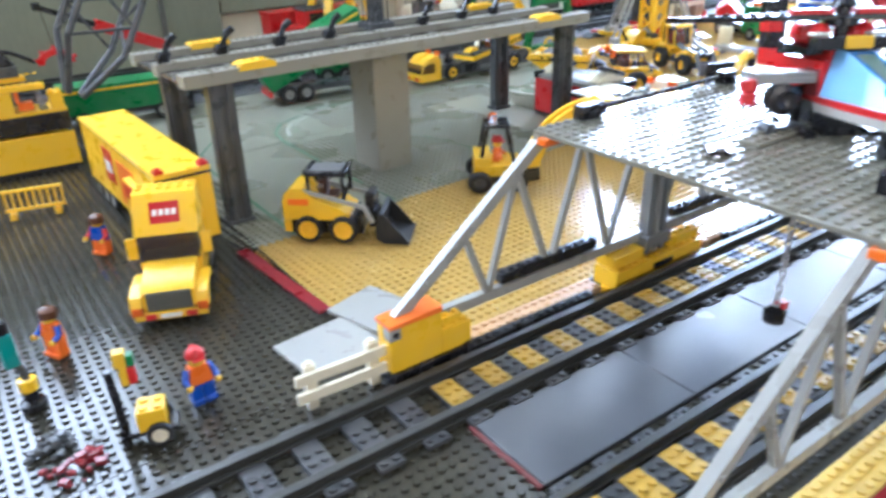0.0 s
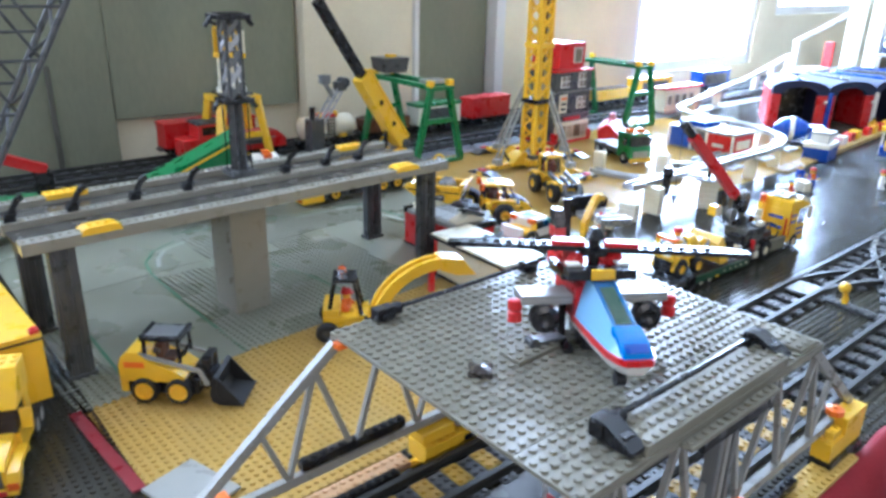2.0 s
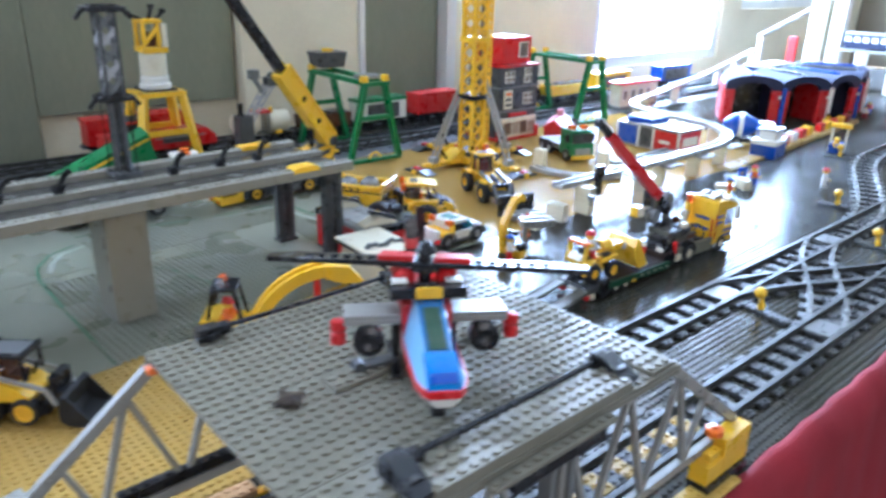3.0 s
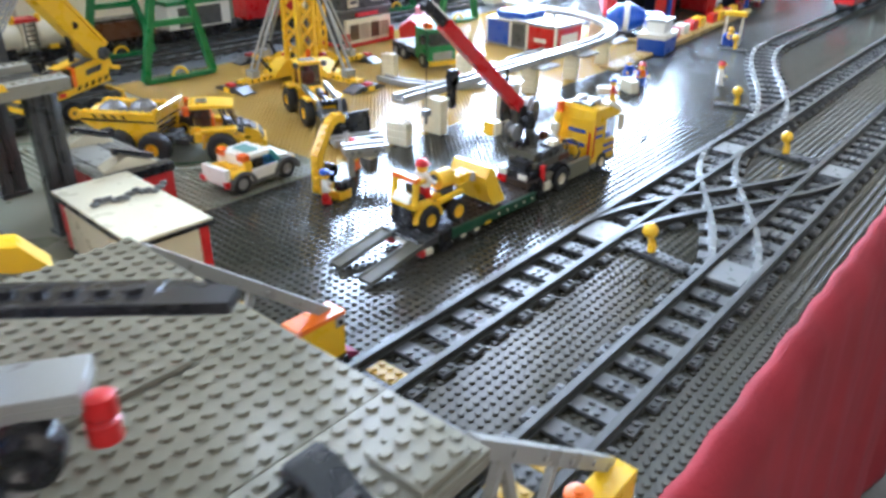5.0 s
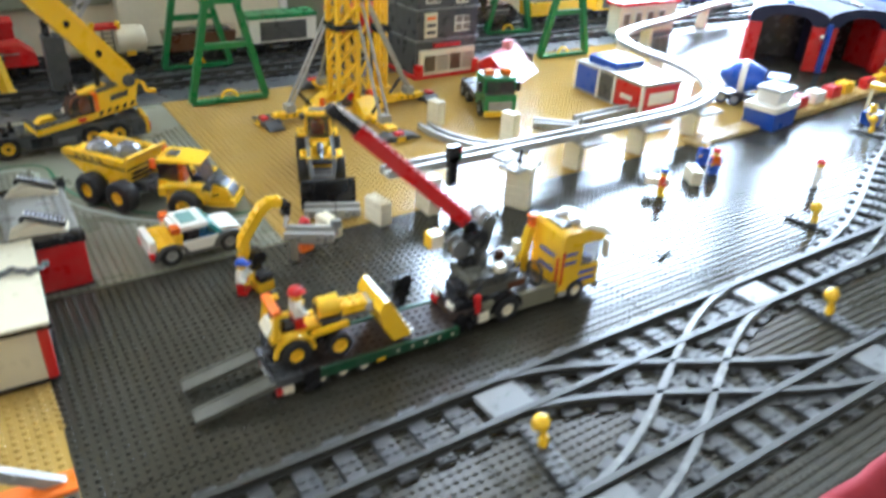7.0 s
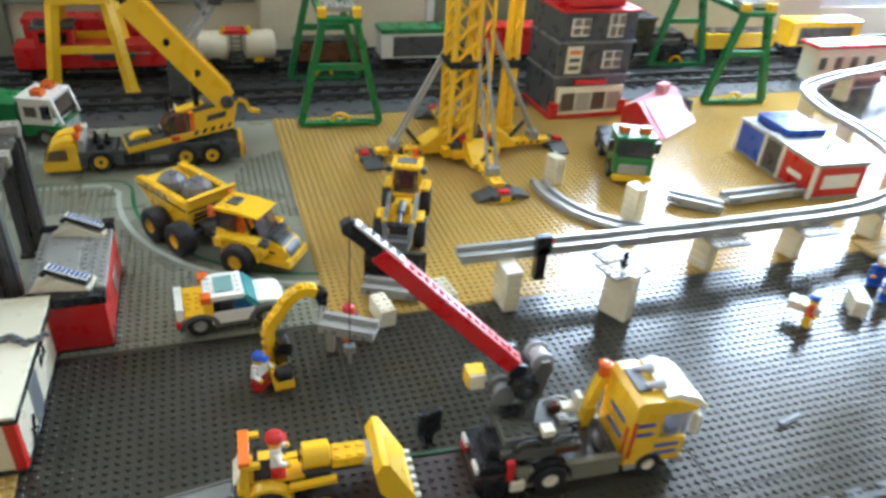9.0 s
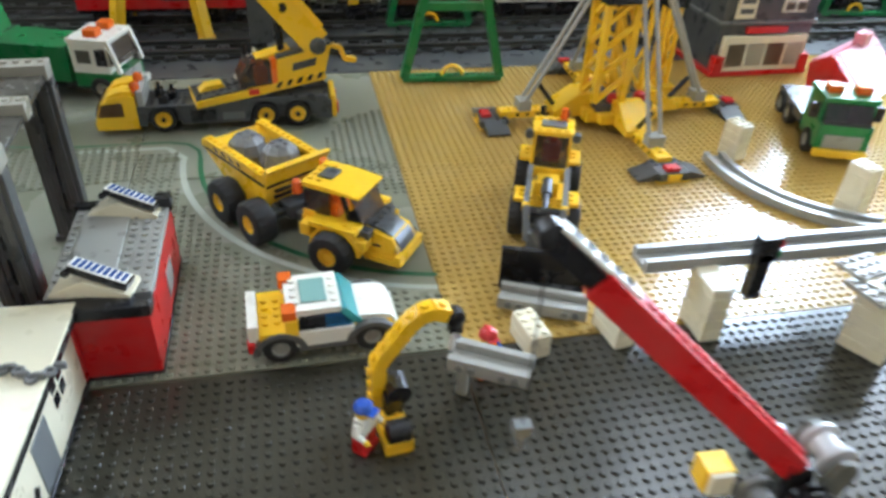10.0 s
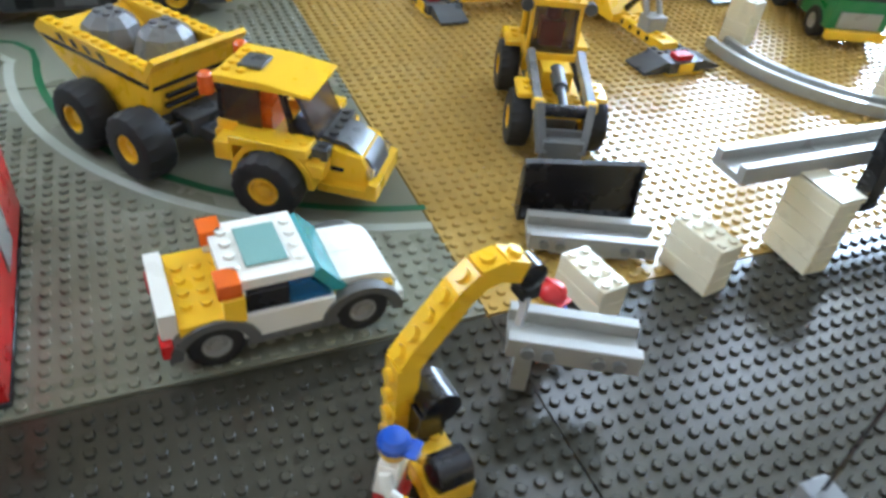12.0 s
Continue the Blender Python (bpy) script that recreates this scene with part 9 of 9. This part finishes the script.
def wagon(m, kind, label, mat, n=20):
    t = thing("toy_wagon", label, "toy wagon", m, "rear track wagons")
    bogies(t, n)
    part("frame", Shape().box(-n / 2, n / 2, -2.4, 2.4, 2.0, 2.8), BLACK, t)
    for x in (-n / 2 - 0.8, n / 2):
        part("buffer", Shape().box(x, x + 0.8, -1.4, 1.4, 2.0, 2.8), DARK_GREY, t)
    if kind == "tank":
        for e in (-1, 1):
            ends = sorted((e * 1.5, e * (n / 2 - 0.6)))
            part("tank", Shape().lathe([(1.6, ends[0]), (2.9, ends[0] + 0.5), (3.1, ends[0] + 1.0), (3.1, ends[1] - 1.0), (2.9, ends[1] - 0.5), (1.6, ends[1])], (0, 0, 5.9), "x", 20), mat, t)
            part("cradle", Shape().box(e * n / 4 - 1.0, e * n / 4 + 1.0, -2.6, 2.6, 2.8, 3.8), YELLOW if e > 0 else BLACK, t)
            part("rail_post", Shape().lathe([(0.4, 8.6), (0.6, 8.8), (0.6, 10.0), (0.3, 10.3)], (e * 2.6, -1.4, 0), "z", 10), YELLOW, t)
        part("walkway", Shape().box(-2.4, 2.4, -2.0, 2.0, 8.6, 9.4), RED, t, "red walkway between the tanks")
        ladder = part("ladder", Shape().box(-1.2, -0.9, -3.3, -3.0, 2.4, 9.0), OLIVE_GREY, t, "olive grey ladder")
        part("stile", Shape().box(0.9, 1.2, -3.3, -3.0, 2.4, 9.0), OLIVE_GREY, ladder)
        for i in range(6):
            part("rung", Shape().box(-0.9, 0.9, -3.25, -3.05, 3.0 + i, 3.3 + i), OLIVE_GREY, ladder)
    elif kind == "box":
        part("body", Shape().box(-n / 2 + 0.3, n / 2 - 0.3, -3, 3, 2.8, 8.4), mat, t)
        part("sliding_door", Shape().box(-n / 2 + 3, n / 2 - 3, -3.15, -2.95, 3.2, 7.8), DARK_GREY if mat is not RED else mat, t)
        s = Shape()
        for i in range(5):
            s.box(-n / 2 + i * n / 5 + 0.1, -n / 2 + (i + 1) * n / 5 - 0.1, -3.2, 3.2, 8.4, 9.4)
        part("roof", s, GREEN if mat is WHITE else mat, t)
    elif kind == "open":
        part("body", Shape().prism([(-n / 2 + 0.4, 2.8), (n / 2 - 0.4, 2.8), (n / 2, 6.6), (-n / 2, 6.6)], -3, 3), mat, t)
        part("load", Shape().box(-n / 2 + 1.2, n / 2 - 1.2, -2.4, 2.4, 6.4, 7.0), BLACK, t)
    elif kind == "loco":
        part("body", Shape().prism([(-n / 2, 2.8), (n / 2, 2.8), (n / 2, 5.0), (n / 2 - 2.5, 7.2), (-n / 2, 7.2)], -3, 3), mat, t)
        part("cab", Shape().box(-n / 2 + 4, -n / 2 + 11, -3, 3, 7.2, 10.6), mat, t)
        part("cab_window", Shape().box(-n / 2 + 5, -n / 2 + 10, -3.1, 3.1, 8.0, 10.0), BLACK, t)
        part("handrail", Shape().box(-n / 2 + 12, n / 2 - 3, -3.3, -3.1, 5.4, 5.7), LIGHT_GREY, t)
        part("vent", Shape().box(0, 8, -3.1, 3.1, 4.2, 6.0), DARK_GREY, t)
        part("roof_plate", Shape().box(-n / 2 + 3.6, -n / 2 + 11.4, -3.2, 3.2, 10.6, 11.2).studs(-n / 2 + 4, -3, 7, 6, 11.2), DARK_GREY, t)
    return t


RT = 0.0118
wagon(at(0.4650, 1.065, RT, 0), "loco", "long red toy diesel locomotive on the rear track", RED, 28)
wagon(at(0.6920, 1.065, RT, 0), "tank", "cream toy tank wagon with two tanks and red walkway", CREAM, 18)
wagon(at(0.8550, 1.065, RT, 0), "open", "dark brown toy hopper wagon", BROWN, 16)
wagon(at(1.0150, 1.065, RT, 0), "box", "white toy box wagon with green roof", WHITE, 18)
wagon(at(1.1950, 1.065, RT, 0), "box", "red toy box wagon on the rear track", RED, 18)
wagon(at(1.5100, 1.065, RT, 0), "loco", "black and yellow toy steam engine on the rear track", BLACK, 22)
wagon(at(1.7300, 1.065, RT, 0), "open", "yellow toy hopper wagon on the rear track", YELLOW, 22)
wagon(at(1.9500, 1.065, RT, 0), "box", "yellow toy wagon with blue stripe", YELLOW, 24)
wagon(at(2.3300, 1.065, RT, 0), "box", "blue toy wagon near the windows", BLUE, 24)
wagon(at(0.4550, 1.165, RT, 0), "box", "red toy coach on the rearmost track", RED, 26)
wagon(at(2.4400, 0.178, 0.0110, 0), "loco", "red toy locomotive on the siding", RED, 30)
wagon(at(2.7000, 0.178, 0.0110, 0), "box", "white and red toy wagon on the siding", WHITE, 24)
wagon(at(2.2500, 0.000, 0.0110, 0), "box", "green toy wagon on the main line", GREEN, 20)

# ---- yellow-legged tower, crawler crane and green tippers at the back ----
t = thing("toy_control_tower", "white and yellow toy tower on four yellow legs", "toy tower", at(0.4640, 1.045, 0.0020))
for sx in (-1, 1):
    for sy in (-1, 1):
        part("leg", Shape().bar((sx * 7.2, sy * 6.0, 0.2), (sx * 4.7, sy * 3.8, 18.0), 1.9, 1.7), YELLOW, t)
        part("leg_foot", Shape().box(sx * 7.2 - 1.4, sx * 7.2 + 1.4, sy * 6 - 1, sy * 6 + 1, 0, 0.9), YELLOW, t)
for y in (-5.6, 4.6):
    part("brace", Shape().box(-6.0, 6.0, y, y + 1.0, 8.4, 9.8), YELLOW, t)
part("platform", Shape().box(-5.6, 5.6, -4.8, 4.8, 17.6, 18.8), YELLOW, t)
part("platform_plate", Shape().brick(-4, -4, 18.85, 8, 8, 0.4), DARK_GREY, t, "dark grey studded plate")
for z, r in ((19.3, 3.7), (20.9, 3.3)):
    part("ring", Shape().lathe([(r - 0.5, z), (r, z + 0.15), (r, z + 1.2), (r - 0.5, z + 1.45)], (0, 0, 0), "z", 20), WHITE, t, "white round plate")
part("cabin", Shape().lathe([(2.8, 22.4), (3.1, 22.6), (3.1, 27.4), (2.8, 27.7)], (0, 0, 0), "z", 20), CREAM, t, "cream round cabin")
part("upper_floor", Shape().brick(-3, -3, 27.8, 6, 6, 1.2), YELLOW, t)
part("upper_side", Shape().box(1.7, 3.0, -3.0, 3.0, 29.05, 34.4), CREAM, t, "cream side wall")
for x, y in ((-2.8, -2.8), (-2.8, 1.9), (0.6, -2.8)):
    part("upper_post", Shape().box(x, x + 0.9, y, y + 0.9, 29.2, 34.4), YELLOW, t)
part("upper_brace", Shape().bar((-2.4, -2.5, 29.6), (1.0, -2.5, 33.8), 0.7, 0.8), YELLOW, t)
part("upper_machine", Shape().box(-1.6, 1.5, -1.6, 1.8, 29.2, 32.4).lathe([(0.5, -2.2), (1.3, -2.0), (1.3, -1.7), (0.5, -1.5)], (-0.3, 0, 31.0), "y", 12), BROWN, t, "brown machinery")
part("upper_roof", Shape().brick(-3, -3, 34.45, 5, 5, 0.8), YELLOW, t)
for x0, x1, z1 in ((-1.6, -4.6, 36.6), (0.0, 1.0, 38.0), (1.6, 3.6, 37.0)):
    part("top_arm", Shape().bar((x0, 0, 35.2), (x1, 0, z1), 0.7, 0.7).box(x1 - 0.7, x1 + 0.5, -0.6, 0.6, z1 - 0.3, z1 + 0.6), BLACK, t, "black arm")

t = thing("grey_crane", "small grey jointed toy crane behind the road bridge", "toy crane", at(0.5970, 0.9500, 0.0020, 0))
part("base", Shape().box(-2.2, 2.2, -2.0, 2.0, 0, 2.0), BLACK, t)
part("body", Shape().box(-2.0, 1.8, -1.8, 1.8, 2.0, 12.6).studs(-2, -2, 4, 4, 12.6), DARK_GREY, t)
part("exhaust", Shape().rod((-1.0, -0.6, 12.6), (-1.0, -0.6, 15.8), 0.7), BLACK, t)
for y in (-0.9, 0.9):
    part("arm_chord", Shape().bar((0.6, y, 11.6), (7.2, y, 20.6), 0.35, 0.35).bar((2.2, y, 11.0), (8.4, y, 19.6), 0.35, 0.35), CHROME, t, "pearl grey arm rail")
    for i in range(4):
        f, g = i / 4, (i + 1) / 4
        part("arm_brace", Shape().bar((0.6 + 6.6 * f, y, 11.6 + 9.0 * f), (2.2 + 6.2 * g, y, 11.0 + 8.6 * g), 0.25, 0.25), CHROME, t)
part("arm_head", Shape().box(6.6, 9.2, -1.3, 1.3, 19.4, 21.6).lathe([(0.5, -1.5), (1.3, -1.3), (1.3, 1.3), (0.5, 1.5)], (9.0, 0, 21.4), "y", 12), DARK_GREY, t)
part("top_arm", Shape().bar((6.0, 0, 17.4), (3.4, 0, 21.6), 0.9, 0.9).box(2.2, 4.6, -1.0, 1.0, 21.4, 23.6), MID_GREY, t)


def crawler_crane(m):
    t = thing("toy_crawler_crane", "large yellow toy crawler crane with dark lattice boom", "toy crane", m)
    for y in (-5.6, 5.6):
        s = Shape().prism([(-12, 0), (12, 0), (13.5, 2.0), (12, 3.9), (-12, 3.9), (-13.5, 2.0)], y - 1.6, y + 1.6)
        part("crawler_track", s, RUBBER, t)
    part("lower_frame", Shape().box(-12.5, 12.5, -7.4, -7.1, 0.6, 5.6).box(-12, 12, -6, 6, 3.9, 5.2), YELLOW, t)
    part("turntable", Shape().box(-12, 12.5, -6.5, 6.5, 5.8, 8.4), BLACK, t)
    s = Shape().box(-12, 4, -6, 6, 8.4, 13.0)
    s.studs(-12, -6, 16, 4, 13.0)
    part("engine_house", s, YELLOW, t)
    part("cab_floor", Shape().box(3.6, 12.4, -6.2, -0.8, 8.4, 8.9), YELLOW, t)
    part("cab_back", Shape().box(3.0, 5.6, -6.2, -1.0, 8.9, 12.0), YELLOW, t)
    part("cab_seat", Shape().box(6.2, 8.2, -4.6, -2.6, 8.9, 10.0).box(6.0, 6.6, -4.6, -2.6, 10.0, 11.6), ORANGE, t, "orange seat")
    part("cab_glass", Shape().prism([(8.8, 8.9), (10.0, 8.9), (9.4, 11.6), (8.8, 11.6)], -5.8, -1.2), CLEAR, t, "clear windscreen")
    part("front_bracket", Shape().box(10.4, 12.2, -6.0, -3.0, 8.9, 11.2).studs(10.4, -6.0, 2, 3, 11.2), YELLOW, t)
    for y, z in ((-6.0, 12.0), (-3.4, 12.9)):
        part("roof_beam", Shape().box(-2.0, 10.2 - (y + 6.0) * 0.8, y, y + 1.4, z, z + 0.8).studs(-2.0, y + 0.2, 12, 1, z + 0.8), YELLOW, t, "yellow studded roof beam")
    part("winch", Shape().lathe([(0.8, -2.0), (2.0, -1.8), (2.0, -1.4), (1.3, -1.3), (1.3, 1.3), (2.0, 1.4), (2.0, 1.8), (0.8, 2.0)], (5.0, -1.5, 15.0), "y", 16), BLACK, t)
    part("winch_frame", Shape().box(2.6, 7.4, -3.8, -3.2, 13.7, 15.2), DARK_GREY, t)
    part("winch_frame", Shape().box(2.6, 7.4, 0.4, 1.0, 12.0, 15.2), DARK_GREY, t)
    part("hose", Shape().tube([(1 + i * 0.9, -3.0, 15.4 + 2.0 * math.sin(i * 0.32)) for i in range(11)], 0.3), BLACK, t)
    return t


crawler_crane(at(-0.2150, 0.7150, 0.0017, -3))
t = thing("lattice_boom", "dark grey lattice crane boom leaning up from the crawler crane", "toy crane boom", Matrix())
p0, p1 = Vector((-0.107, 0.660, 0.087)) / U, Vector((0.070, 0.672, 0.400)) / U
ax = (p1 - p0).normalized()
sd = ax.cross(Vector((0, 1, 0))).normalized()
ot = ax.cross(sd)
L = (p1 - p0).length
W = 4.0
for a, b in ((-1, -1), (1, -1), (1, 1), (-1, 1)):
    part("chord", Shape().rod(p0 + (sd * a + ot * b) * W * 0.25, p0 + (sd * a + ot * b) * W + ax * 8, 0.5, None, 10).rod(p0 + (sd * a + ot * b) * W + ax * 8, p1 + (sd * a + ot * b) * W, 0.5, None, 10), DARK_GREY, t)
n = int((L - 8) / 4.4)
for i in range(n):
    z0, z1 = 8 + i * 4.4, 8 + (i + 1) * 4.4
    for a, b, c, e in ((-1, -1, 1, -1), (1, -1, 1, 1), (1, 1, -1, 1), (-1, 1, -1, -1)):
        if i % 2:
            a, b, c, e = c, e, a, b
        part("lattice_bar", Shape().rod(p0 + (sd * a + ot * b) * W + ax * z0, p0 + (sd * c + ot * e) * W + ax * z1, 0.26, None, 6), DARK_GREY, t)

t = thing("hook_crane", "toy crane with red arm, black jib and hanging red claw", "toy crane", at(0.060, 0.850, 0.0017))
part("stand", Shape().box(-3, 3, -2.0, 2.0, 0, 5).box(-1.6, 1.6, -1.2, 1.2, 5, 11.5), BLACK, t)
part("arm", Shape().bar((0.6, 0, 11.9), (-11.4, 0, 17.2), 2.0, 1.9), RED, t, "red arm")
part("jib", Shape().bar((-11.0, 0, 17.0), (-20.0, 0, 20.9), 0.9, 0.9).box(-20.6, -19.4, -0.6, 0.6, 20.4, 21.6), BLACK, t)
part("line", Shape().rod((-19.6, 0, 20.6), (-18.8, 0, 14.2), 0.07, None, 6), BLACK, t)
bend = [math.pi * i / 9 for i in range(10)]
claw = Shape().prism([(-18.9 - 3.0 * math.cos(q), 11.4 + 2.5 * math.sin(q)) for q in bend] + [(-18.9 - 2.0 * math.cos(q), 11.4 + 1.5 * math.sin(q)) for q in bend[::-1]], -0.6, 0.6)
for q in (0.3, 0.9, 1.57, 2.2, 2.8):
    part("claw_tooth", Shape().bar((-18.9 - 2.9 * math.cos(q), 0, 11.4 + 2.4 * math.sin(q)), (-18.9 - 3.6 * math.cos(q), 0, 11.4 + 3.0 * math.sin(q)), 0.5, 0.5), RED, t)
part("claw", claw, RED, t, "red curved claw")


def tipper(m, label, lift):
    t = thing("toy_tipper", label, "toy trailer", m, "green tipper trailers")
    part("chassis", Shape().box(-9, 9, -1.8, 1.8, 1.4, 2.4), DARK_GREY, t)
    s = Shape().prism([(-10, 2.6), (9, 2.6), (10, 7.4), (-10.5, 7.4)], -3.1, 3.1)
    s2 = Shape().moved(Shape().moved(s, 9, 0, -2.6), -9, 0, 2.6, 0, -lift)
    part("tipping_body", s2, GREEN, t)
    s3 = Shape().box(-10.2, 9.6, -3.25, 3.25, 6.4, 6.8)
    part("body_band", Shape().moved(Shape().moved(s3, 9, 0, -2.6), -9, 0, 2.6, 0, -lift), YELLOW, t, "thin yellow band")
    part("rear_light", Shape().box(-10.4, -9.8, -2.6, 2.6, 1.2, 2.2), RED, t)
    for x in (-7.0, -4.0, 6.5):
        for y in (-2.6, 2.6):
            wheel(t, x, y, 1.5, 1.5, 1.2, LIGHT_GREY, 0.55)
    return t


tipper(at(0.2780, 0.7750, 0.0017, -8) @ Matrix.Scale(1.15, 4), "green toy tipper trailer with raised body", 24)
tipper(at(-0.0200, 0.8400, 0.0017, -5), "green toy tipper trailer at the back of the yard", 0)

# ---- far end near the windows ----
t = thing("monorail_ramp", "light grey monorail ramp on tall white pillars", "toy rail", Matrix())
part("beam", Shape().bar((2.35 / U, 0.96 / U, 0.0525 / U), (2.90 / U, 1.048 / U, 0.111 / U), 2.8, 1.2), LIGHT_GREY, t)
part("upper_beam", Shape().bar((2.98 / U, 1.075 / U, 0.160 / U), (2.92 / U, 0.850 / U, 0.285 / U), 3.4, 1.2), LIGHT_GREY, t)
for x, y, h in ((2.52, 0.987, 0.064), (2.70, 1.016, 0.084), (2.89, 1.046, 0.104), (2.97, 1.060, 0.160)):
    part("pillar", Shape().box(x / U - 1.5, x / U + 1.5, y / U - 1.2, y / U + 1.2, 0.2, h / U), WHITE, t, "white brick pillar")


def station(m, label, wall, trim, n, d, h):
    t = thing("toy_station", label, "toy building", m, "far station buildings")
    part("wall", Shape().box(0, n, 0, d, 0, h), wall, t)
    for i in range(int(n / 5)):
        fr = part("window_frame", Shape().box(1 + i * 5, 4 + i * 5, -0.3, 0.1, h * 0.35, h * 0.8), WHITE, t)
        part("pane", Shape().box(1.4 + i * 5, 3.6 + i * 5, -0.38, -0.28, h * 0.4, h * 0.75), SMOKE, fr)
    part("roof", Shape().box(-0.8, n + 0.8, -0.8, d + 0.8, h, h + 0.8).studs(-1, -1, int(n) + 1, 3, h + 0.8), trim, t)
    part("plinth", Shape().box(-0.4, n + 0.4, -0.4, d + 0.4, 0, 0.8), LIGHT_GREY, t)
    return t


station(at(1.80, 0.90, 0.0017, 0), "cream toy goods shed behind the gantry", CREAM, RED, 24, 5, 9)
station(at(3.02, 0.36, 0.0017, 0), "cream toy works building with red trim at the far end", CREAM, RED, 30, 16, 13)
station(at(2.64, 0.875, 0.0017, 0), "dark blue toy station near the windows", NAVY, LIGHT_GREY, 30, 9, 9)

# red engine with a sloping nose that faces along the line
t = thing("toy_engine", "red and white toy engine with a sloping nose", "toy train", at(2.800, 0.345, 0.0110, 0))
part("nose", Shape().prism([(0, 1.2), (6.0, 1.2), (6.0, 9.8), (3.6, 9.8), (0, 5.2)], 0, 18), RED, t)
part("cab", Shape().box(6.1, 22, 0, 18, 1.2, 11.4), WHITE, t, "white cab")
part("cab_band", Shape().box(6.05, 22.1, -0.1, 18.1, 3.0, 5.2), RED, t, "red band")
part("windscreen", Shape().prism([(3.5, 9.0), (3.7, 9.4), (1.2, 6.9), (1.0, 6.5)], 2.5, 15.5), SMOKE, t, "dark windscreen")
part("roof", Shape().brick(8, 4, 11.45, 10, 10, 1.0), RED, t)
part("skirt", Shape().box(0.5, 22, 1, 17, -0.9, 1.1), BLACK, t)

# raised line at the far end: dark blue coaches on tall white pillars
t = thing("raised_line", "raised toy railway on tall white pillars", "toy rail", Matrix())
for y, w, h in ((0.820, 2.9, 0.420), (0.739, 2.9, 0.420), (0.640, 2.0, 0.140), (0.520, 2.0, 0.140), (0.310, 2.0, 0.140)):
    part("pillar", Shape().box(2.878 / U, 2.924 / U, y / U - w, y / U + w, 0.2, h / U), WHITE, t, "white brick pillar")
part("beam", Shape().box(2.872 / U, 2.930 / U, 0.25 / U, 0.714 / U, 0.141 / U, 0.150 / U), LIGHT_GREY, t)
part("cross_beam", Shape().box(2.885 / U, 2.917 / U, 0.763 / U, 0.796 / U, 0.375 / U, 0.392 / U), LIGHT_GREY, t)
for y in (0.375, 0.545):
    t = thing("toy_coach", "dark blue toy coach on the raised line", "toy wagon", at(2.900, y, 0.1505), "raised coaches")
    part("body", Shape().box(-2.8, 2.8, 0, 20, 0.6, 6.4), NAVY, t)
    part("roof", Shape().prism([(-2.9, 6.4), (2.9, 6.4), (2.0, 7.6), (-2.0, 7.6)], -0.1, 20.1, "y"), LIGHT_GREY, t)
    for i in range(5):
        part("window", Shape().box(-2.9, -2.75, 1.6 + i * 3.8, 4.2 + i * 3.8, 3.2, 5.4), WHITE, t)
    part("bogie", Shape().box(-2.2, 2.2, 1, 19, 0, 0.6), BLACK, t)
s = Shape().brick(-1, -2, 0, 3, 4, 21)
solid("red_pillar", s, RED, "tall red brick pillar near the windows", "pillar", at(2.960, 0.925, 0.0017))
